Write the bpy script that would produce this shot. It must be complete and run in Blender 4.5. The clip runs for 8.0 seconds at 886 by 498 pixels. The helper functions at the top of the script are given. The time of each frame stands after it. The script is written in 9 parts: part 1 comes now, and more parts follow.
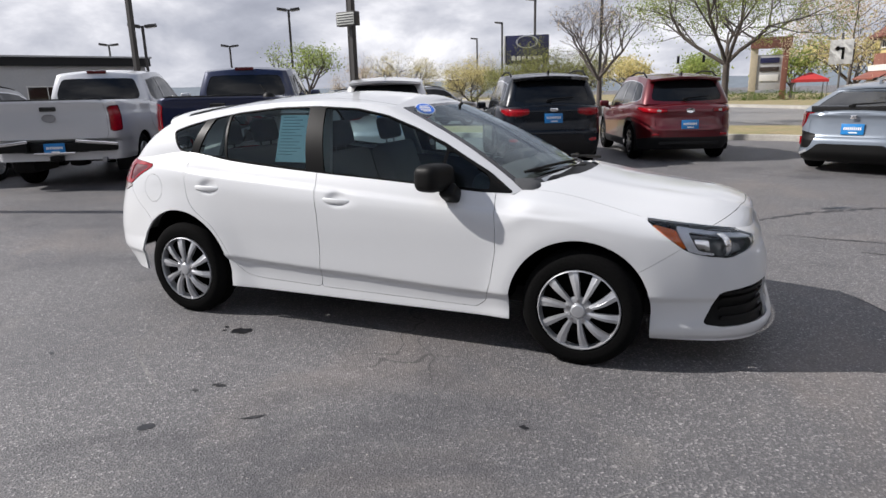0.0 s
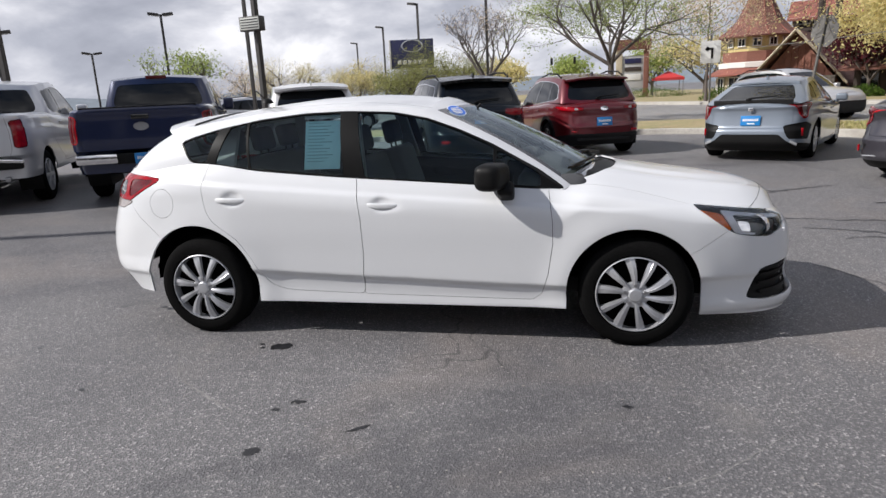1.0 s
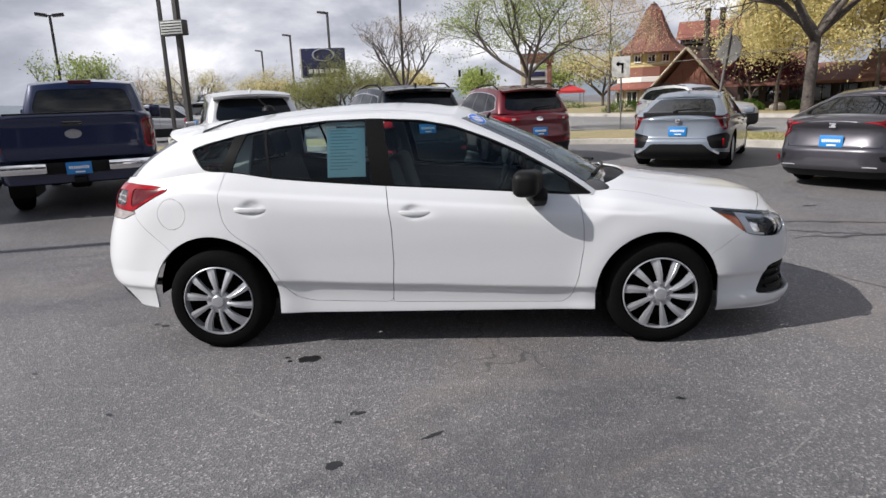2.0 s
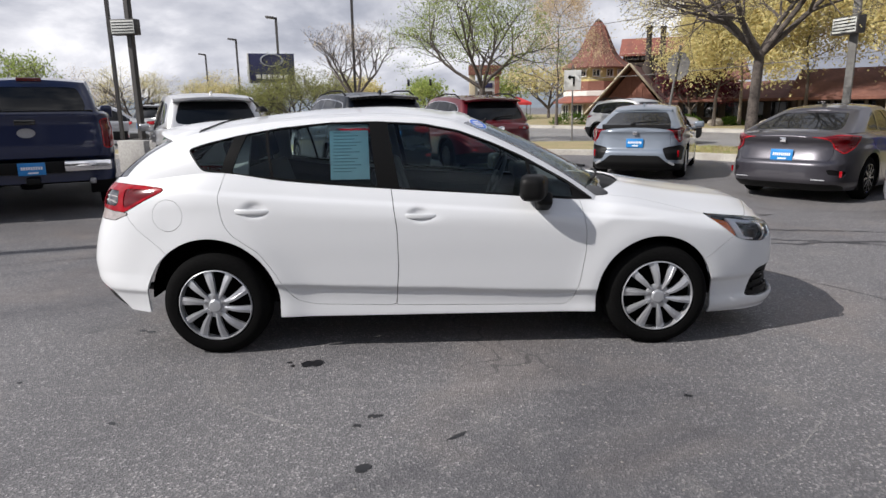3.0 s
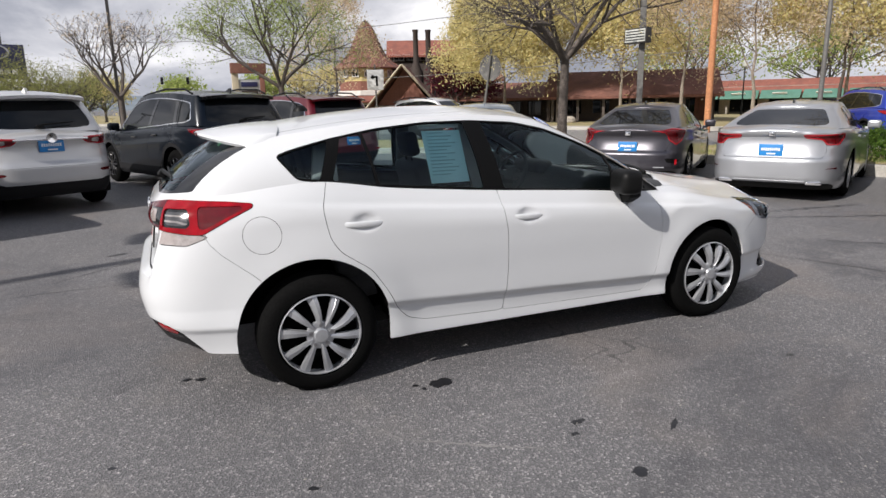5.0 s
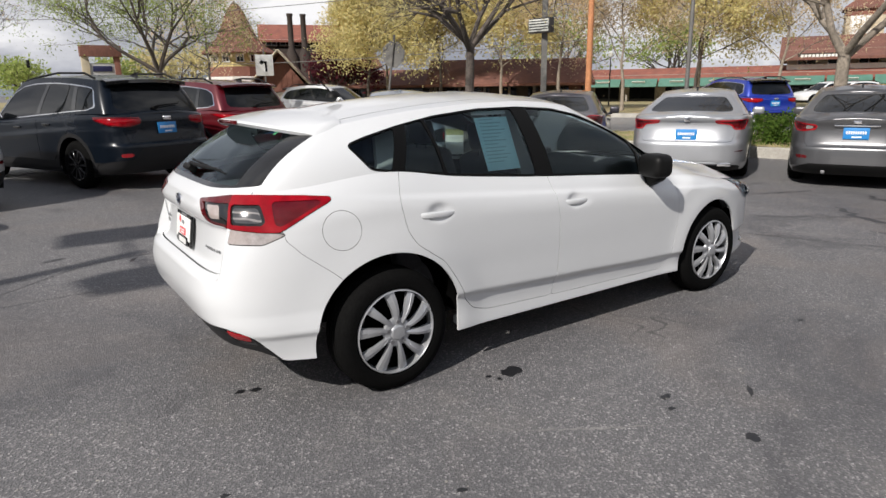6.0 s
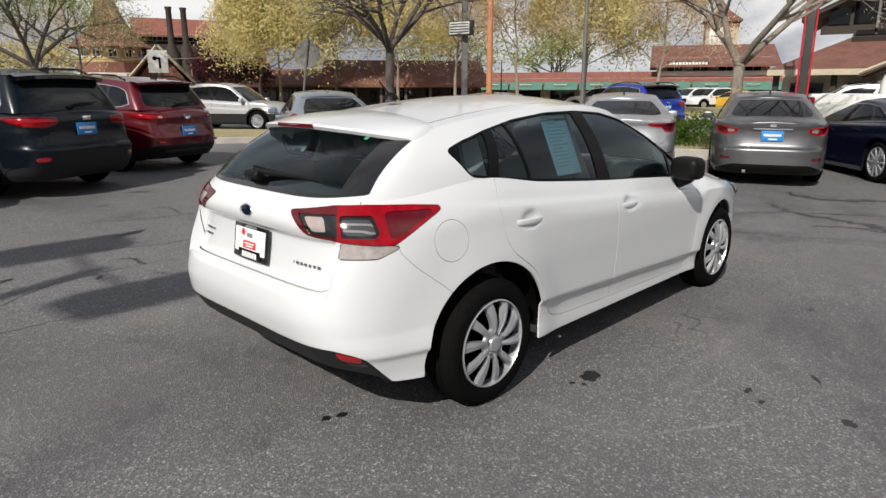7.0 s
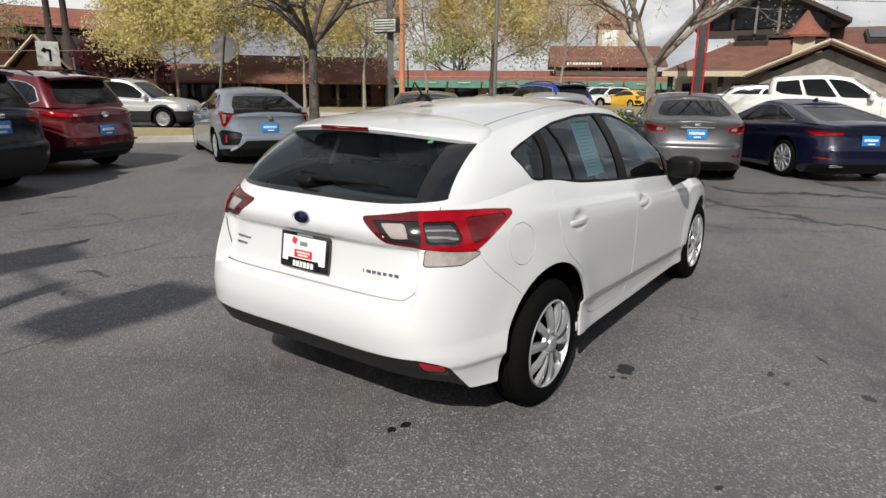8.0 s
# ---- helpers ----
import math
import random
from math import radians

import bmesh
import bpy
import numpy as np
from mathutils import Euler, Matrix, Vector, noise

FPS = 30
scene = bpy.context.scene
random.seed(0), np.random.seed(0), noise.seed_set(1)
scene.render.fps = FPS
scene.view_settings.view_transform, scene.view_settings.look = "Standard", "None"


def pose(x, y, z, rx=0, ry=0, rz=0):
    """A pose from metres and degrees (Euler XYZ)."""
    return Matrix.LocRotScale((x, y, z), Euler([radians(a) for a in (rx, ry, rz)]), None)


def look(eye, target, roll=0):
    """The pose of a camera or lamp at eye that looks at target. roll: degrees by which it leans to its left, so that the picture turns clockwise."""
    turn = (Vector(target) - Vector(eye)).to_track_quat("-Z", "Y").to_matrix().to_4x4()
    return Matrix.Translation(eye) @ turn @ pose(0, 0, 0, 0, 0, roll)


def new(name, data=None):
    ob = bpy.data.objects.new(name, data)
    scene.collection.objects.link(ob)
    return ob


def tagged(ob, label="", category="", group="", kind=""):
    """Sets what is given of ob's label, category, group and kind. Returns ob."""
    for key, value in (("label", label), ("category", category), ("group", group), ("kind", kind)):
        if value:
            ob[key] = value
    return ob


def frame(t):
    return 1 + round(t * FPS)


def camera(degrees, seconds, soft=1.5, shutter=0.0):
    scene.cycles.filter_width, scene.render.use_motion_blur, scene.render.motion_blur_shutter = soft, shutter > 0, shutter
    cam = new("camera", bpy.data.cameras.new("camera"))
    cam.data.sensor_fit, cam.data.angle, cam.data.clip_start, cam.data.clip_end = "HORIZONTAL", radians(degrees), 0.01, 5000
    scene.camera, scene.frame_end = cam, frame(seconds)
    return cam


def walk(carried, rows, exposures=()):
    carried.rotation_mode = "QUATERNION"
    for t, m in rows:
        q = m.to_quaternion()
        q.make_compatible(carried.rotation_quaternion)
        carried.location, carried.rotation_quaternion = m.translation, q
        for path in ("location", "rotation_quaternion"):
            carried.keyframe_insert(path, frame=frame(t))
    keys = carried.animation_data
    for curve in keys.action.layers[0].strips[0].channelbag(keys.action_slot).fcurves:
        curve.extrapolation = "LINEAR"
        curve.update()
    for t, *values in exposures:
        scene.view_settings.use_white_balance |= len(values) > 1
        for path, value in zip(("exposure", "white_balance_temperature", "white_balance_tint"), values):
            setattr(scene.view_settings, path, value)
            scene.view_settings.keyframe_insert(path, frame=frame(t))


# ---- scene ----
import collections

cam = camera(70.1, 8.0)
PATH = [
    (0, (1.934, -4.046, 1.439), (1.166, -2.261, 0.962), -1.4),
    (0.5, (1.458, -4.228, 1.452), (0.862, -2.382, 0.965), -1.8),
    (1, (1.032, -4.394, 1.46), (0.607, -2.499, 0.983), -2.8),
    (1.5, (0.631, -4.467, 1.475), (0.375, -2.537, 1.017), -2.5),
    (1.7, (0.478, -4.495, 1.479), (0.273, -2.56, 1.017), -2.5),
    (2.8, (0.018, -4.592, 1.474), (0.035, -2.64, 1.038), -0.7),
    (3, (-0.059, -4.566, 1.456), (-0.017, -2.614, 1.021), -0.8),
    (3.5, (-0.474, -4.42, 1.468), (-0.271, -2.48, 1.026), -0.9),
    (4, (-0.973, -4.359, 1.467), (-0.602, -2.445, 1.021), -1.0),
    (4.5, (-1.465, -4.21, 1.441), (-0.905, -2.348, 0.975), -1.2),
    (4.7, (-1.674, -4.133, 1.463), (-1.029, -2.295, 1.008), -1.1),
    (5.8, (-2.7, -3.59, 1.487), (-1.665, -1.948, 1.004), -0.9),
    (6, (-2.851, -3.455, 1.486), (-1.748, -1.861, 0.996), -0.8),
    (6.5, (-3.267, -3.131, 1.501), (-2.017, -1.647, 1.013), -0.4),
    (7, (-3.555, -2.711, 1.503), (-2.176, -1.348, 1.013), -0.0),
    (7.5, (-3.841, -2.341, 1.509), (-2.344, -1.111, 1.012), 0.1),
    (8, (-4.012, -2.124, 1.525), (-2.435, -1.0, 1.028), 0.5),
]
walk(cam, [(t, look(eye, target, roll)) for t, eye, target, roll in PATH], exposures=[(0.0, 0.22, 6240, 13), (4.5, 0.18, 6320, 13), (8.0, -0.04, 6520, 9)])

# ---------------------------------------------------------------- light
SUN_WAY = Vector((0.318, 0.122, -0.275)).normalized()
sun_data = bpy.data.lights.new("sun", "SUN")
sun_data.energy, sun_data.angle, sun_data.color = 5.0, radians(0.5), (1.0, 0.95, 0.87)
sun = new("sun", sun_data)
sun.matrix_world = look(-SUN_WAY * 40, (0, 0, 0))

world = bpy.data.worlds.new("sky")
scene.world = world
world.use_nodes = True


class Net:
    """Short calls for building node trees."""

    def __init__(self, tree):
        self.tree = tree
        tree.nodes.clear()

    def node(self, kind, **sets):
        n = self.tree.nodes.new(kind)
        for key, value in sets.items():
            setattr(n, key, value)
        return n

    def put(self, socket, value):
        if hasattr(value, "links"):
            self.tree.links.new(value, socket)
        else:
            socket.default_value = value

    def math(self, op, a, b=0.0, c=0.0, clamp=False):
        n = self.node("ShaderNodeMath", operation=op, use_clamp=clamp)
        for k, v in enumerate((a, b, c)):
            self.put(n.inputs[k], v)
        return n.outputs[0]

    def vec(self, op, a, b=(0, 0, 0)):
        n = self.node("ShaderNodeVectorMath", operation=op)
        self.put(n.inputs[0], a)
        self.put(n.inputs[1], b)
        return n.outputs[0]

    def mix(self, f, a, b, blend="MIX"):
        n = self.node("ShaderNodeMix", data_type="RGBA", blend_type=blend)
        self.put(n.inputs[0], f)
        self.put(n.inputs[6], a)
        self.put(n.inputs[7], b)
        return n.outputs[2]

    def noise(self, vector, scale, detail=4.0, rough=0.55, dist=0.0):
        n = self.node("ShaderNodeTexNoise")
        self.put(n.inputs["Vector"], vector)
        n.inputs["Scale"].default_value, n.inputs["Detail"].default_value = scale, detail
        n.inputs["Roughness"].default_value, n.inputs["Distortion"].default_value = rough, dist
        return n.outputs[0]

    def ramp(self, f, stops):
        n = self.node("ShaderNodeValToRGB")
        self.put(n.inputs[0], f)
        el = n.color_ramp.elements
        while len(el) < len(stops):
            el.new(0.5)
        for e, (p, c) in zip(el, stops):
            e.position = p
            e.color = (c, c, c, 1) if isinstance(c, (int, float)) else (*c, 1)
        return n.outputs[0]

    def span(self, f, lo, hi):
        n = self.node("ShaderNodeMapRange")
        self.put(n.inputs[0], f)
        n.inputs[1].default_value, n.inputs[2].default_value = lo, hi
        return n.outputs[0]


def rgb(c):
    return (c, c, c, 1.0) if isinstance(c, (int, float)) else (*c, 1.0)


w = Net(world.node_tree)
sky = w.node("ShaderNodeTexSky", sky_type="NISHITA", sun_disc=False, sun_elevation=radians(40), sun_rotation=radians(-111))
ways = w.node("ShaderNodeTexCoord").outputs["Generated"]
split = w.node("ShaderNodeSeparateXYZ")
w.put(split.inputs[0], ways)
deep = w.math("ADD", w.math("MAXIMUM", split.outputs[2], 0.0), 0.42)
flat = w.node("ShaderNodeCombineXYZ")
w.put(flat.inputs[0], w.math("DIVIDE", split.outputs[0], deep))
w.put(flat.inputs[1], w.math("DIVIDE", split.outputs[1], deep))
billow = w.noise(flat.outputs[0], 1.9, 8, 0.55, 0.25)
broad = w.noise(flat.outputs[0], 0.75, 3, 0.5)
lit = w.math("ADD", w.math("MULTIPLY", billow, 0.72), w.math("MULTIPLY", broad, 0.28))
cloud = w.ramp(lit, [(0.37, (0.24, 0.255, 0.30)), (0.455, (0.38, 0.395, 0.44)), (0.525, (0.60, 0.605, 0.63)), (0.595, (0.94, 0.93, 0.92))])
blue = w.vec("SCALE", sky.outputs[0])
blue.node.inputs[3].default_value = 0.085
gaps = w.math("ADD", w.noise(flat.outputs[0], 0.8, 5, 0.6), w.math("MULTIPLY", w.math("MAXIMUM", split.outputs[2], 0.0), 0.20))
cover = w.span(gaps, 0.64, 0.76)
haze = w.math("MULTIPLY", w.span(split.outputs[2], 0.24, 0.02), 0.16)
sky_all = w.mix(haze, w.mix(cover, cloud, blue), (0.74, 0.75, 0.78, 1))
back = w.node("ShaderNodeBackground")
w.put(back.inputs[0], sky_all)
back.inputs[1].default_value = 1.0
w.put(w.node("ShaderNodeOutputWorld").inputs[0], back.outputs[0])


# ---------------------------------------------------------------- materials
def material(name, color, rough=0.5, metal=0.0, vary=0.12, grain=40.0, bump=0.0, coat=0.0, second=None, spec=0.5, patch=1.5, sheen=0.0):
    """A surface with grain and slow patches of tone; second: the colour of the patches."""
    m = bpy.data.materials.new(name)
    m.use_nodes = True
    n = Net(m.node_tree)
    at = n.node("ShaderNodeTexCoord").outputs["Object"]
    fine, slow = n.noise(at, grain, 5), n.noise(at, patch, 3)
    dark = tuple(v * (1 - vary) for v in rgb(color)[:3])
    pale = tuple(min(1.0, v * (1 + vary)) for v in rgb(color)[:3])
    tone = n.mix(n.span(fine, 0.3, 0.7), rgb(dark), rgb(pale))
    tone = n.mix(n.span(slow, 0.42, 0.72), tone, rgb(second) if second is not None else rgb(tuple(v * (1 - vary * 0.7) for v in rgb(color)[:3])))
    p = n.node("ShaderNodeBsdfPrincipled")
    n.put(p.inputs["Base Color"], tone)
    n.put(p.inputs["Roughness"], n.math("ADD", rough - 0.04, n.math("MULTIPLY", slow, 0.08)))
    p.inputs["Metallic"].default_value = metal
    p.inputs["Specular IOR Level"].default_value = spec
    p.inputs["Coat Weight"].default_value = coat
    p.inputs["Coat Roughness"].default_value = 0.03
    if bump:
        b = n.node("ShaderNodeBump")
        b.inputs["Strength"].default_value, b.inputs["Distance"].default_value = 0.6, bump
        n.put(b.inputs["Height"], fine)
        n.put(p.inputs["Normal"], b.outputs[0])
    n.put(n.node("ShaderNodeOutputMaterial").inputs[0], p.outputs[0])
    return m


def glazing(name, tint, haze=0.0, gloss_rough=0.01, ior=1.75):
    """A thin pane: tinted see-through, mirror gloss by Fresnel, a trace of dust."""
    m = bpy.data.materials.new(name)
    m.use_nodes = True
    n = Net(m.node_tree)
    clear, gloss, dust = n.node("ShaderNodeBsdfTransparent"), n.node("ShaderNodeBsdfGlossy"), n.node("ShaderNodeBsdfDiffuse")
    clear.inputs[0].default_value = rgb(tint)
    gloss.inputs["Color"].default_value = (0.78, 0.88, 0.95, 1)
    gloss.inputs["Roughness"].default_value = gloss_rough
    dust.inputs[0].default_value = (0.4, 0.4, 0.38, 1)
    f = n.node("ShaderNodeFresnel")
    f.inputs[0].default_value = ior
    at = n.node("ShaderNodeTexCoord").outputs["Object"]
    m1, m2 = n.node("ShaderNodeMixShader"), n.node("ShaderNodeMixShader")
    n.put(m1.inputs[0], n.math("MULTIPLY", n.noise(at, 2.5, 4), haze))
    n.put(m1.inputs[1], clear.outputs[0])
    n.put(m1.inputs[2], dust.outputs[0])
    n.put(m2.inputs[0], f.outputs[0])
    n.put(m2.inputs[1], m1.outputs[0])
    n.put(m2.inputs[2], gloss.outputs[0])
    n.put(n.node("ShaderNodeOutputMaterial").inputs[0], m2.outputs[0])
    return m


def asphalt(name, base, scale=1.0, cracks=True):
    m = bpy.data.materials.new(name)
    m.use_nodes = True
    n = Net(m.node_tree)
    at = n.node("ShaderNodeTexCoord").outputs["Object"]
    v = n.node("ShaderNodeTexVoronoi")
    n.put(v.inputs["Vector"], at)
    v.inputs["Scale"].default_value = 112 * scale
    stone = v.outputs["Color"]
    grey = n.node("ShaderNodeRGBToBW")
    n.put(grey.inputs[0], stone)
    fine = n.noise(at, 110 * scale, 5, 0.7)
    mid = n.noise(at, 2.2, 5, 0.6)
    slow = n.noise(at, 0.28, 5, 0.6, 0.6)
    fleck = n.math("POWER", grey.outputs[0], 5.0)
    tone = n.ramp(fine, [(0.28, tuple(b * 0.34 for b in base)), (0.72, tuple(b * 1.50 for b in base))])
    tone = n.mix(n.math("MULTIPLY", fleck, 1.0), tone, (base[0] * 4.3, base[1] * 4.2, base[2] * 4.0, 1))
    tone = n.mix(n.span(slow, 0.48, 0.70), tone, n.mix(0.55, tone, (base[0] * 0.45, base[1] * 0.45, base[2] * 0.48, 1)))
    tone = n.mix(n.math("MULTIPLY", n.span(mid, 0.56, 0.74), 0.35), tone, (base[0] * 2.0, base[1] * 1.9, base[2] * 1.7, 1))
    dust = n.noise(at, 0.55, 4, 0.65, 0.4)
    tone = n.mix(n.math("MULTIPLY", n.span(dust, 0.52, 0.72), 0.40), tone, (base[0] * 1.9, base[1] * 1.62, base[2] * 1.35, 1))
    drag = n.node("ShaderNodeMapping")
    drag.inputs["Rotation"].default_value, drag.inputs["Scale"].default_value = (0, 0, 0.5), (0.35, 4.5, 1)
    n.put(drag.inputs["Vector"], at)
    wipe = n.noise(drag.outputs[0], 1.1, 5, 0.65, 0.8)
    tone = n.mix(n.math("MULTIPLY", n.span(wipe, 0.60, 0.76), 0.30), tone, (base[0] * 2.3, base[1] * 2.25, base[2] * 2.15, 1))
    damp = n.noise(at, 0.42, 6, 0.7, 1.2)
    tone = n.mix(n.math("MULTIPLY", n.span(damp, 0.56, 0.66), 0.45), tone, (base[0] * 0.36, base[1] * 0.36, base[2] * 0.40, 1))
    p = n.node("ShaderNodeBsdfPrincipled")
    if cracks:
        wob = n.node("ShaderNodeTexNoise")
        n.put(wob.inputs["Vector"], at)
        wob.inputs["Scale"].default_value = 1.6
        moved = n.vec("ADD", at, wob.outputs[1])
        c = n.node("ShaderNodeTexVoronoi", feature="DISTANCE_TO_EDGE")
        n.put(c.inputs["Vector"], moved)
        c.inputs["Scale"].default_value = 0.33
        line = n.math("MULTIPLY", n.math("LESS_THAN", c.outputs["Distance"], 0.0022), n.span(n.noise(at, 0.5, 2), 0.58, 0.64))
        tone = n.mix(n.math("MULTIPLY", line, 0.55), tone, (0.03, 0.03, 0.032, 1))
    n.put(p.inputs["Base Color"], tone)
    n.put(p.inputs["Roughness"], n.math("SUBTRACT", 0.66, n.math("MULTIPLY", n.span(slow, 0.5, 0.72), 0.16)))
    p.inputs["Specular IOR Level"].default_value = 0.55
    b = n.node("ShaderNodeBump")
    b.inputs["Strength"].default_value, b.inputs["Distance"].default_value = 0.7, 0.0045
    n.put(b.inputs["Height"], n.math("ADD", v.outputs["Distance"], n.math("MULTIPLY", fine, 0.6)))
    n.put(p.inputs["Normal"], b.outputs[0])
    n.put(n.node("ShaderNodeOutputMaterial").inputs[0], p.outputs[0])
    return m


M = {
    "white": material("white_paint", (0.612, 0.624, 0.636), 0.36, 0, 0.02, 900, 0, 0.9, spec=0.4),
    "tyre": material("tyre_rubber", 0.006, 0.85, 0, 0.3, 90, 0.001, spec=0.03),
    "black": material("black_plastic", 0.006, 0.5, 0, 0.25, 160, 0.0006, spec=0.16),
    "gloss_black": material("gloss_black", 0.010, 0.12, 0, 0.2, 60, coat=0.6),
    "frame_black": material("satin_black_trim", 0.005, 0.42, 0, 0.2, 160, spec=0.10),
    "dark_felt": material("wheel_arch_felt", 0.004, 0.95, 0, 0.3, 200, 0.001, spec=0.0),
    "daylight": material("pale_light_guide", (0.88, 0.89, 0.92), 0.2, 0.0, 0.05, coat=0.6),
    "valance": material("grained_grey_plastic", (0.016, 0.016, 0.017), 0.5, 0, 0.15, 200, 0.0004, spec=0.25),
    "cladding_grey": material("dark_grey_recess", (0.05, 0.05, 0.052), 0.5, 0, 0.2, 120, spec=0.3),
    "seam": material("seam_shadow_gap", 0.02, 0.8, 0, 0.2),
    "alloy": material("silver_wheel_paint", (0.46, 0.47, 0.49), 0.33, 0.6, 0.06, 120, coat=0.3),
    "steel": material("steel", (0.35, 0.35, 0.36), 0.4, 0.9, 0.15, 60),
    "chrome": material("chrome", (0.85, 0.85, 0.86), 0.08, 1.0, 0.04),
    "trim": material("interior_trim", (0.060, 0.062, 0.066), 0.75, 0, 0.2, 120, 0.001),
    "cloth": material("seat_cloth", (0.10, 0.10, 0.11), 0.9, 0, 0.25, 220, 0.002),
    "liner": material("headliner", (0.42, 0.41, 0.39), 0.9, 0, 0.08, 300, 0.001),
    "glass": glazing("tinted_glass", (0.74, 0.88, 0.88), 0.002, 0.008, 1.40),
    "privacy": glazing("dark_glass", (0.76, 0.88, 0.89), 0.002, 0.008, 1.40),
    "shield": glazing("windscreen_glass", (0.68, 0.80, 0.77), 0.02, 0.01, 1.75),
    "clear": glazing("lamp_lens", (0.94, 0.94, 0.94), 0.0, 0.01, 1.38),
    "red_lens": material("red_lens", (0.36, 0.004, 0.010), 0.10, 0, 0.3, 14, coat=0.8, second=(0.17, 0.002, 0.005)),
    "tail_red": material("tail_red_lens", (0.27, 0.002, 0.007), 0.08, 0, 0.35, 16, coat=0.5, spec=0.2),
    "dark_red": material("dark_red_lens", (0.10, 0.002, 0.004), 0.10, 0, 0.25, 30, coat=0.8, spec=0.3),
    "amber": material("amber_lens", (0.80, 0.17, 0.02), 0.18, 0, 0.15, 60, coat=0.6),
    "smoke": material("smoked_lens", (0.07, 0.07, 0.075), 0.12, 0.3, 0.1, 20, coat=0.8),
    "pale_lens": material("pale_lens", (0.44, 0.41, 0.39), 0.08, 0.6, 0.08, 20, coat=0.8),
    "signal_clear": material("clear_signal_lens", (0.40, 0.375, 0.365), 0.10, 0.25, 0.25, 45, coat=0.7, second=(0.42, 0.34, 0.31)),
    "paper": material("pale_blue_paper", (0.66, 0.95, 0.96), 0.7, 0, 0.05, 30),
    "white_paper": material("white_paper", (0.80, 0.80, 0.80), 0.6, 0, 0.03),
    "print": material("print_grey", (0.54, 0.80, 0.82), 0.7, 0, 0.1),
    "plate_blue": material("plate_blue", (0.010, 0.19, 0.50), 0.4, 0, 0.08, coat=0.3),
    "sign_white": material("sign_white", (0.76, 0.76, 0.74), 0.5, 0, 0.06),
    "sticker_blue": material("sticker_blue", (0.03, 0.15, 0.62), 0.4, 0, 0.05),
    "leaf_sticker": material("green_sticker", (0.06, 0.30, 0.13), 0.4, 0, 0.05),
    "badge_blue": material("badge_blue", (0.005, 0.009, 0.032), 0.2, 0.2, 0.1, coat=0.6),
    "plate_red": material("plate_red", (0.60, 0.03, 0.04), 0.5, 0, 0.08),
    "asphalt": asphalt("asphalt", (0.1085, 0.1062, 0.1095)),
    "road": asphalt("road_asphalt", (0.17, 0.168, 0.165), 0.5, False),
    "grit": material("pale_grit", (0.30, 0.285, 0.26), 0.9, 0, 0.3, 3, second=(0.16, 0.15, 0.13), patch=6),
    "oil": material("oil_stain", (0.014, 0.014, 0.016), 0.35, 0, 0.3, 60, 0.0005),
    "scuff": material("chalky_scuff", (0.225, 0.22, 0.212), 0.95, 0, 0.35, 60, 0.001, second=(0.14, 0.138, 0.135), patch=14),
}


# ---------------------------------------------------------------- building helpers
def mesh_object(name, verts, faces, mats, parent=None, label="", smooth=40.0, which=None):
    me = bpy.data.meshes.new(name)
    me.from_pydata([tuple(v) for v in verts], [], [tuple(f) for f in faces])
    for m in mats if isinstance(mats, (list, tuple)) else [mats]:
        me.materials.append(m)
    if which is not None:
        me.polygons.foreach_set("material_index", which)
    if smooth:
        me.polygons.foreach_set("use_smooth", [True] * len(me.polygons))
        me.set_sharp_from_angle(angle=radians(smooth))
    me.update()
    ob = new(name, me)
    if parent is not None:
        ob.parent = parent
    if label:
        ob["label"] = label
    return ob


def part(name, bm, mat, parent=None, label="", smooth=40.0):
    me = bpy.data.meshes.new(name)
    bmesh.ops.recalc_face_normals(bm, faces=bm.faces)
    bm.to_mesh(me)
    bm.free()
    me.materials.append(mat)
    if smooth:
        me.polygons.foreach_set("use_smooth", [True] * len(me.polygons))
        me.set_sharp_from_angle(angle=radians(smooth))
    ob = new(name, me)
    if parent is not None:
        ob.parent = parent
    if label:
        ob["label"] = label
    return ob


def thing(name, label, category, m=None, group="", kind=""):
    ob = tagged(new(name), label, category, group, kind)
    if m is not None:
        ob.matrix_world = m
    return ob


def box(bm, size, m=None, bevel=0.0, segments=2):
    made = bmesh.ops.create_cube(bm, size=1.0)["verts"]
    bmesh.ops.scale(bm, vec=size, verts=made)
    if bevel:
        edges = list({e for v in made for e in v.link_edges})
        out = bmesh.ops.bevel(bm, geom=edges, offset=bevel, segments=segments, affect="EDGES", profile=0.6)
        made = list({v for f in out["faces"] for v in f.verts} | {v for v in made if v.is_valid})
    if m is not None:
        bmesh.ops.transform(bm, matrix=m, verts=made)
    return made


def tube(bm, a, b, ra, rb=None, sides=10, cap=True):
    a, b = Vector(a), Vector(b)
    rb = ra if rb is None else rb
    m = Matrix.Translation((a + b) / 2) @ (b - a).to_track_quat("Z", "Y").to_matrix().to_4x4()
    return bmesh.ops.create_cone(bm, cap_ends=cap, segments=sides, radius1=ra, radius2=rb, depth=(b - a).length, matrix=m)["verts"]


def lathe(bm, profile, sides=32, m=None):
    """Turns (radius, height) pairs about the z axis."""
    rings, made = [], []
    for r, h in profile:
        ring = [bm.verts.new((r * math.cos(2 * math.pi * k / sides), r * math.sin(2 * math.pi * k / sides), h)) for k in range(sides)]
        rings.append(ring)
        made += ring
    for one, two in zip(rings, rings[1:]):
        for k in range(sides):
            bm.faces.new((one[k], one[(k + 1) % sides], two[(k + 1) % sides], two[k]))
    if m is not None:
        bmesh.ops.transform(bm, matrix=m, verts=made)
    return made


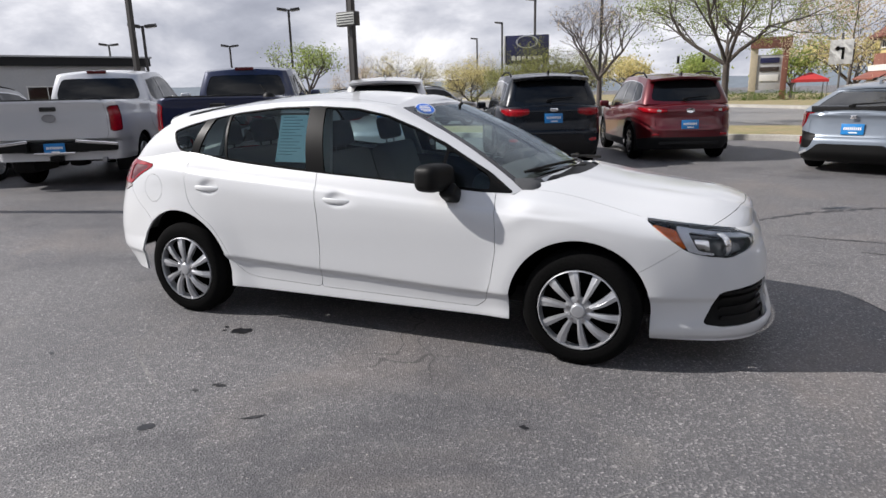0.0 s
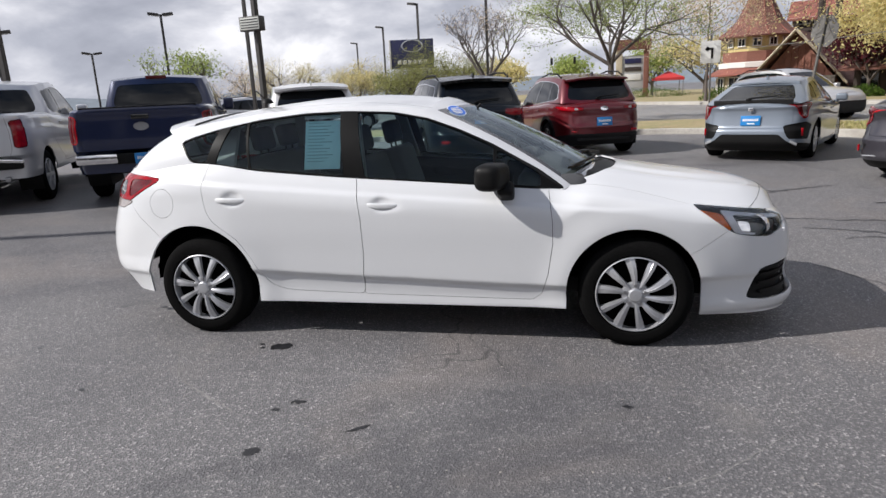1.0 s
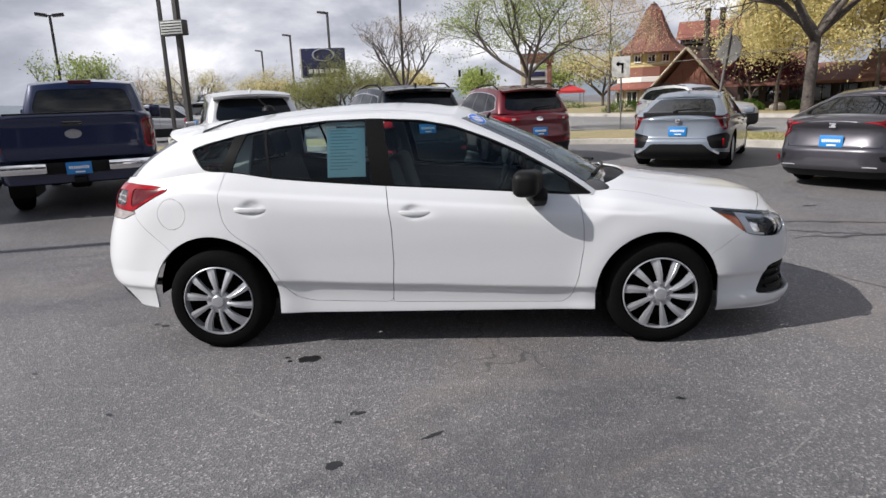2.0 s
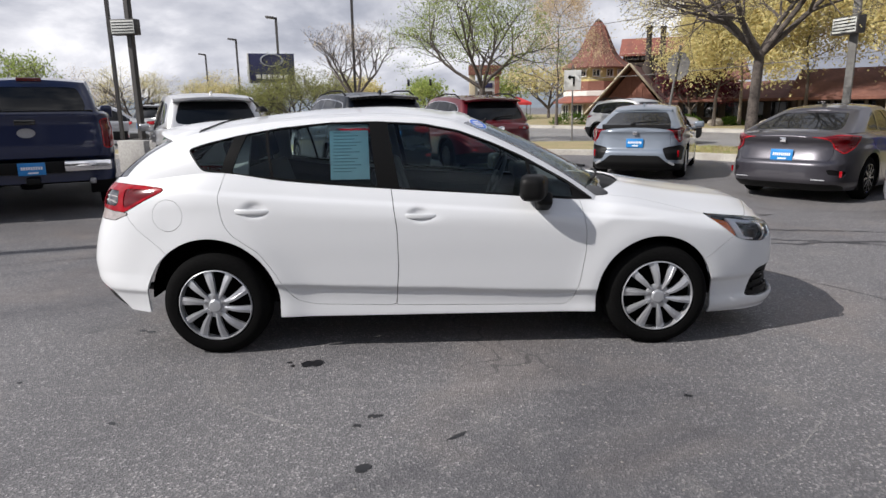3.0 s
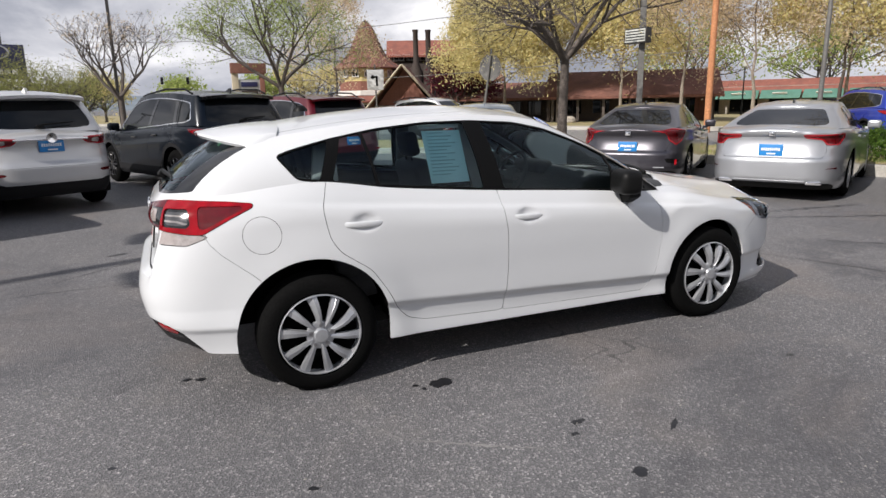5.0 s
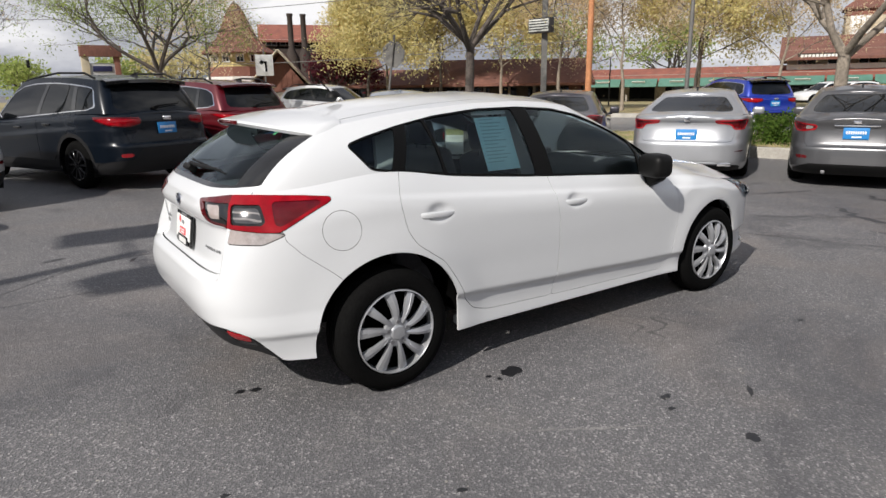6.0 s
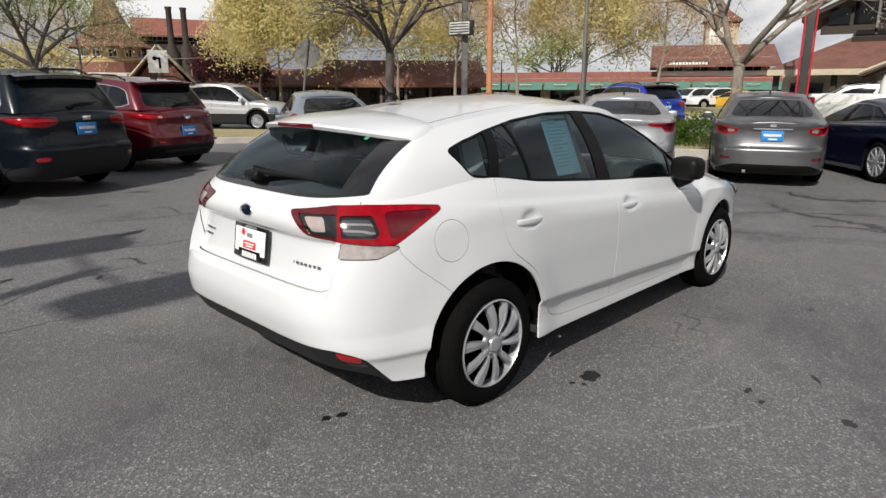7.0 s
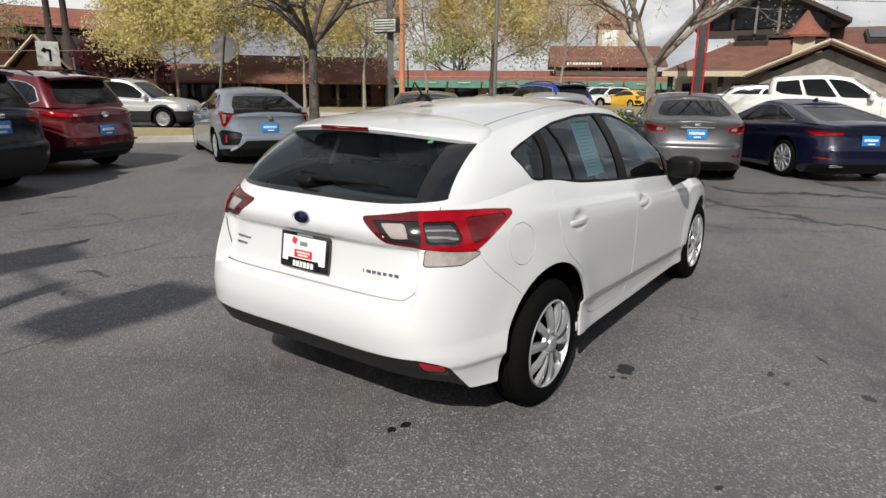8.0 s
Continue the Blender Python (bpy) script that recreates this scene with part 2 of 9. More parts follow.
def prism(bm, outline, depth, m=None):
    """A flat outline in x and z, thickened along y from 0 to depth."""
    front = [bm.verts.new((x, 0, z)) for x, z in outline]
    rear = [bm.verts.new((x, depth, z)) for x, z in outline]
    bm.faces.new(front)
    bm.faces.new(rear[::-1])
    for k in range(len(front)):
        j = (k + 1) % len(front)
        bm.faces.new((front[j], front[k], rear[k], rear[j]))
    if m is not None:
        bmesh.ops.transform(bm, matrix=m, verts=front + rear)
    return front + rear


def ground_z(x, y):
    """The lot is a shallow bowl: it rises a little towards its edge."""
    r, way = math.hypot(x, y), math.degrees(math.atan2(y, x))
    k = min(1.0, max(0.0, (r - 3.2) / 5.5))
    lift = 0.085 if abs(way) > 90 else 0.085 * min(1.0, max(-0.1, (way - 5) / 75))
    return lift * k * k * (3 - 2 * k)


# ---------------------------------------------------------------- ground
def spaced(n, dense, far):
    return [math.sinh(k / n * math.asinh(far / dense)) * dense for k in range(-n, n + 1)]


ticks = spaced(75, 3.0, 2500)
gv = [(x, y, ground_z(x, y)) for y in ticks for x in ticks]
gn = len(ticks)
gf = [(r * gn + c, r * gn + c + 1, (r + 1) * gn + c + 1, (r + 1) * gn + c) for r in range(gn - 1) for c in range(gn - 1)]
ground = tagged(mesh_object("ground", gv, gf, M["asphalt"], smooth=180), "weathered dark grey asphalt of a car lot with cracks and stains", "ground", kind="structure")


# ---------------------------------------------------------------- surfaces cut into panels
class Sheet:
    """A surface of points with side coordinates, which cuts along level lines split into panels."""

    def __init__(self, points, extra, faces):
        self.p = [np.array(v, float) for v in points]
        self.e = [np.array(v, float) for v in extra]
        self.faces = faces

    def field(self, fn):
        return fn(np.array(self.p), np.array(self.e))

    def cut(self, fn, faces=None):
        """Splits the faces where fn changes sign: (inside, outside), inside where it is below zero."""
        faces = self.faces if faces is None else faces
        f = list(self.field(fn))
        made, inside, outside = {}, [], []
        for face in faces:
            signs = [f[v] < 0 for v in face]
            if all(signs):
                inside.append(face)
                continue
            if not any(signs):
                outside.append(face)
                continue
            a, b = [], []
            for k, v in enumerate(face):
                u = face[(k + 1) % len(face)]
                (a if f[v] < 0 else b).append(v)
                if (f[v] < 0) != (f[u] < 0):
                    key = (min(u, v), max(u, v))
                    if key not in made:
                        i, j = key
                        q = f[i] / (f[i] - f[j])
                        self.p.append(self.p[i] * (1 - q) + self.p[j] * q)
                        self.e.append(self.e[i] * (1 - q) + self.e[j] * q)
                        f.append(0.0)
                        made[key] = len(self.p) - 1
                    a.append(made[key])
                    b.append(made[key])
            if len(a) > 2:
                inside.append(tuple(a))
            if len(b) > 2:
                outside.append(tuple(b))
        return inside, outside


def inside_of(px, pz, outline):
    """Signed distance to a closed outline, below zero within it."""
    o = np.array(outline, float)
    best, odd = np.full(len(px), 1e9), np.zeros(len(px), bool)
    for (ax, az), (bx, bz) in zip(o, np.roll(o, -1, 0)):
        dx, dz = bx - ax, bz - az
        k = np.clip(((px - ax) * dx + (pz - az) * dz) / (dx * dx + dz * dz + 1e-12), 0, 1)
        best = np.minimum(best, np.hypot(px - ax - k * dx, pz - az - k * dz))
        cross = (az > pz) != (bz > pz)
        odd ^= cross & (px < dx * (pz - az) / (dz if abs(dz) > 1e-12 else 1e-12) + ax)
    return np.where(odd, -best, best)


def soften(outline, rounds=2, keep=0.25):
    """Rounds the corners of an outline by cutting them."""
    o = [np.array(q, float) for q in outline]
    for _ in range(rounds):
        o = [v for a, b in zip(o, o[1:] + o[:1]) for v in (a * (1 - keep) + b * keep, a * keep + b * (1 - keep))]
    return [tuple(v) for v in o]


def rounded(outline, r):
    """Rounds each corner of an outline by about r."""
    o, out = [np.array(q, float) for q in outline], []
    for a, b, c in zip(o[-1:] + o[:-1], o, o[1:] + o[:1]):
        la, lc = np.linalg.norm(a - b), np.linalg.norm(c - b)
        p, q = b + (a - b) * min(0.45, r / la), b + (c - b) * min(0.45, r / lc)
        out += [tuple((1 - t) ** 2 * p + 2 * t * (1 - t) * b + t * t * q) for t in (0, 0.33, 0.67, 1)]
    return out


def islands(faces):
    """Groups of faces that hang together."""
    root = {}
    def top(v):
        while root.setdefault(v, v) != v:
            v = root[v]
        return v
    for f in faces:
        for v in f[1:]:
            root[top(v)] = top(f[0])
    found = collections.defaultdict(list)
    for f in faces:
        found[top(f[0])].append(f)
    return list(found.values())


def curve(x, xs, ys):
    """A smooth curve through a few points (monotone cubic)."""
    xs, ys = np.array(xs, float), np.array(ys, float)
    h, d = np.diff(xs), np.diff(ys) / np.diff(xs)
    m = np.r_[d[0], np.where(d[1:] * d[:-1] > 0, 2 * d[1:] * d[:-1] / (d[1:] + d[:-1] + 1e-12), 0), d[-1]]
    x = np.clip(np.asarray(x, float), xs[0], xs[-1])
    i = np.clip(np.searchsorted(xs, x) - 1, 0, len(h) - 1)
    t = (x - xs[i]) / h[i]
    return (1 + 2 * t) * (1 - t) ** 2 * ys[i] + t * (1 - t) ** 2 * h[i] * m[i] + t * t * (3 - 2 * t) * ys[i + 1] + t * t * (t - 1) * h[i] * m[i + 1]


def panel(name, sheet, faces, mat, parent, label="", mirror=False, skirt=0.0, push=0.0, smooth=35.0, facing=None):
    """One panel out of a sheet's faces; skirt: the depth of its turned-in edges; push: inwards."""
    used = sorted({v for f in faces for v in f})
    at = {v: k for k, v in enumerate(used)}
    pts = np.array([sheet.p[v] for v in used])
    fs = [tuple(at[v] for v in f) for f in faces]
    normal = np.zeros_like(pts)
    for size in {len(f) for f in fs}:
        some = np.array([f for f in fs if len(f) == size])
        c = pts[some]
        nn = np.cross(c[:, 1] - c[:, 0], c[:, -1] - c[:, 0])
        if size > 3:
            nn = nn + np.cross(c[:, 3] - c[:, 2], c[:, 1] - c[:, 2])
        for k in range(size):
            np.add.at(normal, some[:, k], nn)
    normal /= np.linalg.norm(normal, axis=1)[:, None] + 1e-12
    if push:
        pts = pts - normal * push
    if skirt:
        edges = {}
        for f in fs:
            for k, v in enumerate(f):
                u = f[(k + 1) % len(f)]
                edges[(v, u)] = edges.get((v, u), 0) + 1
        rim = [(v, u) for v, u in edges if (u, v) not in edges]
        if mirror == "centre":
            rim = [(v, u) for v, u in rim if abs(pts[v][1]) > 1e-4 or abs(pts[u][1]) > 1e-4]
        low = {}
        more = []
        for v in {q for e in rim for q in e}:
            low[v] = len(pts) + len(more)
            more.append(pts[v] - normal[v] * skirt)
        if more:
            pts = np.vstack([pts, more])
            fs += [(u, v, low[v], low[u]) for v, u in rim]
    pts, fs = list(map(tuple, pts)), list(fs)
    if mirror == "centre":
        n = len(pts)
        twin = {k: (k if abs(p[1]) < 1e-5 else n + k) for k, p in enumerate(pts)}
        pts = pts + [(x, -y, z) for x, y, z in pts]
        fs = fs + [tuple(twin[v] for v in f[::-1]) for f in fs]
    elif mirror:
        pts, fs = [(x, -y, z) for x, y, z in pts], [f[::-1] for f in fs]
    return mesh_object(name, pts, fs, mat, parent, label, smooth)


# ---------------------------------------------------------------- the white hatchback
AXLE, HUB_Z, TYRE_R = 1.335, 0.312, 0.318


def belt(x):
    return curve(x, [-2.1, -1.9, -1.4, -0.93, -0.3, 0.5, 0.95, 1.25, 1.65, 2.0, 2.2], [1.045, 1.05, 1.10, 1.045, 0.992, 0.940, 0.905, 0.886, 0.814, 0.762, 0.728])


def hero_lower():
    """The side, front and rear below the belt, as level rings; the right half."""
    n_ring, n_up = 330, 74
    th = np.linspace(0, math.pi, 2400)
    cx, sy = -np.cos(th), np.sin(th)
    nf, nr = 4.65, 5.6

    def plan(lf, lr, wide, nr=nr):
        x = np.where(cx > 0, lf * np.abs(cx) ** (2 / nf), -lr * np.abs(cx) ** (2 / nr))
        y = wide * np.where(cx > 0, sy ** (2 / nf), sy ** (2 / nr))
        return x, -y

    # even steps along one reference ring
    rx, ry = plan(2.22, 2.12, 0.86)
    run = np.r_[0, np.cumsum(np.hypot(np.diff(rx), np.diff(ry)))]
    pick = np.interp(np.linspace(0, run[-1], n_ring), run, th)
    cx, sy = -np.cos(pick), np.maximum(np.sin(pick), 0)
    sy[0] = sy[-1] = 0.0
    s_len = np.linspace(0, run[-1], n_ring)
    bx, _ = plan(2.22, 2.12, 0.86)
    top = belt(bx)
    low = curve(bx, [-2.15, -2.0, -1.88, -1.75, -0.95, 0.95, 1.68, 2.1, 2.25], [0.350, 0.322, 0.266, 0.262, 0.226, 0.220, 0.172, 0.160, 0.165])
    pts, ext = [], []
    for j in range(n_up + 1):
        v = j / n_up
        v = v + 0.10 * math.sin(2 * math.pi * v) * -0.3
        z = low + (top - low) * v
        front = curve(z, [0.17, 0.20, 0.24, 0.29, 0.36, 0.50, 0.60, 0.68, 0.74, 0.9], [2.262, 2.282, 2.292, 2.262, 2.245, 2.25, 2.24, 2.205, 2.150, 1.95])
        rear = curve(z, [0.20, 0.30, 0.40, 0.46, 0.56, 0.655, 0.685, 0.72, 0.87, 0.90, 0.935, 0.985, 1.06, 1.2], [2.02, 2.10, 2.165, 2.195, 2.212, 2.195, 2.125, 2.108, 2.088, 2.118, 2.128, 2.112, 2.055, 1.95])
        corner = curve(z, [0.20, 0.30, 0.40, 0.46, 0.56, 0.66, 0.74, 0.82, 0.89, 0.935, 0.985, 1.06, 1.2], [2.02, 2.10, 2.165, 2.195, 2.212, 2.203, 2.185, 2.160, 2.138, 2.128, 2.112, 2.055, 1.95])
        turn = np.clip((s_len - 0.585) / 0.05, 0, 1)
        rear = rear + (corner - rear) * turn * turn * (3 - 2 * turn)
        tuck = (curve(bx, [-1.0, -0.26, 0.8, 1.0], [0.443, 0.405, 0.362, 0.36]) - 0.40) * np.clip((0.62 - z) / 0.15, 0, 1) * np.clip((z - 0.22) / 0.1, 0, 1) * (np.abs(bx) < 1.0)
        wide = curve(z - tuck, [0.17, 0.205, 0.235, 0.29, 0.375, 0.41, 0.55, 0.70, 0.80, 0.90, 1.0, 1.12], [0.815, 0.838, 0.844, 0.842, 0.851, 0.873, 0.876, 0.880, 0.879, 0.872, 0.862, 0.845])
        lf = np.where(cx > 0, front, rear)
        wide = wide + 0.020 * np.clip((0.50 - z) / 0.12, 0, 1) * np.clip((-1.2 - bx) / 0.3, 0, 1)
        x, y = plan(front, rear, wide, curve(z, [0.25, 0.45, 0.66, 0.86], [7.4, 6.7, 6.0, 5.6]))
        # the crease rises to the rear and fades over the arches
        # shoulder rolls in under the glass
        r = curve(x, [-2.1, -1.9, 0.85, 1.1, 1.6, 2.2], [0.12, 0.20, 0.20, 0.09, 0.10, 0.05])
        d = np.clip(top - z, 0, r)
        soft = 0.055 * ((r - d) / r) ** 2
        roll = r * (1 - np.sqrt(np.clip(1 - ((r - d) / r) ** 2, 0, 1)))
        inn = soft + (roll - soft) * np.clip((x - 0.80) / 0.3, 0, 1)
        k = np.clip(np.abs(y) / 0.6, 0, 1)
        y = y + inn * k
        side_k = np.clip((np.abs(y) - 0.6) / 0.2, 0, 1)
        for hub in (AXLE, -AXLE):
            away = np.hypot(x - hub, z - 0.31)
            y = y - side_k * 0.014 * np.exp(-(((away - 0.40) / 0.10) ** 2))
        fold = curve(x, [-1.75, -0.93, 0.35, 1.2], [1.02, 0.957, 0.862, 0.80])
        y = y - side_k * 0.015 * np.clip((1.6 - np.abs(x)) / 0.5, 0, 1) / (1 + np.exp(np.clip((z - fold) / 0.004, -40, 40)))
        for hx, hz in ((-1.085, 0.888), (-0.108, 0.846)):
            y = y + side_k * 0.016 * np.exp(-((((x - hx) / 0.062) ** 2 + ((z - hz) / 0.040) ** 2) ** 2))
        for k in range(n_ring):
            pts.append((x[k], y[k] if 0 < k < n_ring - 1 else 0.0, z[k]))
            ext.append((s_len[k], z[k]))
    faces = [(j * n_ring + k, j * n_ring + k + 1, (j + 1) * n_ring + k + 1, (j + 1) * n_ring + k) for j in range(n_up) for k in range(n_ring - 1)]
    return Sheet(pts, ext, faces), n_ring, n_up


def ring_of(rear_fn, side_fn, front_fn, na, nb, nc):
    return np.array([rear_fn(k / na) for k in range(na)] + [side_fn(k / nb) for k in range(nb)] + [front_fn(k / nc) for k in range(nc + 1)])


def eased(ring, rounds):
    ring = ring.copy()
    for _ in range(rounds):
        pad = np.vstack([ring[1] * (1, -1, 1), ring, ring[-2] * (1, -1, 1)])
        ring = 0.5 * ring + 0.25 * (pad[:-2] + pad[2:])
    ring[0, 1] = ring[-1, 1] = 0
    return ring


def hero_upper(rim):
    """Glasshouse from the belt (rim: the lower shell's top edge) to the roof's rim, then the roof; the right half."""
    na, nb, nc = 46, 190, 46
    def foot_side(k):
        x = -1.90 + k * (0.945 + 1.90)
        return x, -float(curve(x, [-1.95, -1.4, -0.9, 0.0, 0.95], [0.690, 0.765, 0.795, 0.808, 0.795])), float(belt(x)) - 0.004
    def foot_rear(k):
        y = -k * 0.695
        return -2.060 + 0.16 * (k**3), y, 1.062 - 0.012 * k
    def foot_front(k):
        y = -0.795 * (1 - k)
        return 0.945 + 0.200 * (1 - (1 - k) ** 2), y, 0.901 + 0.062 * (1 - (1 - k) ** 2.5)
    def head_side(k):
        x = -1.555 + k * (0.10 + 1.555)
        return x, -float(curve(x, [-1.56, -1.2, -0.5, 0.1], [0.596, 0.598, 0.600, 0.572])), float(curve(x, [-1.56, -1.2, -0.95, -0.65, -0.36, -0.08, 0.10], [1.312, 1.364, 1.390, 1.410, 1.415, 1.399, 1.373]))
    def head_rear(k):
        return -1.645 + 0.090 * k**3, -0.596 * k, 1.345 - 0.030 * k**2
    def head_front(k):
        return 0.10 + 0.140 * (1 - (1 - k) ** 2), -0.572 * (1 - k), 1.374 + 0.024 * (1 - (1 - k) ** 2)
    rim = np.array([q for q in rim if q[0] < 0.945])
    run = np.r_[0, np.cumsum(np.linalg.norm(np.diff(rim, axis=0), axis=1))]
    turn = run[np.argmax(rim[:, 0] > -1.90)]
    where = np.r_[np.linspace(0, turn, na, endpoint=False), np.linspace(turn, run[-1], nb, endpoint=False)]
    held = np.stack([np.interp(where, run, rim[:, c]) for c in range(3)], 1)
    held[0, 1] = 0.0
    foot = ring_of(foot_rear, foot_side, foot_front, na, nb, nc)
    foot[: na + nb] = held
    foot[na + nb :, 1] *= abs(held[-1, 1]) / 0.795
    head = eased(ring_of(head_rear, head_side, head_front, na, nb, nc), 14)
    n, up = len(foot), 44
    out = head - foot
    pts, ext = [], []
    s_len = np.r_[0, np.cumsum(np.linalg.norm(np.diff(foot, axis=0), axis=1))]
    tang = np.gradient(foot, axis=0)
    side = np.stack([tang[:, 1], -tang[:, 0], 0 * tang[:, 0]], 1)
    side /= np.linalg.norm(side, axis=1)[:, None]
    mid = np.array([-0.4, 0, 1.1])
    flip = np.sign(((foot - mid) * side).sum(1))
    side *= flip[:, None]
    side[:, 2] = 0.35
    for j in range(up + 1):
        v = j / up
        row = foot + out * v + side * (0.030 * 4 * v * (1 - v) * 0.5 + 0.018 * np.sin(math.pi * v))
        for k in range(n):
            q = row[k]
            pts.append((q[0], q[1] if 0 < k < n - 1 else 0.0, q[2]))
            ext.append((s_len[k], v))
    faces = [(j * n + k, j * n + k + 1, (j + 1) * n + k + 1, (j + 1) * n + k) for j in range(up) for k in range(n - 1)]
    # roof: rows across to the centre line
    base, last, cols = len(pts), up * n, 30
    for k in range(n):
        x, y, z = pts[last + k]
        rise = 0.058 * min(1.0, abs(y) / 0.5) ** 1.4
        for c in range(1, cols + 1):
            f = 1 - c / cols
            pts.append((x, y * f if c < cols else 0.0, z + rise * (1 - f * f) * (1 - 0.12 * f)))
            ext.append((s_len[k], 1 + 0.01 * c))
    at = lambda k, c: last + k if c == 0 else base + k * cols + c - 1
    for k in range(n - 1):
        for c in range(cols):
            faces.append((at(k, c), at(k + 1, c), at(k + 1, c + 1), at(k, c + 1)))
    return Sheet(pts, ext, faces)


WINDOW_LINE = [(-1.502, 1.235), (-1.405, 1.110), (-0.925, 1.045), (-0.295, 0.990), (0.30, 0.948), (0.957, 0.900), (0.80, 1.012), (0.524, 1.165), (0.343, 1.247), (0.131, 1.325), (-0.083, 1.368), (-0.364, 1.385), (-0.654, 1.382), (-0.952, 1.355), (-1.208, 1.312), (-1.40, 1.268)]
REAR_DOOR = [(-1.262, 1.104), (-1.302, 0.963), (-1.276, 0.816), (-1.229, 0.743), (-1.160, 0.695), (-1.071, 0.634), (-0.986, 0.511), (-0.923, 0.389), (-0.862, 0.327), (-0.757, 0.300), (-0.266, 0.284), (-0.246, 0.542), (-0.250, 0.757), (-0.283, 0.997), (-0.30, 1.2), (-1.15, 1.25)]
FRONT_DOOR = [(-0.266, 0.284), (0.761, 0.268), (0.816, 0.309), (0.853, 0.431), (0.881, 0.608), (0.880, 0.737), (0.853, 0.93), (0.7, 1.2), (-0.30, 1.2), (-0.283, 0.997), (-0.250, 0.757), (-0.246, 0.542)]


def arch_line(hub, r, low):
    """A wheel opening: a round top on straight legs."""
    a = [(hub + r * math.cos(t), HUB_Z + 0.008 + r * math.sin(t)) for t in np.linspace(math.pi * 1.03, -math.pi * 0.03, 40)]
    return a + [(hub + r * 1.0, low), (hub - r * 1.0, low)]


def wheel_cover(parent, m, side=1):
    """A tyre with a ten-spoke silver wheel cover; axis along y, face to -y."""
    bm = bmesh.new()
    r, w = TYRE_R, 0.205
    prof = [(0.218, -w / 2 + 0.018), (0.232, -w / 2 + 0.004), (0.262, -w / 2), (0.288, -w / 2 + 0.006), (0.306, -w / 2 + 0.020), (r - 0.003, -w / 2 + 0.036), (r, -w / 2 + 0.058)]
    for k in range(4):
        y = -w / 2 + 0.062 + k * 0.026
        prof += [(r, y), (r - 0.008, y + 0.003), (r - 0.008, y + 0.007), (r, y + 0.010)]
    prof += [(r, w / 2 - 0.05), (r - 0.012, w / 2 - 0.02), (0.27, w / 2), (0.215, w / 2 - 0.02), (0.20, 0), (0.218, -w / 2 + 0.018)]
    lathe(bm, prof, 64, pose(0, 0, 0, -90))
    tyre = part("tyre", bm, M["tyre"], parent, "black rubber road tyre", 30)
    tyre.matrix_local = m
    bm = bmesh.new()
    lathe(bm, [(0.218, 0.030), (0.221, 0.016), (0.219, 0.005), (0.214, 0.002), (0.211, 0.008), (0.208, 0.030), (0.206, 0.055)], 64, pose(0, -w / 2, 0, -90))
    rim = part("rim", bm, M["alloy"], parent, "silver painted wheel rim lip", 30)
    rim.matrix_local = m
    bm = bmesh.new()
    lathe(bm, [(0.215, 0.0), (0.12, 0.004), (0.06, 0.0), (0.0005, 0.0)], 40, pose(0, -w / 2 + 0.052, 0, -90))
    disc = part("brake_disc", bm, M["dark_felt"], parent, "dark steel disc behind the spokes", 30)
    disc.matrix_local = m
    # ten twisted spokes, wide at the rim
    for k in range(10):
        bm = bmesh.new()
        twist = 0.16 if k % 2 else 0.06
        rows = []
        for i in range(9):
            q = i / 8
            rad = 0.046 + (0.211 - 0.046) * q
            half = (0.0090 + 0.0182 * q**0.9) * (1.06 if k % 2 else 0.90)
            mid = twist * (q - 1) * 0.9
            depth = -0.010 + 0.014 * math.sin(math.pi * q) * -1 + 0.012 * q
            row = []
            for c, hgt in ((-1.0, 0.024), (-0.93, 0.001), (-0.10, -0.001), (0.0, 0.001), (0.92, 0.007), (1.0, 0.026)):
                ang = mid + c * half / rad
                row.append(bm.verts.new((rad * math.cos(ang), depth + hgt + 0.004, rad * math.sin(ang))))
            rows.append(row)
        for a, b in zip(rows, rows[1:]):
            for c in range(5):
                bm.faces.new((a[c], a[c + 1], b[c + 1], b[c]))
        ob = part("spoke", bm, M["alloy"], parent, "", 22)
        ob.matrix_local = m @ pose(0, -w / 2 + 0.006, 0) @ pose(0, 0, 0, 0, -36 * k + 8, 0)
    bm = bmesh.new()
    lathe(bm, [(0.078, 0.020), (0.074, 0.006), (0.066, 0.003), (0.042, 0.003), (0.038, -0.006), (0.032, -0.010), (0.0005, -0.012)], 32, pose(0, -w / 2 + 0.0, 0, -90))
    cap = part("centre_cap", bm, M["alloy"], parent, "silver centre cap", 30)
    cap.matrix_local = m
    for k in range(5):
        bm = bmesh.new()
        a = 2 * math.pi * k / 5 + 0.3
        tube(bm, (0.057 * math.cos(a), -w / 2 - 0.006, 0.057 * math.sin(a)), (0.057 * math.cos(a), -w / 2 + 0.012, 0.057 * math.sin(a)), 0.0105, sides=6)
        nut = part("wheel_nut", bm, M["steel"], parent)
        nut.matrix_local = m


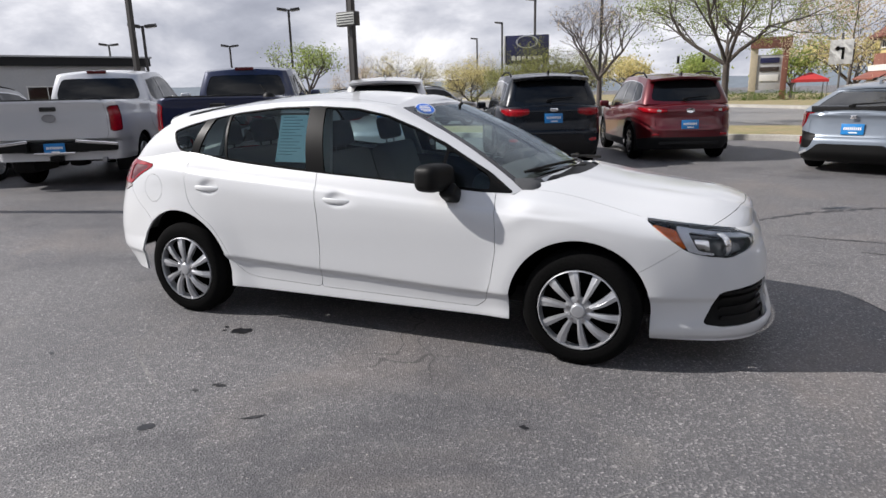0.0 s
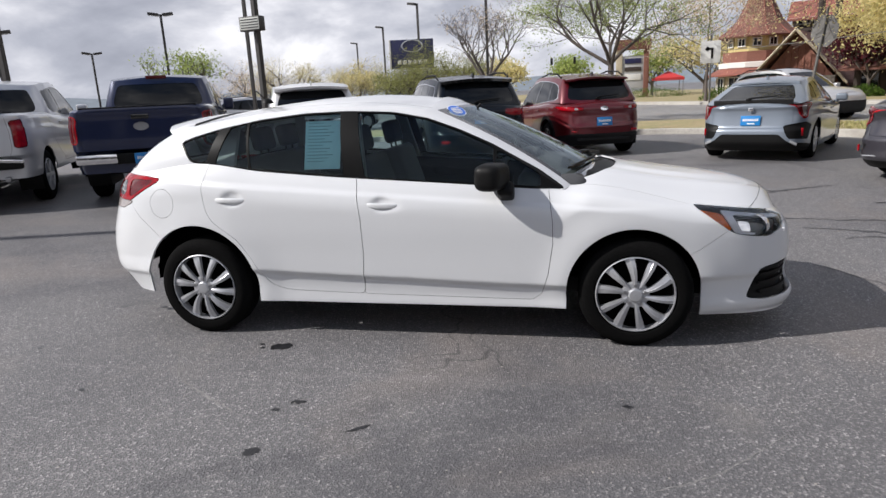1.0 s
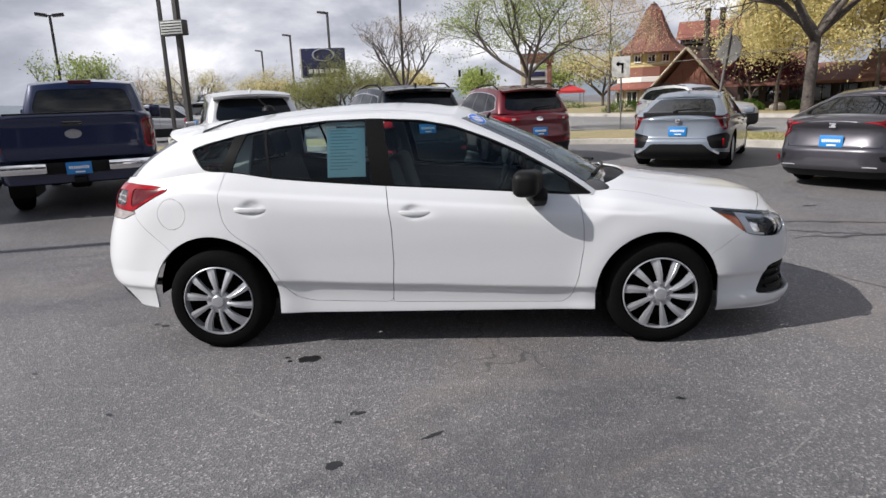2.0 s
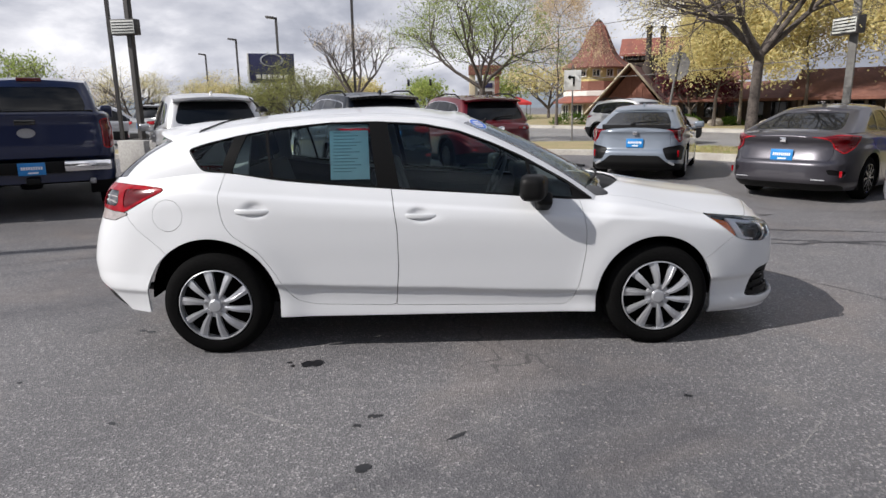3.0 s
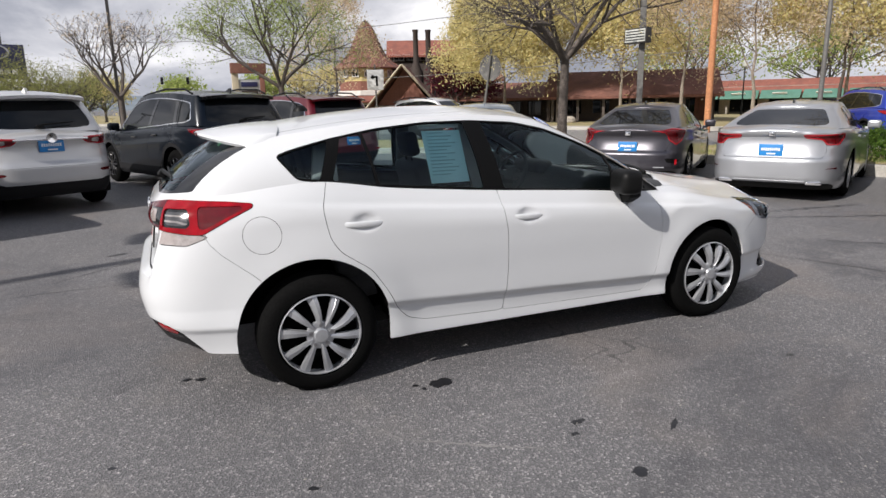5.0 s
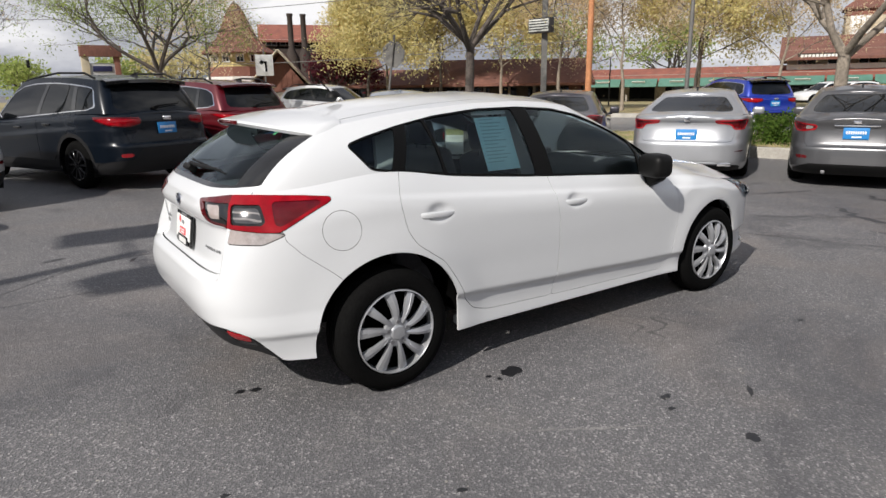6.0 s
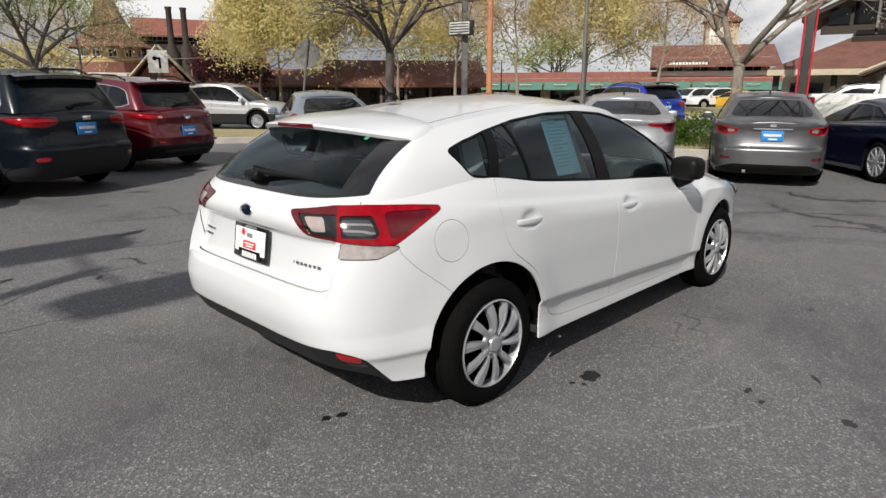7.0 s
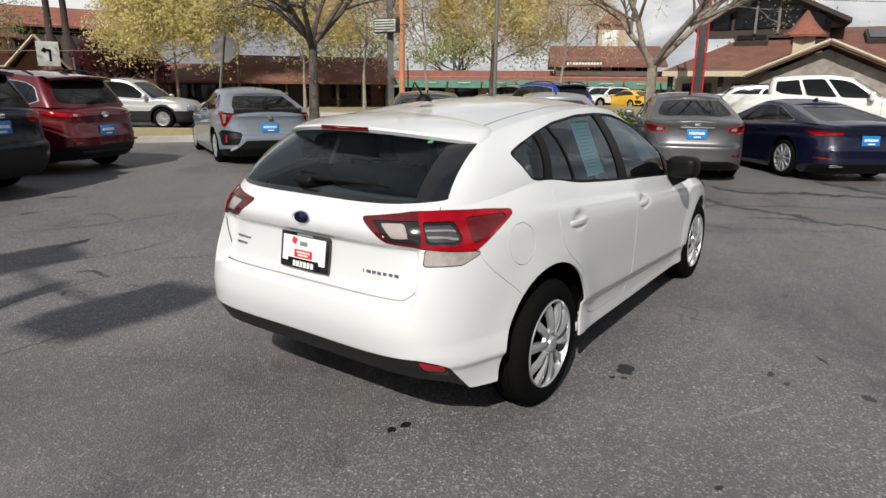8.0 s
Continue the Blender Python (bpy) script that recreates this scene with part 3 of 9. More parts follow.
def seat(parent, x, y, wide, material_key="cloth"):
    """A car seat: cushion, backrest, head restraint."""
    bm = bmesh.new()
    box(bm, (0.52, wide, 0.16), pose(x, y, 0.50, 0, -6), 0.05, 3)
    part("seat_cushion", bm, M[material_key], parent, "dark cloth seat cushion")
    bm = bmesh.new()
    box(bm, (0.15, wide, 0.60), pose(x - 0.30, y, 0.80, 0, -17), 0.06, 3)
    part("backrest", bm, M[material_key], parent, "dark cloth backrest")
    n = 1 if wide < 0.7 else 3
    for k in range(n):
        bm = bmesh.new()
        yy = y + (k - (n - 1) / 2) * 0.42
        box(bm, (0.09, 0.25, 0.17), pose(x - 0.41, yy, 1.20, 0, -12), 0.04, 3)
        for q in (-0.06, 0.06):
            tube(bm, (x - 0.40, yy + q, 1.05), (x - 0.41, yy + q, 1.15), 0.007, sides=6)
        part("head_restraint", bm, M[material_key], parent, "dark cloth head restraint")


def hero_car():
    car = thing("hatchback_car", "clean white compact hatchback car parked on the asphalt", "car")
    low, n_ring, n_up = hero_lower()
    side_y = lambda p: p[:, 1] < -0.55
    sx = lambda p: p[:, 0]
    sz = lambda p: p[:, 2]
    out = lambda p, e, v: np.where(p[:, 1] < -0.55, v, 1.0)
    faces = low.faces
    # wheel openings
    wells = {}
    for name, hub, r in (("f", AXLE - 0.012, 0.371), ("r", -AXLE - 0.036, 0.402)):
        hole, faces = low.cut(lambda p, e: out(p, e, inside_of(p[:, 0], p[:, 2], arch_line(hub, r, -0.2))), faces)
    gap = 0.0022
    # doors
    doors = {}
    for name, line in (("rear_door", rounded(REAR_DOOR, 0.03)), ("front_door", rounded(FRONT_DOOR, 0.012))):
        fn = lambda p, e, line=line: out(p, e, inside_of(p[:, 0], p[:, 2], line))
        doors[name], rest = low.cut(lambda p, e: fn(p, e) + gap, faces)
        seam, faces = low.cut(lambda p, e: fn(p, e) - gap * 0.4, rest)
        doors[name + "_seam"] = seam
    # fuel flap
    ring = lambda p, e: out(p, e, np.hypot(p[:, 0] + 1.607, p[:, 2] - 0.858) - 0.093)
    flap, rest = low.cut(lambda p, e: ring(p, e) + 0.0015, faces)
    flap_seam, faces = low.cut(lambda p, e: ring(p, e) - 0.0008, rest)
    # tail lamp, in run along the rear and height
    S_TIP = 1.120
    tail = rounded([(0.355, 1.000), (0.372, 0.978), (0.462, 0.908), (0.50, 0.901), (0.65, 0.892), (0.80, 0.876), (0.875, 0.872), (1.00, 0.944), (S_TIP - 0.02, 0.996), (S_TIP - 0.030, 1.016), (0.95, 1.028), (0.75, 1.036), (0.62, 1.034)], 0.012)
    lens = rounded([(0.652, 0.892), (0.650, 0.828), (0.815, 0.824), (0.905, 0.862), (0.875, 0.872), (0.80, 0.876)], 0.006)
    rear_only = lambda p, e, v: np.where(p[:, 0] < -1.2, v, 1.0)
    tl = lambda p, e: rear_only(p, e, inside_of(e[:, 0], e[:, 1], tail))
    cl = lambda p, e: rear_only(p, e, inside_of(e[:, 0], e[:, 1], lens))
    lamp, rest = low.cut(lambda p, e: tl(p, e) + 0.002, faces)
    lamp_seam, faces = low.cut(lambda p, e: tl(p, e) - 0.001, rest)
    clear, rest = low.cut(lambda p, e: cl(p, e) + 0.001, faces)
    clear_seam, faces = low.cut(lambda p, e: cl(p, e) - 0.003, rest)
    # inner chambers of the tail lamp
    pale, lamp = low.cut(lambda p, e: inside_of(e[:, 0], e[:, 1], rounded([(0.452, 0.984), (0.505, 0.926), (0.578, 0.930), (0.566, 0.990)], 0.008)), lamp)
    smoke_in, lamp = low.cut(lambda p, e: inside_of(e[:, 0], e[:, 1], rounded([(0.415, 0.992), (0.487, 0.912), (0.632, 0.907), (0.632, 1.000)], 0.006)), lamp)
    smoke, lamp = low.cut(lambda p, e: inside_of(e[:, 0], e[:, 1], rounded([(0.650, 0.984), (0.660, 0.922), (0.790, 0.918), (0.796, 0.930), (0.772, 0.984)], 0.008)), lamp)
    smoke_rim, lamp = low.cut(lambda p, e: inside_of(e[:, 0], e[:, 1], rounded([(0.643, 0.996), (0.650, 0.911), (0.800, 0.906), (0.812, 0.926), (0.784, 0.995)], 0.010)), lamp)
    ribs, smoke = low.cut(lambda p, e: np.abs(np.mod(e[:, 1] - 0.920, 0.013) - 0.0065) - 0.0022, smoke)
    deep_red, lamp = low.cut(lambda p, e: inside_of(e[:, 0], e[:, 1], rounded([(0.832, 1.006), (0.855, 0.905), (0.880, 0.898), (1.055, 0.990), (1.04, 1.004)], 0.012)), lamp)
    # hatch lid below the glass
    lid = lambda p, e: rear_only(p, e, inside_of(e[:, 0], e[:, 1], [(-0.2, 0.676), (0.55, 0.676), (0.580, 0.70), (0.606, 0.80), (0.626, 0.89), (0.640, 0.99), (0.724, 1.032), (0.76, 1.2), (-0.2, 1.2)]))
    hatch, rest = low.cut(lambda p, e: lid(p, e) + gap, faces)
    hatch_seam, faces = low.cut(lambda p, e: lid(p, e) - gap * 0.5, rest)
    lamp_in, lamp = low.cut(lambda p, e: e[:, 0] - 0.632, lamp)
    # rear bumper, black valance below
    sill_black = lambda p, e: rear_only(p, e, p[:, 2] - curve(e[:, 0], [0.0, 0.28, 0.60, 0.69, 0.76, 0.80, 0.838, 0.89], [0.445, 0.443, 0.446, 0.430, 0.397, 0.335, 0.258, 0.10]))
    valance, faces = low.cut(sill_black, faces)
    pocket, valance = low.cut(lambda p, e: rear_only(p, e, inside_of(e[:, 0], e[:, 1], rounded([(0.596, 0.438), (0.742, 0.412), (0.756, 0.346), (0.640, 0.366)], 0.010))), valance)
    red_patch, pocket = low.cut(lambda p, e: inside_of(e[:, 0], e[:, 1], rounded([(0.610, 0.431), (0.732, 0.410), (0.738, 0.374), (0.628, 0.388)], 0.008)), pocket)
    bump = lambda p, e: rear_only(p, e, inside_of(p[:, 0], p[:, 2], [(-3, -0.2), (-1.50, -0.2), (-1.60, 0.60), (-1.66, 0.66), (-1.80, 0.77), (-1.86, 0.835), (-1.87, 0.88), (-3, 0.88)]))
    bumper, rest = low.cut(lambda p, e: bump(p, e) + 0.0012, faces)
    bump_seam, faces = low.cut(lambda p, e: bump(p, e) - 0.0008, rest)
    # front: headlamp, fog grille, bumper
    front_only = lambda p, e, v: np.where(p[:, 0] > 1.3, v, 1.0)
    back = np.array([e[0] for e in low.e[:n_ring]])[-1]
    head_line = soften([(1.640, 0.796), (1.72, 0.742), (1.845, 0.650), (1.93, 0.627), (2.05, 0.612), (2.130, 0.645), (2.158, 0.676), (2.145, 0.705), (2.05, 0.742), (1.80, 0.787), (1.68, 0.810)], 1, 0.15)
    hl = lambda p, e: front_only(p, e, np.where(p[:, 1] < -0.28, inside_of(p[:, 0], p[:, 2], head_line), 1.0))
    headlamp, rest = low.cut(lambda p, e: hl(p, e) + 0.002, faces)
    head_seam, faces = low.cut(lambda p, e: hl(p, e) - 0.0012, rest)
    fog_line = soften([(back - 0.895, 0.262), (back - 0.84, 0.335), (back - 0.79, 0.437), (back - 0.45, 0.472), (back - 0.40, 0.44), (back - 0.385, 0.272), (back - 0.79, 0.245)], 1, 0.10)
    fog, faces = low.cut(lambda p, e: front_only(p, e, inside_of(e[:, 0], e[:, 1], fog_line)), faces)
    fog_bars = []
    for z in (0.300, 0.345, 0.390, 0.430):
        fog_bars.append(low.cut(lambda p, e: np.maximum(np.abs(e[:, 1] - z + 0.03 * (back - 0.4 - e[:, 0])) - 0.008, inside_of(e[:, 0], e[:, 1], [(back - 0.80, 0.2), (back - 0.76, 0.5), (back - 0.2, 0.5), (back - 0.2, 0.2)])), fog)[0])
    grille_line = [(back - 0.43, 0.625), (back - 0.32, 0.515), (back + 0.2, 0.515), (back + 0.2, 0.675), (back - 0.37, 0.675)]
    grille, faces = low.cut(lambda p, e: front_only(p, e, inside_of(e[:, 0], e[:, 1], grille_line)), faces)
    fb = lambda p, e: front_only(p, e, inside_of(p[:, 0], p[:, 2], [(1.45, -0.2), (1.56, 0.50), (1.640, 0.545), (1.81, 0.655), (1.86, 0.70), (2.0, 0.74), (3, 0.74), (3, -0.2)]))
    fbumper, rest = low.cut(lambda p, e: fb(p, e) + 0.0012, faces)
    fb_seam, faces = low.cut(lambda p, e: fb(p, e) - 0.0008, rest)

    # bonnet: rows across between the upper edges
    top_row = [low.p[n_up * n_ring + k] for k in range(n_ring)]
    cols, grid = 40, []
    for k, q in enumerate(top_row):
        if q[0] <= 0.90:
            continue
        rise = 0.112 * min(1.0, abs(q[1]) / 0.62) ** 0.9
        row = [n_up * n_ring + k]
        for c in range(1, cols + 1):
            f = 1 - c / cols
            fold = 0.008 * math.exp(-(((f - 0.55) / 0.10) ** 2)) * min(1, abs(q[1]) / 0.5)
            row.append(len(low.p))
            low.p.append(np.array((q[0] + 0.004 * (1 - f), q[1] * f, q[2] + rise * (1 - abs(f) ** 2.2) + fold)))
            low.e.append(low.e[row[0]])
        grid.append(row)
    hf = [(r0[c], r1[c], r1[c + 1], r0[c + 1]) for r0, r1 in zip(grid, grid[1:]) for c in range(cols)]
    cowl_x = lambda p: 1.145 - 0.20 * (p[:, 1] / 0.795) ** 2 + 0.115 * (1 - np.clip(np.abs(p[:, 1]) / 0.60, 0, 1.3) ** 4)
    cowl, hf = low.cut(lambda p, e: p[:, 0] - cowl_x(p), hf)
    in_fn = lambda p, e: np.abs(p[:, 1]) - curve(p[:, 0], [0.9, 1.25, 1.45, 1.65, 1.8, 2.2], [0.690, 0.678, 0.690, 0.715, 0.70, 0.66])
    nose_fn = lambda p, e: np.maximum(in_fn(p, e), p[:, 0] - 2.125 + 0.11 * (p[:, 1] / 0.5) ** 2)
    lid_f, rim_f = low.cut(lambda p, e: nose_fn(p, e) + 0.002, hf)
    seam_f, rim_f = low.cut(lambda p, e: nose_fn(p, e) - 0.001, rim_f)
    panel("hood", low, lid_f, M["white"], car, "white painted hood", "centre", 0.012)
    nose_f = [f for f in rim_f if all(low.p[v][0] > 1.95 for v in f)]
    faces = faces + [f for f in rim_f if not all(low.p[v][0] > 1.95 for v in f)]
    panel("nose", low, nose_f, M["white"], car, "white painted nose ahead of the hood", "centre", 0.0)

    for mirror in (False, True):
        panel("hood_seam", low, seam_f, M["seam"], car, "", mirror, 0, 0.010)
        panel("body_side", low, faces, M["white"], car, "white painted fender, sill and quarter panel", mirror, 0.012)
        for name in ("rear_door", "front_door"):
            d = panel(name, low, doors[name], M["white"], car, "white painted door", mirror, 0.014)
            panel("door_seam", low, doors[name + "_seam"], M["seam"], car, "", mirror, 0, 0.010)
            x0, z0 = (-1.085, 0.884) if name == "rear_door" else (-0.108, 0.842)
            door_handle(d, x0, z0, -1 if not mirror else 1)
        panel("fuel_flap" if not mirror else "quarter_cover", low, flap, M["white"], car, "", mirror, 0.008)
        panel("flap_seam", low, flap_seam, M["seam"] if not mirror else M["white"], car, "", mirror, 0, 0.006 if not mirror else 0.0)
        pk = panel("reflector_pocket", low, pocket, M["cladding_grey"], car, "dark recess round the reflector", mirror, 0.01, 0.012)
        panel("rear_reflector", low, red_patch, M["red_lens"], pk, "red bumper reflector", mirror, 0.012, 0.004)
        tlamp = panel("tail_light", low, lamp, M["tail_red"], car, "red tail light wrapping round the corner", mirror, 0.02, -0.004)
        panel("inner_lens", low, lamp_in, M["dark_red"], tlamp, "dark red part on the hatch", mirror, 0.02, -0.003)
        panel("reversing_lens", low, pale, M["signal_clear"], tlamp, "clear reversing lens", mirror, 0.02, 0.002)
        panel("smoked_lens", low, smoke_in, M["gloss_black"], tlamp, "", mirror, 0.02, 0.002)
        panel("lens_surround", low, smoke_rim, M["gloss_black"], tlamp, "", mirror, 0.02, 0.003)
        panel("lens_ribs", low, ribs, M["pale_lens"], tlamp, "pale ribs in the smoked lens", mirror, 0.004, 0.001)
        panel("brake_lens", low, smoke, M["smoke"], tlamp, "smoked ribbed lens", mirror, 0.02, 0.004)
        panel("outer_lens", low, deep_red, M["dark_red"], tlamp, "deep red outer lens", mirror, 0.02, 0.000)
        panel("signal_lens", low, clear, M["signal_clear"], tlamp, "clear turn signal lens", mirror, 0.02, -0.003)
        panel("signal_seam", low, clear_seam, M["seam"], car, "", mirror, 0, 0.006)
        panel("tail_light_seam", low, lamp_seam, M["seam"], car, "", mirror, 0, 0.008)
        panel("headlight_seam", low, head_seam, M["seam"], car, "", mirror, 0, 0.008)
        panel("headlight_lens", low, headlamp, M["clear"], car, "clear headlight lens", mirror, 0.004, -0.003)
        bowl = panel("headlight_bowl", low, headlamp, M["smoke"], car, "dark headlight housing", mirror, 0, 0.050)
        for name, line, key, deep in (
            ("turn_signal", [(1.672, 0.786), (1.790, 0.758), (1.845, 0.668), (1.828, 0.656), (1.73, 0.722)], "amber", 0.014),
            ("light_strip", [(1.785, 0.772), (1.822, 0.766), (2.140, 0.716), (2.138, 0.700), (1.846, 0.748), (1.900, 0.652), (1.985, 0.636), (1.98, 0.627), (1.862, 0.640)], "daylight", 0.008),
            ("reflector", [(1.885, 0.718), (1.905, 0.655), (1.965, 0.645), (1.955, 0.712)], "chrome", 0.030),
            ("upper_trim", [(1.66, 0.799), (1.80, 0.779), (2.06, 0.737), (2.06, 0.733), (1.80, 0.775)], "smoke", 0.010),
        ):
            piece, _ = low.cut(lambda p, e: inside_of(p[:, 0], p[:, 2], line), headlamp)
            panel(name, low, piece, M[key], bowl, {"turn_signal": "amber turn signal", "light_strip": "pale running light strip"}.get(name, ""), mirror, 0.010, deep)
        headlight_inside(bowl, -1 if not mirror else 1)
        fg = panel("fog_grille", low, fog, M["black"], car, "black plastic corner grille", mirror, 0, 0.035)
        for bar in fog_bars:
            panel("grille_bar", low, bar, M["black"], fg, "", mirror, 0.012, 0.014)
        for name, strip in (("rear_bumper_seam", bump_seam), ("front_bumper_seam", fb_seam)):
            for piece in islands(strip):
                panel(name, low, piece, M["seam"], car, "", mirror, 0, 0.012)
    panel("hatch_lid", low, hatch, M["white"], car, "white painted tailgate panel", "centre", 0.014)
    panel("rear_bumper", low, bumper, M["white"], car, "white painted rear bumper", "centre", 0.014)
    panel("front_bumper", low, fbumper, M["white"], car, "white painted front bumper", "centre", 0.014)
    panel("rear_valance", low, valance, M["valance"], car, "black textured plastic lower bumper", "centre", 0.03, 0.004)
    panel("hatch_seam", low, hatch_seam, M["seam"], car, "", "centre", 0, 0.012)
    panel("front_grille", low, grille, M["gloss_black"], car, "black front grille", "centre", 0, 0.03)

    cw = panel("cowl", low, cowl, M["black"], car, "black plastic cowl below the windscreen", "centre", 0.0, 0.022)
    for y0, y1 in ((0.02, -0.60), (0.60, 0.05)):
        bm = bmesh.new()
        last = None
        for q in range(7):
            y = y0 + (y1 - y0) * q / 6
            rise = 0.035 + 0.05 * q / 6
            low_x, low_z = 1.145 - 0.20 * (y / 0.795) ** 2, 0.963 - 0.062 * abs(y / 0.795) ** 2.5
            here = Vector((low_x - 0.95 * rise + 0.016, y, low_z + 0.43 * rise + 0.034))
            if last is not None:
                tube(bm, last, here, 0.009, sides=8)
            last = here
        tube(bm, last, (1.165, y0 + 0.1, 0.965), 0.008, 0.012, 8)
        part("wiper", bm, M["black"], cw, "black windscreen wiper")

    # glasshouse
    up = hero_upper(top_row)
    faces = up.faces
    in_side = lambda p, e, v: np.where((p[:, 1] < -0.35) & (e[:, 1] < 1.001), v, 1.0)
    win = rounded(WINDOW_LINE, 0.03)
    fr = lambda p, e: in_side(p, e, inside_of(p[:, 0], p[:, 2], win))
    frame_f, faces = up.cut(fr, faces)
    panes = {}
    for name, line in (
        ("quarter_glass", [(-1.487, 1.232), (-1.402, 1.123), (-1.292, 1.107), (-1.222, 1.303), (-1.39, 1.262)]),
        ("vent_glass", [(-1.226, 1.100), (-0.992, 1.068), (-1.040, 1.336), (-1.150, 1.316)]),
        ("rear_door_glass", [(-0.976, 1.066), (-0.362, 1.009), (-0.416, 1.376), (-0.654, 1.374), (-0.952, 1.347), (-1.024, 1.336)]),
        ("front_door_glass", [(-0.232, 0.998), (0.545, 0.944), (0.535, 1.146), (0.335, 1.242), (0.125, 1.318), (-0.083, 1.359), (-0.305, 1.374)]),
        ("mirror_glass", [(0.562, 0.944), (0.815, 0.926), (0.800, 0.998), (0.553, 1.134)]),
    ):
        fn = lambda p, e, line=rounded(line, 0.012): in_side(p, e, inside_of(p[:, 0], p[:, 2], line))
        panes[name], frame_f = up.cut(fn, frame_f)
    # windscreen and rear glass
    shield_fn = lambda p, e: np.where(p[:, 0] > 0.02, np.maximum(np.abs(p[:, 1]) - (0.690 - 0.185 * e[:, 1]), np.maximum(e[:, 1] - 0.965, 0.03 - e[:, 1])), 1.0)
    shield, faces = up.cut(shield_fn, faces)
    frit, shield = up.cut(lambda p, e: -np.maximum(np.abs(p[:, 1]) - (0.655 - 0.185 * e[:, 1]), np.maximum(e[:, 1] - 0.93, 0.055 - e[:, 1])), shield)
    rear_fn = lambda p, e: np.where(p[:, 0] < -1.45, np.maximum(np.abs(p[:, 1]) - (0.648 - 0.055 * e[:, 1]), np.maximum(e[:, 1] - 0.985, 0.012 + 0.07 * (np.abs(p[:, 1]) / 0.65) ** 4 - e[:, 1])), 1.0)
    rglass, faces = up.cut(rear_fn, faces)
    rfrit, rglass = up.cut(lambda p, e: -np.maximum(np.abs(p[:, 1]) - (0.545 - 0.06 * e[:, 1]), np.maximum(e[:, 1] - 0.90, 0.075 - e[:, 1])), rglass)
    inner_roof, faces = up.cut(lambda p, e: np.where(e[:, 1] >= 1.0, np.abs(p[:, 1]) - 0.509, 1.0), faces)
    inner_roof, groove = up.cut(lambda p, e: np.abs(p[:, 1]) - 0.501, inner_roof)
    groove = [f for f in groove if all(-1.43 < up.p[v][0] < 0.2 for v in f)]
    faces = faces + inner_roof
    panel("roof", up, faces, M["white"], car, "white painted roof and pillars", "centre", 0.010)
    panel("windscreen", up, shield, M["shield"], car, "clear windscreen", "centre").visible_shadow = False
    panel("windscreen_border", up, frit, M["gloss_black"], car, "", "centre")
    rg = panel("rear_window", up, rglass, M["privacy"], car, "dark tinted rear window", "centre")
    panel("rear_window_border", up, rfrit, M["gloss_black"], car, "", "centre")
    for mirror in (False, True):
        panel("roof_groove", up, groove, M["black"], car, "black roof seam strip", mirror, 0, 0.006)
        panel("window_frame", up, frame_f, M["frame_black"], car, "black window surround", mirror, 0.012)
        for name, fs in panes.items():
            key = "privacy" if name in ("quarter_glass", "vent_glass", "rear_door_glass") else "glass"
            panel(name, up, fs, M[key], car, "tinted side glass", mirror, 0, 0.006)
    # lining inside
    lining = [f for f in up.faces if all(up.e[v][1] >= 0.999 for v in f)]
    panel("headliner", up, lining, M["liner"], car, "pale grey headliner", "centre", 0, 0.035)
    for mirror in (False, True):
        side = [f for f in low.faces if all(-1.75 < low.p[v][0] < 0.90 and low.p[v][1] < -0.6 and low.p[v][2] > (0.76 if low.p[v][0] < -0.90 else 0.34) for v in f)]
        panel("door_trim", low, side, M["trim"], car, "dark inner door trim", mirror, 0, 0.05)
    hero_details(car, low)
    return car


def door_handle(door, x, z, s):
    bm = bmesh.new()
    rows = []
    for i in range(13):
        q = i / 12
        xx = x - 0.122 + 0.228 * q
        off = 0.020 * math.sin(math.pi * min(1, max(0, q))) ** 0.5 + 0.004
        h = 0.017 - 0.004 * abs(2 * q - 1) ** 3
        rows.append([bm.verts.new((xx, s * (0.866 + off + 0.006 * math.cos(a)), z - 0.004 + h * math.sin(a) - 0.006 * q)) for a in np.linspace(0, 2 * math.pi, 12, endpoint=False)])
    for a, b in zip(rows, rows[1:]):
        for k in range(12):
            bm.faces.new((a[k], a[(k + 1) % 12], b[(k + 1) % 12], b[k]))
    bm.faces.new(rows[0])
    bm.faces.new(rows[-1][::-1])
    part("door_handle", bm, M["white"], door, "white pull handle", 50)


def headlight_inside(bowl, s):
    """Chrome projector, reflector steps, amber corner and a pale light strip; s: the side."""
    bm = bmesh.new()
    lathe(bm, [(0.002, 0.030), (0.026, 0.026), (0.038, 0.012), (0.044, 0.0)], 28, pose(2.005, s * 0.668, 0.676, 0, 78, s * -42))
    part("projector", bm, M["clear"], bowl, "clear projector lens", 40)
    bm = bmesh.new()
    lathe(bm, [(0.044, 0.004), (0.054, 0.010), (0.060, 0.0), (0.062, -0.03)], 28, pose(2.005, s * 0.668, 0.676, 0, 78, s * -42))
    part("projector_ring", bm, M["chrome"], bowl, "chrome ring round the projector", 40)


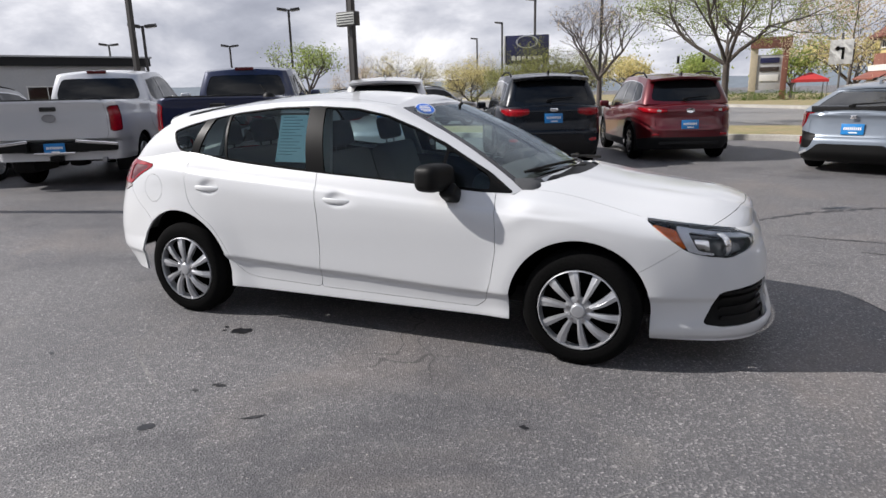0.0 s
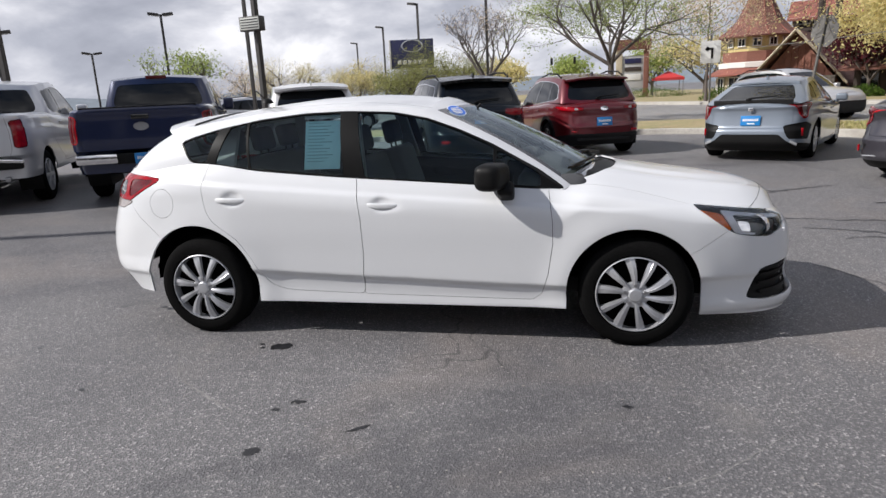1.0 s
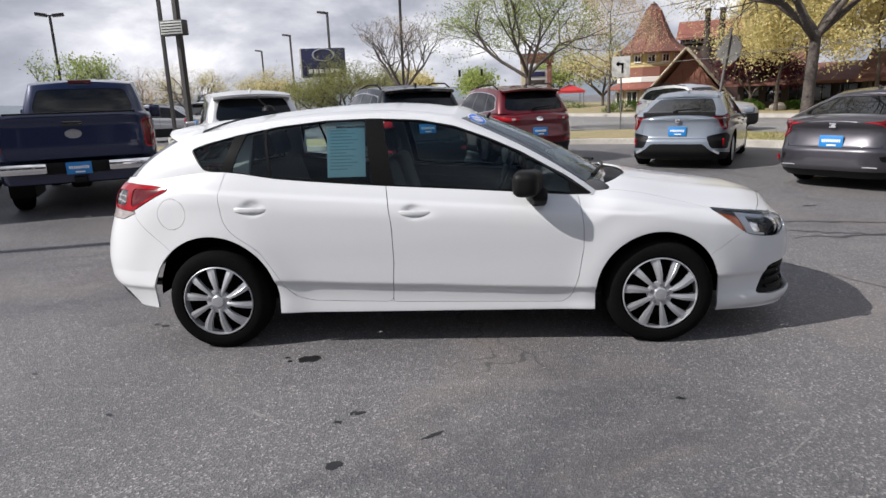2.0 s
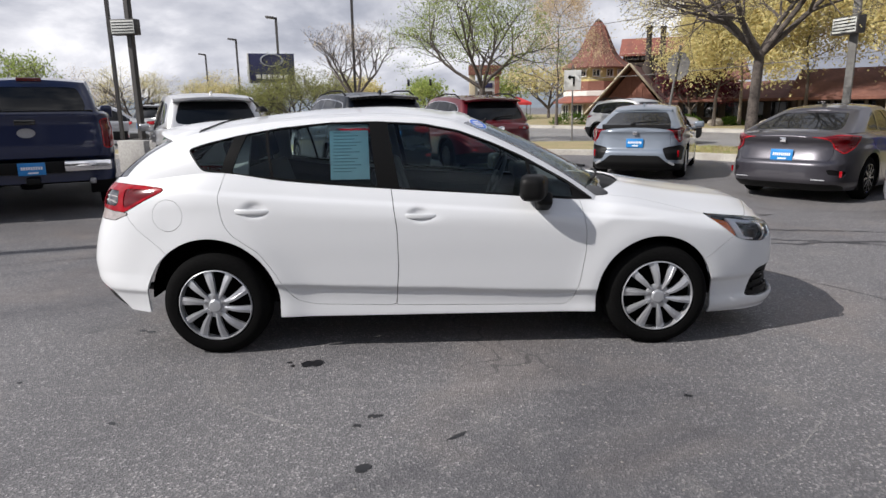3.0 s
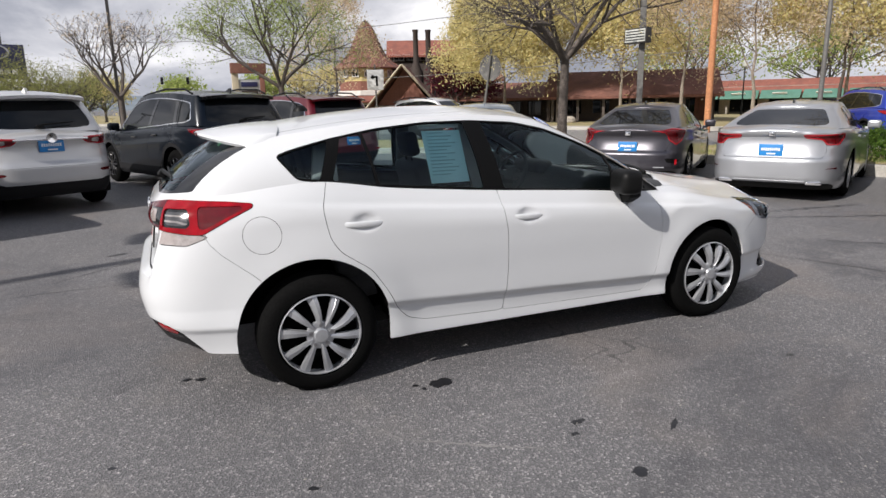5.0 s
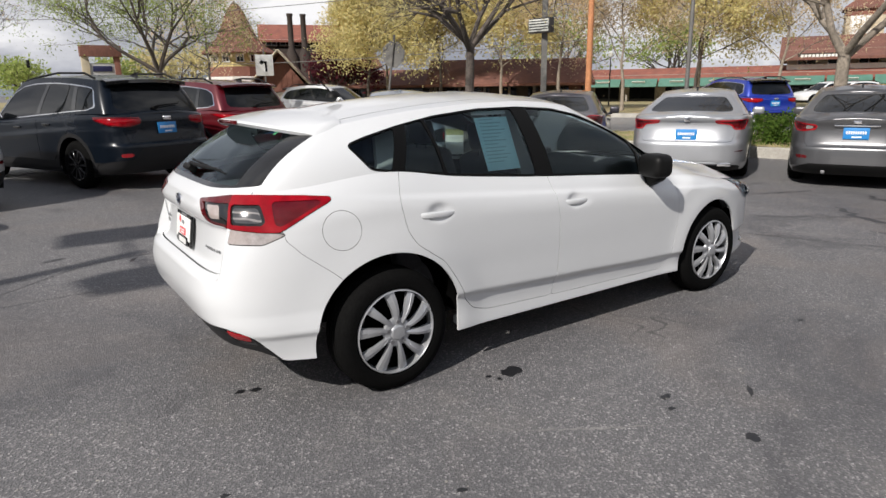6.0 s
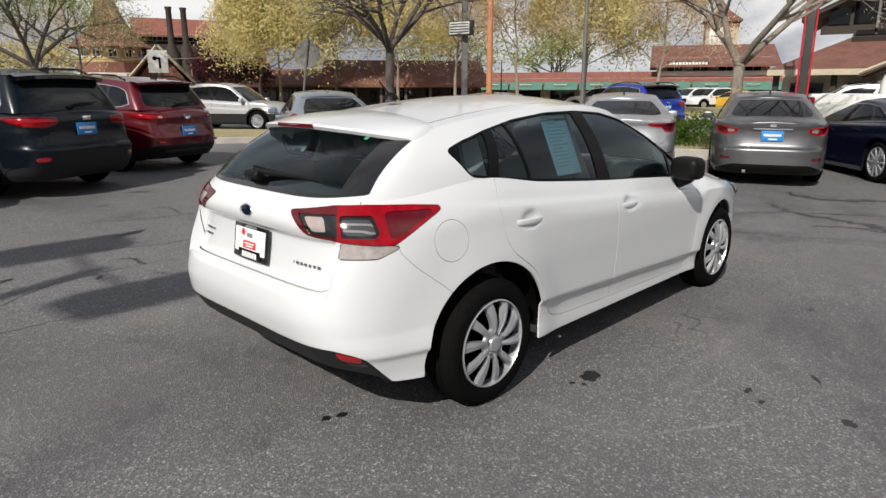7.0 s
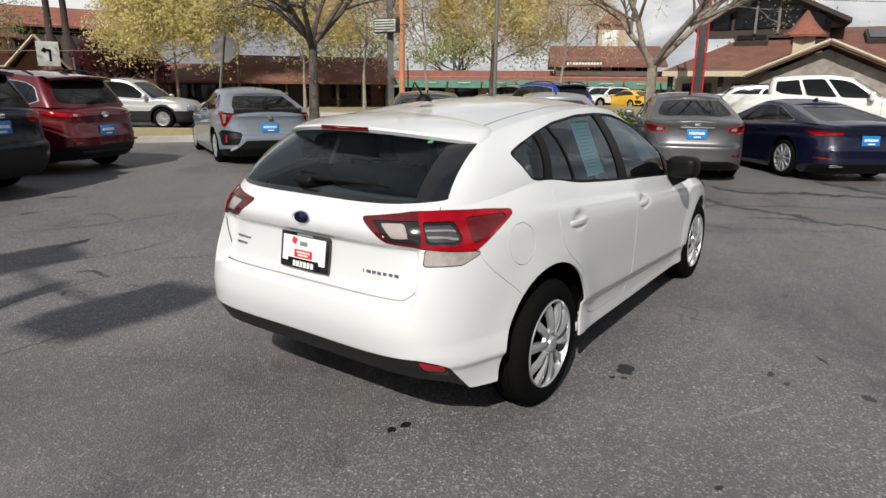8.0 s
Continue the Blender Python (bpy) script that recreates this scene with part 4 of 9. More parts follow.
def hero_details(car, low):
    back_skin = np.array(low.p)
    back_skin = back_skin[back_skin[:, 0] < -1.8]

    def rear_x(y, z):
        """How far back the rear shell stands at a height and half-width."""
        return float(back_skin[np.argmin((back_skin[:, 1] + abs(y)) ** 2 + (back_skin[:, 2] - z) ** 2), 0])

    for x in (AXLE, -AXLE - 0.022):
        for s in (-1, 1):
            hub = tagged(new("wheel"), "")
            hub.parent = car
            hub.matrix_local = pose(x, s * (0.776 if x > 0 else 0.788), HUB_Z, 0, 0, 0 if s < 0 else 180)
            wheel_cover(hub, Matrix())
        # dark liner over the wheel
    for x, r in ((AXLE - 0.012, 0.386), (-AXLE - 0.036, 0.416)):
        for s in (-1, 1):
            bm = bmesh.new()
            rows = []
            for y in (0.845, 0.56):
                rows.append([bm.verts.new((x + r * math.cos(t), s * (y - (0.11 * max(0.0, math.cos(t) * math.copysign(1, x)) if y > 0.7 else 0.0)), HUB_Z + 0.01 + r * math.sin(t))) for t in np.linspace(0.0, math.pi, 40)])
            for k in range(39):
                bm.faces.new((rows[0][k], rows[0][k + 1], rows[1][k + 1], rows[1][k]))
            bm.faces.new(rows[1])
            part("wheel_arch_liner", bm, M["dark_felt"], car, "black wheel arch liner", 40)
    # floor pan and sills
    bm = bmesh.new()
    box(bm, (3.4, 1.36, 0.10), pose(0.12, 0, 0.31), 0.02)
    part("floor_pan", bm, M["black"], car, "dark underside")
    for s in (-1, 1):
        bm = bmesh.new()
        box(bm, (1.84, 0.08, 0.05), pose(0, s * 0.79, 0.245), 0.012)
        part("sill", bm, M["white"], car, "white side sill")
    bm = bmesh.new()
    tube(bm, (-1.99, -0.45, 0.33), (-1.6, -0.45, 0.31), 0.026, sides=16)
    part("exhaust", bm, M["valance"], car, "dark tailpipe")
    # black corner ahead of the front door glass, mirrors
    for s in (-1, 1):
        m = thing("side_mirror", "", "")
        m["label"] = "black door mirror"
        m.parent = car
        bm = bmesh.new()
        made = box(bm, (0.140, 0.205, 0.155), None, 0.058, 6)
        for v in bm.verts:
            k = (v.co.y * s + 0.10) / 0.2
            v.co.z *= 0.82 + 0.18 * (1 - abs(k - 0.5))
            v.co.x += 0.03 * (1 - k) if v.co.x > 0 else 0.0
        bmesh.ops.transform(bm, matrix=pose(0.540, s * 0.930, 1.000, 0, 0, s * 10), verts=bm.verts)
        shell = part("mirror_shell", bm, M["black"], m, "matt black mirror shell", 60)
        bm = bmesh.new()
        box(bm, (0.006, 0.110, 0.058), pose(0.4755, s * 0.925, 1.000, 0, 0, s * 10), 0.002)
        part("mirror_pane", bm, M["chrome"], shell, "mirror glass")
        bm = bmesh.new()
        box(bm, (0.095, 0.12, 0.085), pose(0.620, s * 0.872, 0.912, s * 30, 0, 0), 0.028, 3)
        part("mirror_foot", bm, M["black"], m, "black mirror foot", 60)
    # rear spoiler
    bm = bmesh.new()
    top, bot = [], []
    ys = 0.628 * np.sin(np.linspace(-math.pi / 2, math.pi / 2, 61))
    for y in ys:
        k = abs(y) / 0.628
        tail_x = -1.835 + 0.245 * k**2.6
        front_x = -1.42 - 0.05 * k**4
        zt = 1.348 - 0.056 * k**2.2
        zf = 1.338 + 0.060 * (1 - k**2)
        drop = 0.034 * max(0.0, (k - 0.93) / 0.07) ** 2
        zt, zf = zt - drop, zf - drop
        row = []
        for i in range(9):
            q = i / 8
            x = front_x + (tail_x - front_x) * q
            row.append((x, y * (0.955 + 0.045 * q), zf + (zt - zf) * q**1.15 + (0.006 + 0.006 * k) * math.sin(math.pi * q)))
        thin = 1 - 0.9 * max(0.0, (k - 0.93) / 0.07) ** 2
        row += [(tail_x - 0.008 * thin, y, zt - 0.010 * thin), (tail_x + 0.004, y, zt - 0.026 * thin), (tail_x + 0.12 * (1 - 0.6 * k), y * (1 - 0.05 * k**6), zt - 0.028 * thin), (-1.50, y * (0.97 - 0.07 * k**4), zt - 0.040)]
        top.append([bm.verts.new(q) for q in row])
    for a, b in zip(top, top[1:]):
        for i in range(len(a) - 1):
            bm.faces.new((a[i], b[i], b[i + 1], a[i + 1]))
    bm.faces.new(top[0])
    bm.faces.new(top[-1][::-1])
    sp = part("roof_spoiler", bm, M["white"], car, "white roof spoiler over the rear window", 35)
    bm = bmesh.new()
    box(bm, (0.012, 0.30, 0.020), pose(-1.836, 0, 1.335, 0, -8), 0.005)
    part("high_brake_light", bm, M["dark_red"], sp, "dark red high brake light")
    bm = bmesh.new()
    lathe(bm, [(0.045, 0), (0.040, 0.018), (0.02, 0.036), (0.001, 0.04)], 20, pose(-1.22, 0, 1.449))
    tube(bm, (-1.225, 0, 1.47), (-1.30, 0, 1.545), 0.006, 0.004, 8)
    part("roof_antenna", bm, M["black"], car, "short black roof antenna", 50)
    # rear wiper
    bm = bmesh.new()
    box(bm, (0.05, 0.11, 0.035), pose(-2.040, 0.06, 1.105, 0, 35, 0), 0.012, 3)
    tube(bm, (-2.035, 0.06, 1.125), (-1.985, -0.33, 1.118), 0.014, 0.007, 8)
    tube(bm, (-2.005, 0.12, 1.140), (-1.990, -0.40, 1.112), 0.006, 0.005, 6)
    part("rear_wiper", bm, M["black"], car, "black rear wiper")
    # emblem, plate, letters
    bm = bmesh.new()
    lathe(bm, [(0.050, 0.0), (0.052, 0.006), (0.048, 0.010)], 36, pose(-2.122, 0.085 - 0.085, 0.955, 0, -82) @ Matrix.Diagonal((0.60, 1.08, 1, 1)))
    em = part("emblem", bm, M["chrome"], car, "chrome oval badge with a dark blue face", 40)
    bm = bmesh.new()
    lathe(bm, [(0.042, 0.006), (0.001, 0.009)], 36, pose(-2.122, 0, 0.955, 0, -82) @ Matrix.Diagonal((0.60, 1.08, 1, 1)))
    part("emblem_face", bm, M["badge_blue"], em, "", 40)
    plate = new("licence_plate")
    plate.parent = car
    plate["label"] = "white dealer plate with red panel in a black frame"
    plate.matrix_local = pose(-2.118, 0.0, 0.795, 0, 8, 0)
    bm = bmesh.new()
    box(bm, (0.008, 0.312, 0.165), pose(0.004, 0, 0), 0.003)
    part("plate_frame", bm, M["gloss_black"], plate, "black plate frame")
    bm = bmesh.new()
    box(bm, (0.004, 0.275, 0.118), pose(-0.003, 0, 0.007), 0.001)
    part("plate_face", bm, M["sign_white"], plate, "white plate face")
    bm = bmesh.new()
    box(bm, (0.003, 0.115, 0.036), pose(-0.0055, 0, -0.012), 0.0005)
    part("red_panel", bm, M["plate_red"], plate)
    bm = bmesh.new()
    for k in range(2):
        box(bm, (0.003, 0.085 - 0.02 * k, 0.007), pose(-0.0062, 0, -0.006 - 0.013 * k))
    part("red_panel_print", bm, M["sign_white"], plate)
    bm = bmesh.new()
    box(bm, (0.003, 0.05, 0.020), pose(-0.0055, 0.0, 0.035))
    part("grey_print", bm, M["alloy"], plate)
    bm = bmesh.new()
    box(bm, (0.003, 0.03, 0.028), pose(-0.0055, 0.06, 0.045, 20))
    part("red_print", bm, M["plate_red"], plate)
    bm = bmesh.new()
    box(bm, (0.003, 0.20, 0.045), pose(-0.004, 0, -0.058), 0.0008)
    part("name_band", bm, M["gloss_black"], plate)
    bm = bmesh.new()
    for k in range(6):
        box(bm, (0.003, 0.017, 0.026), pose(-0.006, 0.055 - 0.023 * k, -0.060))
    part("name_bars", bm, M["sign_white"], plate)
    bm = bmesh.new()
    box(bm, (0.003, 0.10, 0.008), pose(-0.001, 0, 0.074))
    part("top_bar", bm, M["alloy"], plate)
    # model lettering as plain chrome bars
    for k, wide in enumerate((0.005, 0.024, 0.020, 0.020, 0.018, 0.020, 0.022)):
        bm = bmesh.new()
        y = -0.344 - 0.0285 * k
        box(bm, (0.004, wide, 0.013), pose(rear_x(y, 0.764) - 0.001, y, 0.764, 0, 8, -6), 0.001)
        part("letter_bar", bm, M["steel"], car)
    for y, z, wide in ((0.47, 0.795, 0.12), (0.48, 0.765, 0.09)):
        for k in range(5):
            bm = bmesh.new()
            box(bm, (0.004, wide / 7, 0.011), pose(rear_x(y + (2 - k) * wide / 5, z) - 0.001, y + (2 - k) * wide / 5, z, 0, 8, 0), 0.001)
            part("trim_badge", bm, M["steel"], car)
    # inside
    cabin = new("cabin")
    cabin.parent = car
    for y in (-0.36, 0.36):
        seat(cabin, 0.02, y, 0.50)
    seat(cabin, -0.88, 0, 1.30)
    bm = bmesh.new()
    box(bm, (0.42, 1.40, 0.30), pose(0.86, 0, 0.83, 0, 8), 0.09, 4)
    box(bm, (0.16, 0.36, 0.10), pose(0.66, 0.36, 0.99), 0.04, 3)
    part("dashboard", bm, M["trim"], cabin, "dark dashboard", 50)
    bm = bmesh.new()
    m = pose(0.47, 0.36, 0.93, 0, -68, 0)
    ring = [[bm.verts.new(m @ Vector(((0.185 + 0.015 * math.cos(b)) * math.cos(a), (0.185 + 0.015 * math.cos(b)) * math.sin(a), 0.015 * math.sin(b)))) for b in np.linspace(0, 2 * math.pi, 8, endpoint=False)] for a in np.linspace(0, 2 * math.pi, 36, endpoint=False)]
    for i in range(36):
        for k in range(8):
            bm.faces.new((ring[i][k], ring[(i + 1) % 36][k], ring[(i + 1) % 36][(k + 1) % 8], ring[i][(k + 1) % 8]))
    box(bm, (0.10, 0.16, 0.04), m, 0.015)
    box(bm, (0.04, 0.36, 0.02), m, 0.005)
    part("steering_wheel", bm, M["trim"], cabin, "dark steering wheel", 60)
    bm = bmesh.new()
    box(bm, (0.9, 0.22, 0.25), pose(0.25, 0, 0.50), 0.04, 3)
    part("centre_console", bm, M["trim"], cabin, "dark centre console")
    bm = bmesh.new()
    box(bm, (0.03, 0.22, 0.065), pose(0.30, 0, 1.325, 0, 15), 0.015, 3)
    tube(bm, (0.31, 0, 1.33), (0.36, 0, 1.38), 0.01, sides=8)
    part("rear_view_mirror", bm, M["black"], cabin, "black rear-view mirror")
    bm = bmesh.new()
    box(bm, (0.75, 1.30, 0.03), pose(-1.55, 0, 0.93), 0.01)
    part("parcel_shelf", bm, M["trim"], cabin, "dark load cover")
    for s in (-1, 1):
        for xa, xb, za, zb, wide in ((-0.30, -0.37, 0.97, 1.375, 0.07), (-1.22, -1.20, 1.07, 1.33, 0.09)):
            bm = bmesh.new()
            ya, yb = 0.735 - 0.42 * (za - 0.91), 0.735 - 0.42 * (zb - 0.91)
            prism(bm, [(xa - wide, za), (xa + wide * 0.6, za), (xb + wide * 0.5, zb), (xb - wide * 0.7, zb)], 0.03)
            for v in bm.verts:
                v.co.y = s * (0.735 - 0.42 * (v.co.z - 0.91) - 0.005 - v.co.y)
            part("pillar_trim", bm, M["liner"], cabin, "pale grey inner pillar trim")
    # window sheet behind the rear door glass
    sheet = new("window_sheet")
    sheet.parent = car
    sheet["label"] = "pale blue printed price sheet inside the rear window"
    def lean(x, z):
        return (x, -(0.80 - 0.42 * (z - 0.91)) + 0.000, z)
    for name, (xa, xb, za, zb), key, inset in (("sheet_paper", (-0.662, -0.425, 1.042, 1.330), "paper", 0.018), ("sheet_header", (-0.672, -0.425, 1.343, 1.364), "white_paper", 0.018)):
        bm = bmesh.new()
        grid = [[bm.verts.new(Vector(lean(xa + (xb - xa) * i / 6 + (0.012 if name == "sheet_paper" else 0) * (1 - j / 6), za + (zb - za) * j / 6)) + Vector((0, inset + 0.003 * math.sin(i * 1.7), 0))) for i in range(7)] for j in range(7)]
        for j in range(6):
            for i in range(6):
                bm.faces.new((grid[j][i], grid[j][i + 1], grid[j + 1][i + 1], grid[j + 1][i]))
        part(name, bm, M[key], sheet, "", 60)
    for k in range(13):
        bm = bmesh.new()
        z = 1.315 - 0.019 * k
        ln = (0.10, 0.15, 0.13, 0.17, 0.14, 0.11, 0.16)[k % 7]
        q0 = Vector(lean(-0.635, z)) + Vector((0, 0.0135, 0))
        for f in ((0, 0), (1, 0), (1, 1), (0, 1)):
            bm.verts.new((q0.x + ln * f[0], q0.y - 0.0025 * f[1], q0.z + 0.0055 * f[1]))
        bm.faces.new(bm.verts)
        part("print_line", bm, M["print"], sheet)
    for x, y, z, key in ((-1.740, -0.433, 1.290, "leaf_sticker"), (-1.694, -0.142, 1.322, "sticker_blue")):
        bm = bmesh.new()
        box(bm, (0.022, 0.026, 0.002), pose(x, y, z, 0, -34), 0.0005)
        part("window_sticker", bm, M[key], car, "small sticker on the rear window")
    # round sticker at the top corner of the windscreen
    spot = look((0.268, -0.400, 1.352), (0.268 + 0.36, -0.400 - 0.34, 1.352 + 0.80))
    bm = bmesh.new()
    lathe(bm, [(0.001, 0.0), (0.064, 0.0)], 36, spot)
    sticker = part("round_sticker", bm, M["white_paper"], car, "round blue and white windscreen sticker")
    bm = bmesh.new()
    ring = [bm.verts.new(spot @ Vector((0.057 * math.sin(a), 0.057 * math.cos(a), -0.002))) for a in np.linspace(0, 2 * math.pi, 28, endpoint=False)]
    bm.faces.new(ring)
    part("sticker_face", bm, M["sticker_blue"], sticker)
    for k in range(4):
        bm = bmesh.new()
        box(bm, (0.075 - 0.012 * abs(k - 1.5), 0.009, 0.001), spot @ pose(0, 0.026 - 0.018 * k, -0.0035))
        part("sticker_bar", bm, M["white_paper"], sticker)


hero = hero_car()


# ---------------------------------------------------------------- parked vehicles
def paint(name, color, metal=0.35, rough=0.32):
    return material(name, color, rough, metal, 0.05, 700, 0, 0.9)


M["car_glass"] = material("black_car_glass", (0.006, 0.007, 0.008), 0.04, 0, 0.1, 3, spec=0.4)
M["cladding"] = material("grey_black_cladding", (0.013, 0.013, 0.014), 0.6, 0, 0.2, 120, 0.0005, spec=0.25)
M["dark_alloy"] = material("black_wheel_paint", (0.016, 0.016, 0.018), 0.25, 0.4, 0.2, 120, coat=0.4)


def bg_wheel(radius, rim, spokes, key, wide=0.22):
    """Meshes of one parked-car wheel; face to -y."""
    bm = bmesh.new()
    w2 = wide / 2
    lathe(bm, [(rim, -w2 + 0.015), (rim + 0.02, -w2), (radius - 0.05, -w2 - 0.002), (radius - 0.015, -w2 + 0.02), (radius, -w2 + 0.05), (radius, w2 - 0.05), (radius - 0.03, w2), (rim, w2)], 36, pose(0, 0, 0, -90))
    tyre = bm
    bm = bmesh.new()
    lathe(bm, [(rim + 0.004, 0.012), (rim - 0.004, 0.0), (rim - 0.016, 0.004), (rim - 0.022, 0.05), (0.001, 0.06)], 36, pose(0, -w2, 0, -90))
    for k in range(spokes):
        a = 2 * math.pi * k / spokes
        m = pose(0, -w2 + 0.014, 0, 0, -math.degrees(a), 0)
        box(bm, (rim - 0.03, 0.026, 0.034 if spokes > 6 else 0.055), m @ pose(rim / 2 + 0.012, 0, 0), 0.006, 1)
    lathe(bm, [(0.06, 0.02), (0.052, 0.0), (0.001, -0.004)], 20, pose(0, -w2, 0, -90))
    a = part("tyre", tyre, M["tyre"])
    b = part("rim", bm, M[key])
    ma, mb = a.data, b.data
    bpy.data.objects.remove(a)
    bpy.data.objects.remove(b)
    return ma, mb


WHEELS = {}


def add_wheels(car, wb, track, radius, rim, spokes, key):
    code = (radius, rim, spokes, key)
    if code not in WHEELS:
        WHEELS[code] = bg_wheel(*code)
    for x in (wb / 2, -wb / 2):
        for s in (-1, 1):
            hub = new("wheel")
            hub.parent = car
            hub.matrix_local = pose(x, s * track / 2, radius, 0, 0, 0 if s < 0 else 180)
            for nm, me in zip(("tyre", "rim"), WHEELS[code]):
                new(nm, me).parent = hub


def vehicle(name, label, m, sp):
    """A parked car from its measures: lower shell, bonnet and deck, glasshouse, lamps, plate, wheels."""
    car = thing(name, label, sp.get("category", "car"), m)
    body = sp["paint"]
    L0, L1, W, H, wb, R = -sp["wb"] / 2 - sp["ro"], sp["wb"] / 2 + sp["fo"], sp["w"] / 2, sp["h"], sp["wb"], sp["r"]
    n, up = 150, 30
    nf, nr = sp.get("nf", 5.0), sp.get("nr", 6.0)
    th = np.linspace(0, math.pi, 1600)

    def plan(th, lf, lr, wide):
        c, s = -np.cos(th), np.maximum(np.sin(th), 0)
        x = np.where(c > 0, lf * np.abs(c) ** (2 / nf), -lr * np.abs(c) ** (2 / nr))
        return x, -wide * np.where(c > 0, s ** (2 / nf), s ** (2 / nr))

    rx, ry = plan(th, L1, -L0, W)
    run = np.r_[0, np.cumsum(np.hypot(np.diff(rx), np.diff(ry)))]
    th = np.interp(np.linspace(0, run[-1], n), run, th)
    s_len = np.linspace(0, run[-1], n)
    bx, _ = plan(th, L1, -L0, W)
    bxs, bzs = zip(*sp["belt"])
    top = curve(bx, bxs, bzs)
    low = np.full(n, sp["clear"])
    pts, ext = [], []
    rz, ri = zip(*sp["rear"])
    for j in range(up + 1):
        z = low + (top - low) * (j / up)
        zn = (z - sp["clear"]) / (sp["belt"][-1][1] - sp["clear"])
        front = L1 - curve(zn, [0, 0.12, 0.3, 0.6, 0.85, 1.0], [0.10, 0.02, 0.0, 0.01, 0.06, 0.16])
        rear = -L0 - curve(z, rz, ri)
        wide = W - curve((z - sp["clear"]) / 0.9, [0, 0.1, 0.3, 0.6, 0.8, 1.0, 1.3], [0.05, 0.015, 0.012, 0.0, 0.004, 0.03, 0.05]) * sp.get("barrel", 1.0)
        x, y = plan(th, front, rear, wide)
        crease = top - 0.20 - 0.03 * (x - L0) / (L1 - L0)
        y = y - 0.012 * np.clip((np.abs(y) - 0.6 * W) / (0.2 * W), 0, 1) / (1 + np.exp(np.clip((z - crease) / 0.008, -40, 40)))
        r = 0.06
        d = np.clip(top - z, 0, r)
        y = y + r * (1 - np.sqrt(np.clip(1 - ((r - d) / r) ** 2, 0, 1))) * np.clip(np.abs(y) / 0.6, 0, 1)
        for k in range(n):
            pts.append((x[k], y[k] if 0 < k < n - 1 else 0.0, z[k]))
            ext.append((s_len[k], z[k]))
    faces = [(j * n + k, j * n + k + 1, (j + 1) * n + k + 1, (j + 1) * n + k) for j in range(up) for k in range(n - 1)]
    sh = Sheet(pts, ext, faces)
    side = lambda p, v: np.where(p[:, 1] < -W * 0.6, v, 1.0)
    aft = lambda p, v: np.where(p[:, 0] < 0, v, 1.0)
    ar = R + 0.055
    for hub in (wb / 2, -wb / 2):
        _, faces = sh.cut(lambda p, e: side(p, np.where(p[:, 2] < R, np.abs(p[:, 0] - hub) - ar, np.hypot(p[:, 0] - hub, p[:, 2] - R) - ar)), faces)
    made = []
    for nm, key, line, lab, mode, push in sp["cuts"]:
        shape = rounded(line, 0.03)
        inn, faces = sh.cut(lambda p, e: aft(p, inside_of(e[:, 0], e[:, 1], shape)), faces)
        if nm == "tail_light":
            core, inn = sh.cut(lambda p, e: inside_of(e[:, 0], e[:, 1], shape) + 0.016, inn)
            chrome_l, core = sh.cut(lambda p, e: np.maximum(inside_of(e[:, 0], e[:, 1], shape) + 0.024, np.abs(e[:, 0] - sp.get("white_lens", (9.0, 0.1))[0]) - sp.get("white_lens", (9.0, 0.1))[1]), core)
            made += [("lamp_core", "dark_red" if key != "dark_red" else "tail_red", core, "", mode, push + 0.006), ("reversing_lens", "pale_lens", chrome_l, "", mode, push + 0.004)]
        made.append((nm, key, inn, lab, mode, push))
    clad_z = sp.get("clad", 0.0)
    if clad_z:
        clad, faces = sh.cut(lambda p, e: p[:, 2] - clad_z, faces)
        arches = []
        for hub in (wb / 2, -wb / 2):
            a, faces = sh.cut(lambda p, e: side(p, np.hypot(p[:, 0] - hub, p[:, 2] - R) - ar - 0.06), faces)
            arches += a
        panel("lower_cladding", sh, clad + arches, M["cladding"], car, "dark grey plastic cladding", "centre", 0.01, -0.004)
    hatch_s = sp.get("lid")
    if hatch_s:
        lid_fn = lambda p, e: aft(p, inside_of(e[:, 0], e[:, 1], [(-0.3, hatch_s[1]), (hatch_s[0], hatch_s[1]), (hatch_s[0] + 0.04, hatch_s[1] + 0.1), (hatch_s[0] + 0.04, 2), (-0.3, 2)]))
        lid, rest = sh.cut(lambda p, e: lid_fn(p, e) + 0.004, faces)
        seam, faces = sh.cut(lid_fn, rest)
        panel("tailgate", sh, lid, body, car, "", "centre", 0.014)
        panel("tailgate_seam", sh, seam, M["seam"], car, "", "centre", 0, 0.012)
    # doors on the flank
    mid_x, r_hub = (sp["foot"][1] + sp["foot"][0]) / 2 + 0.12, -wb / 2
    zl = sp["clear"] + 0.10
    if sp.get("category") == "pickup truck":
        mid_x, r_hub = 0.22, -1.35
    for dn, line in (("front_door", [(mid_x, zl), (sp["foot"][1] - 0.02, zl), (sp["foot"][1] + 0.06, zl + 0.25), (sp["foot"][1] + 0.04, 2.0), (mid_x, 2.0)]),
                     ("rear_door", [(mid_x, zl), (mid_x, 2.0), (r_hub - 0.02, 2.0), (r_hub + 0.02, R + ar + 0.12), (r_hub + ar * 0.75, R + ar * 0.8), (r_hub + ar + 0.10, zl + 0.10), (r_hub + ar + 0.18, zl)])):
        fn = lambda p, e, line=rounded(line, 0.05): side(p, inside_of(p[:, 0], p[:, 2], line))
        skin, rest = sh.cut(lambda p, e: fn(p, e) + 0.004, faces)
        gap, faces = sh.cut(lambda p, e: fn(p, e) - 0.003, rest)
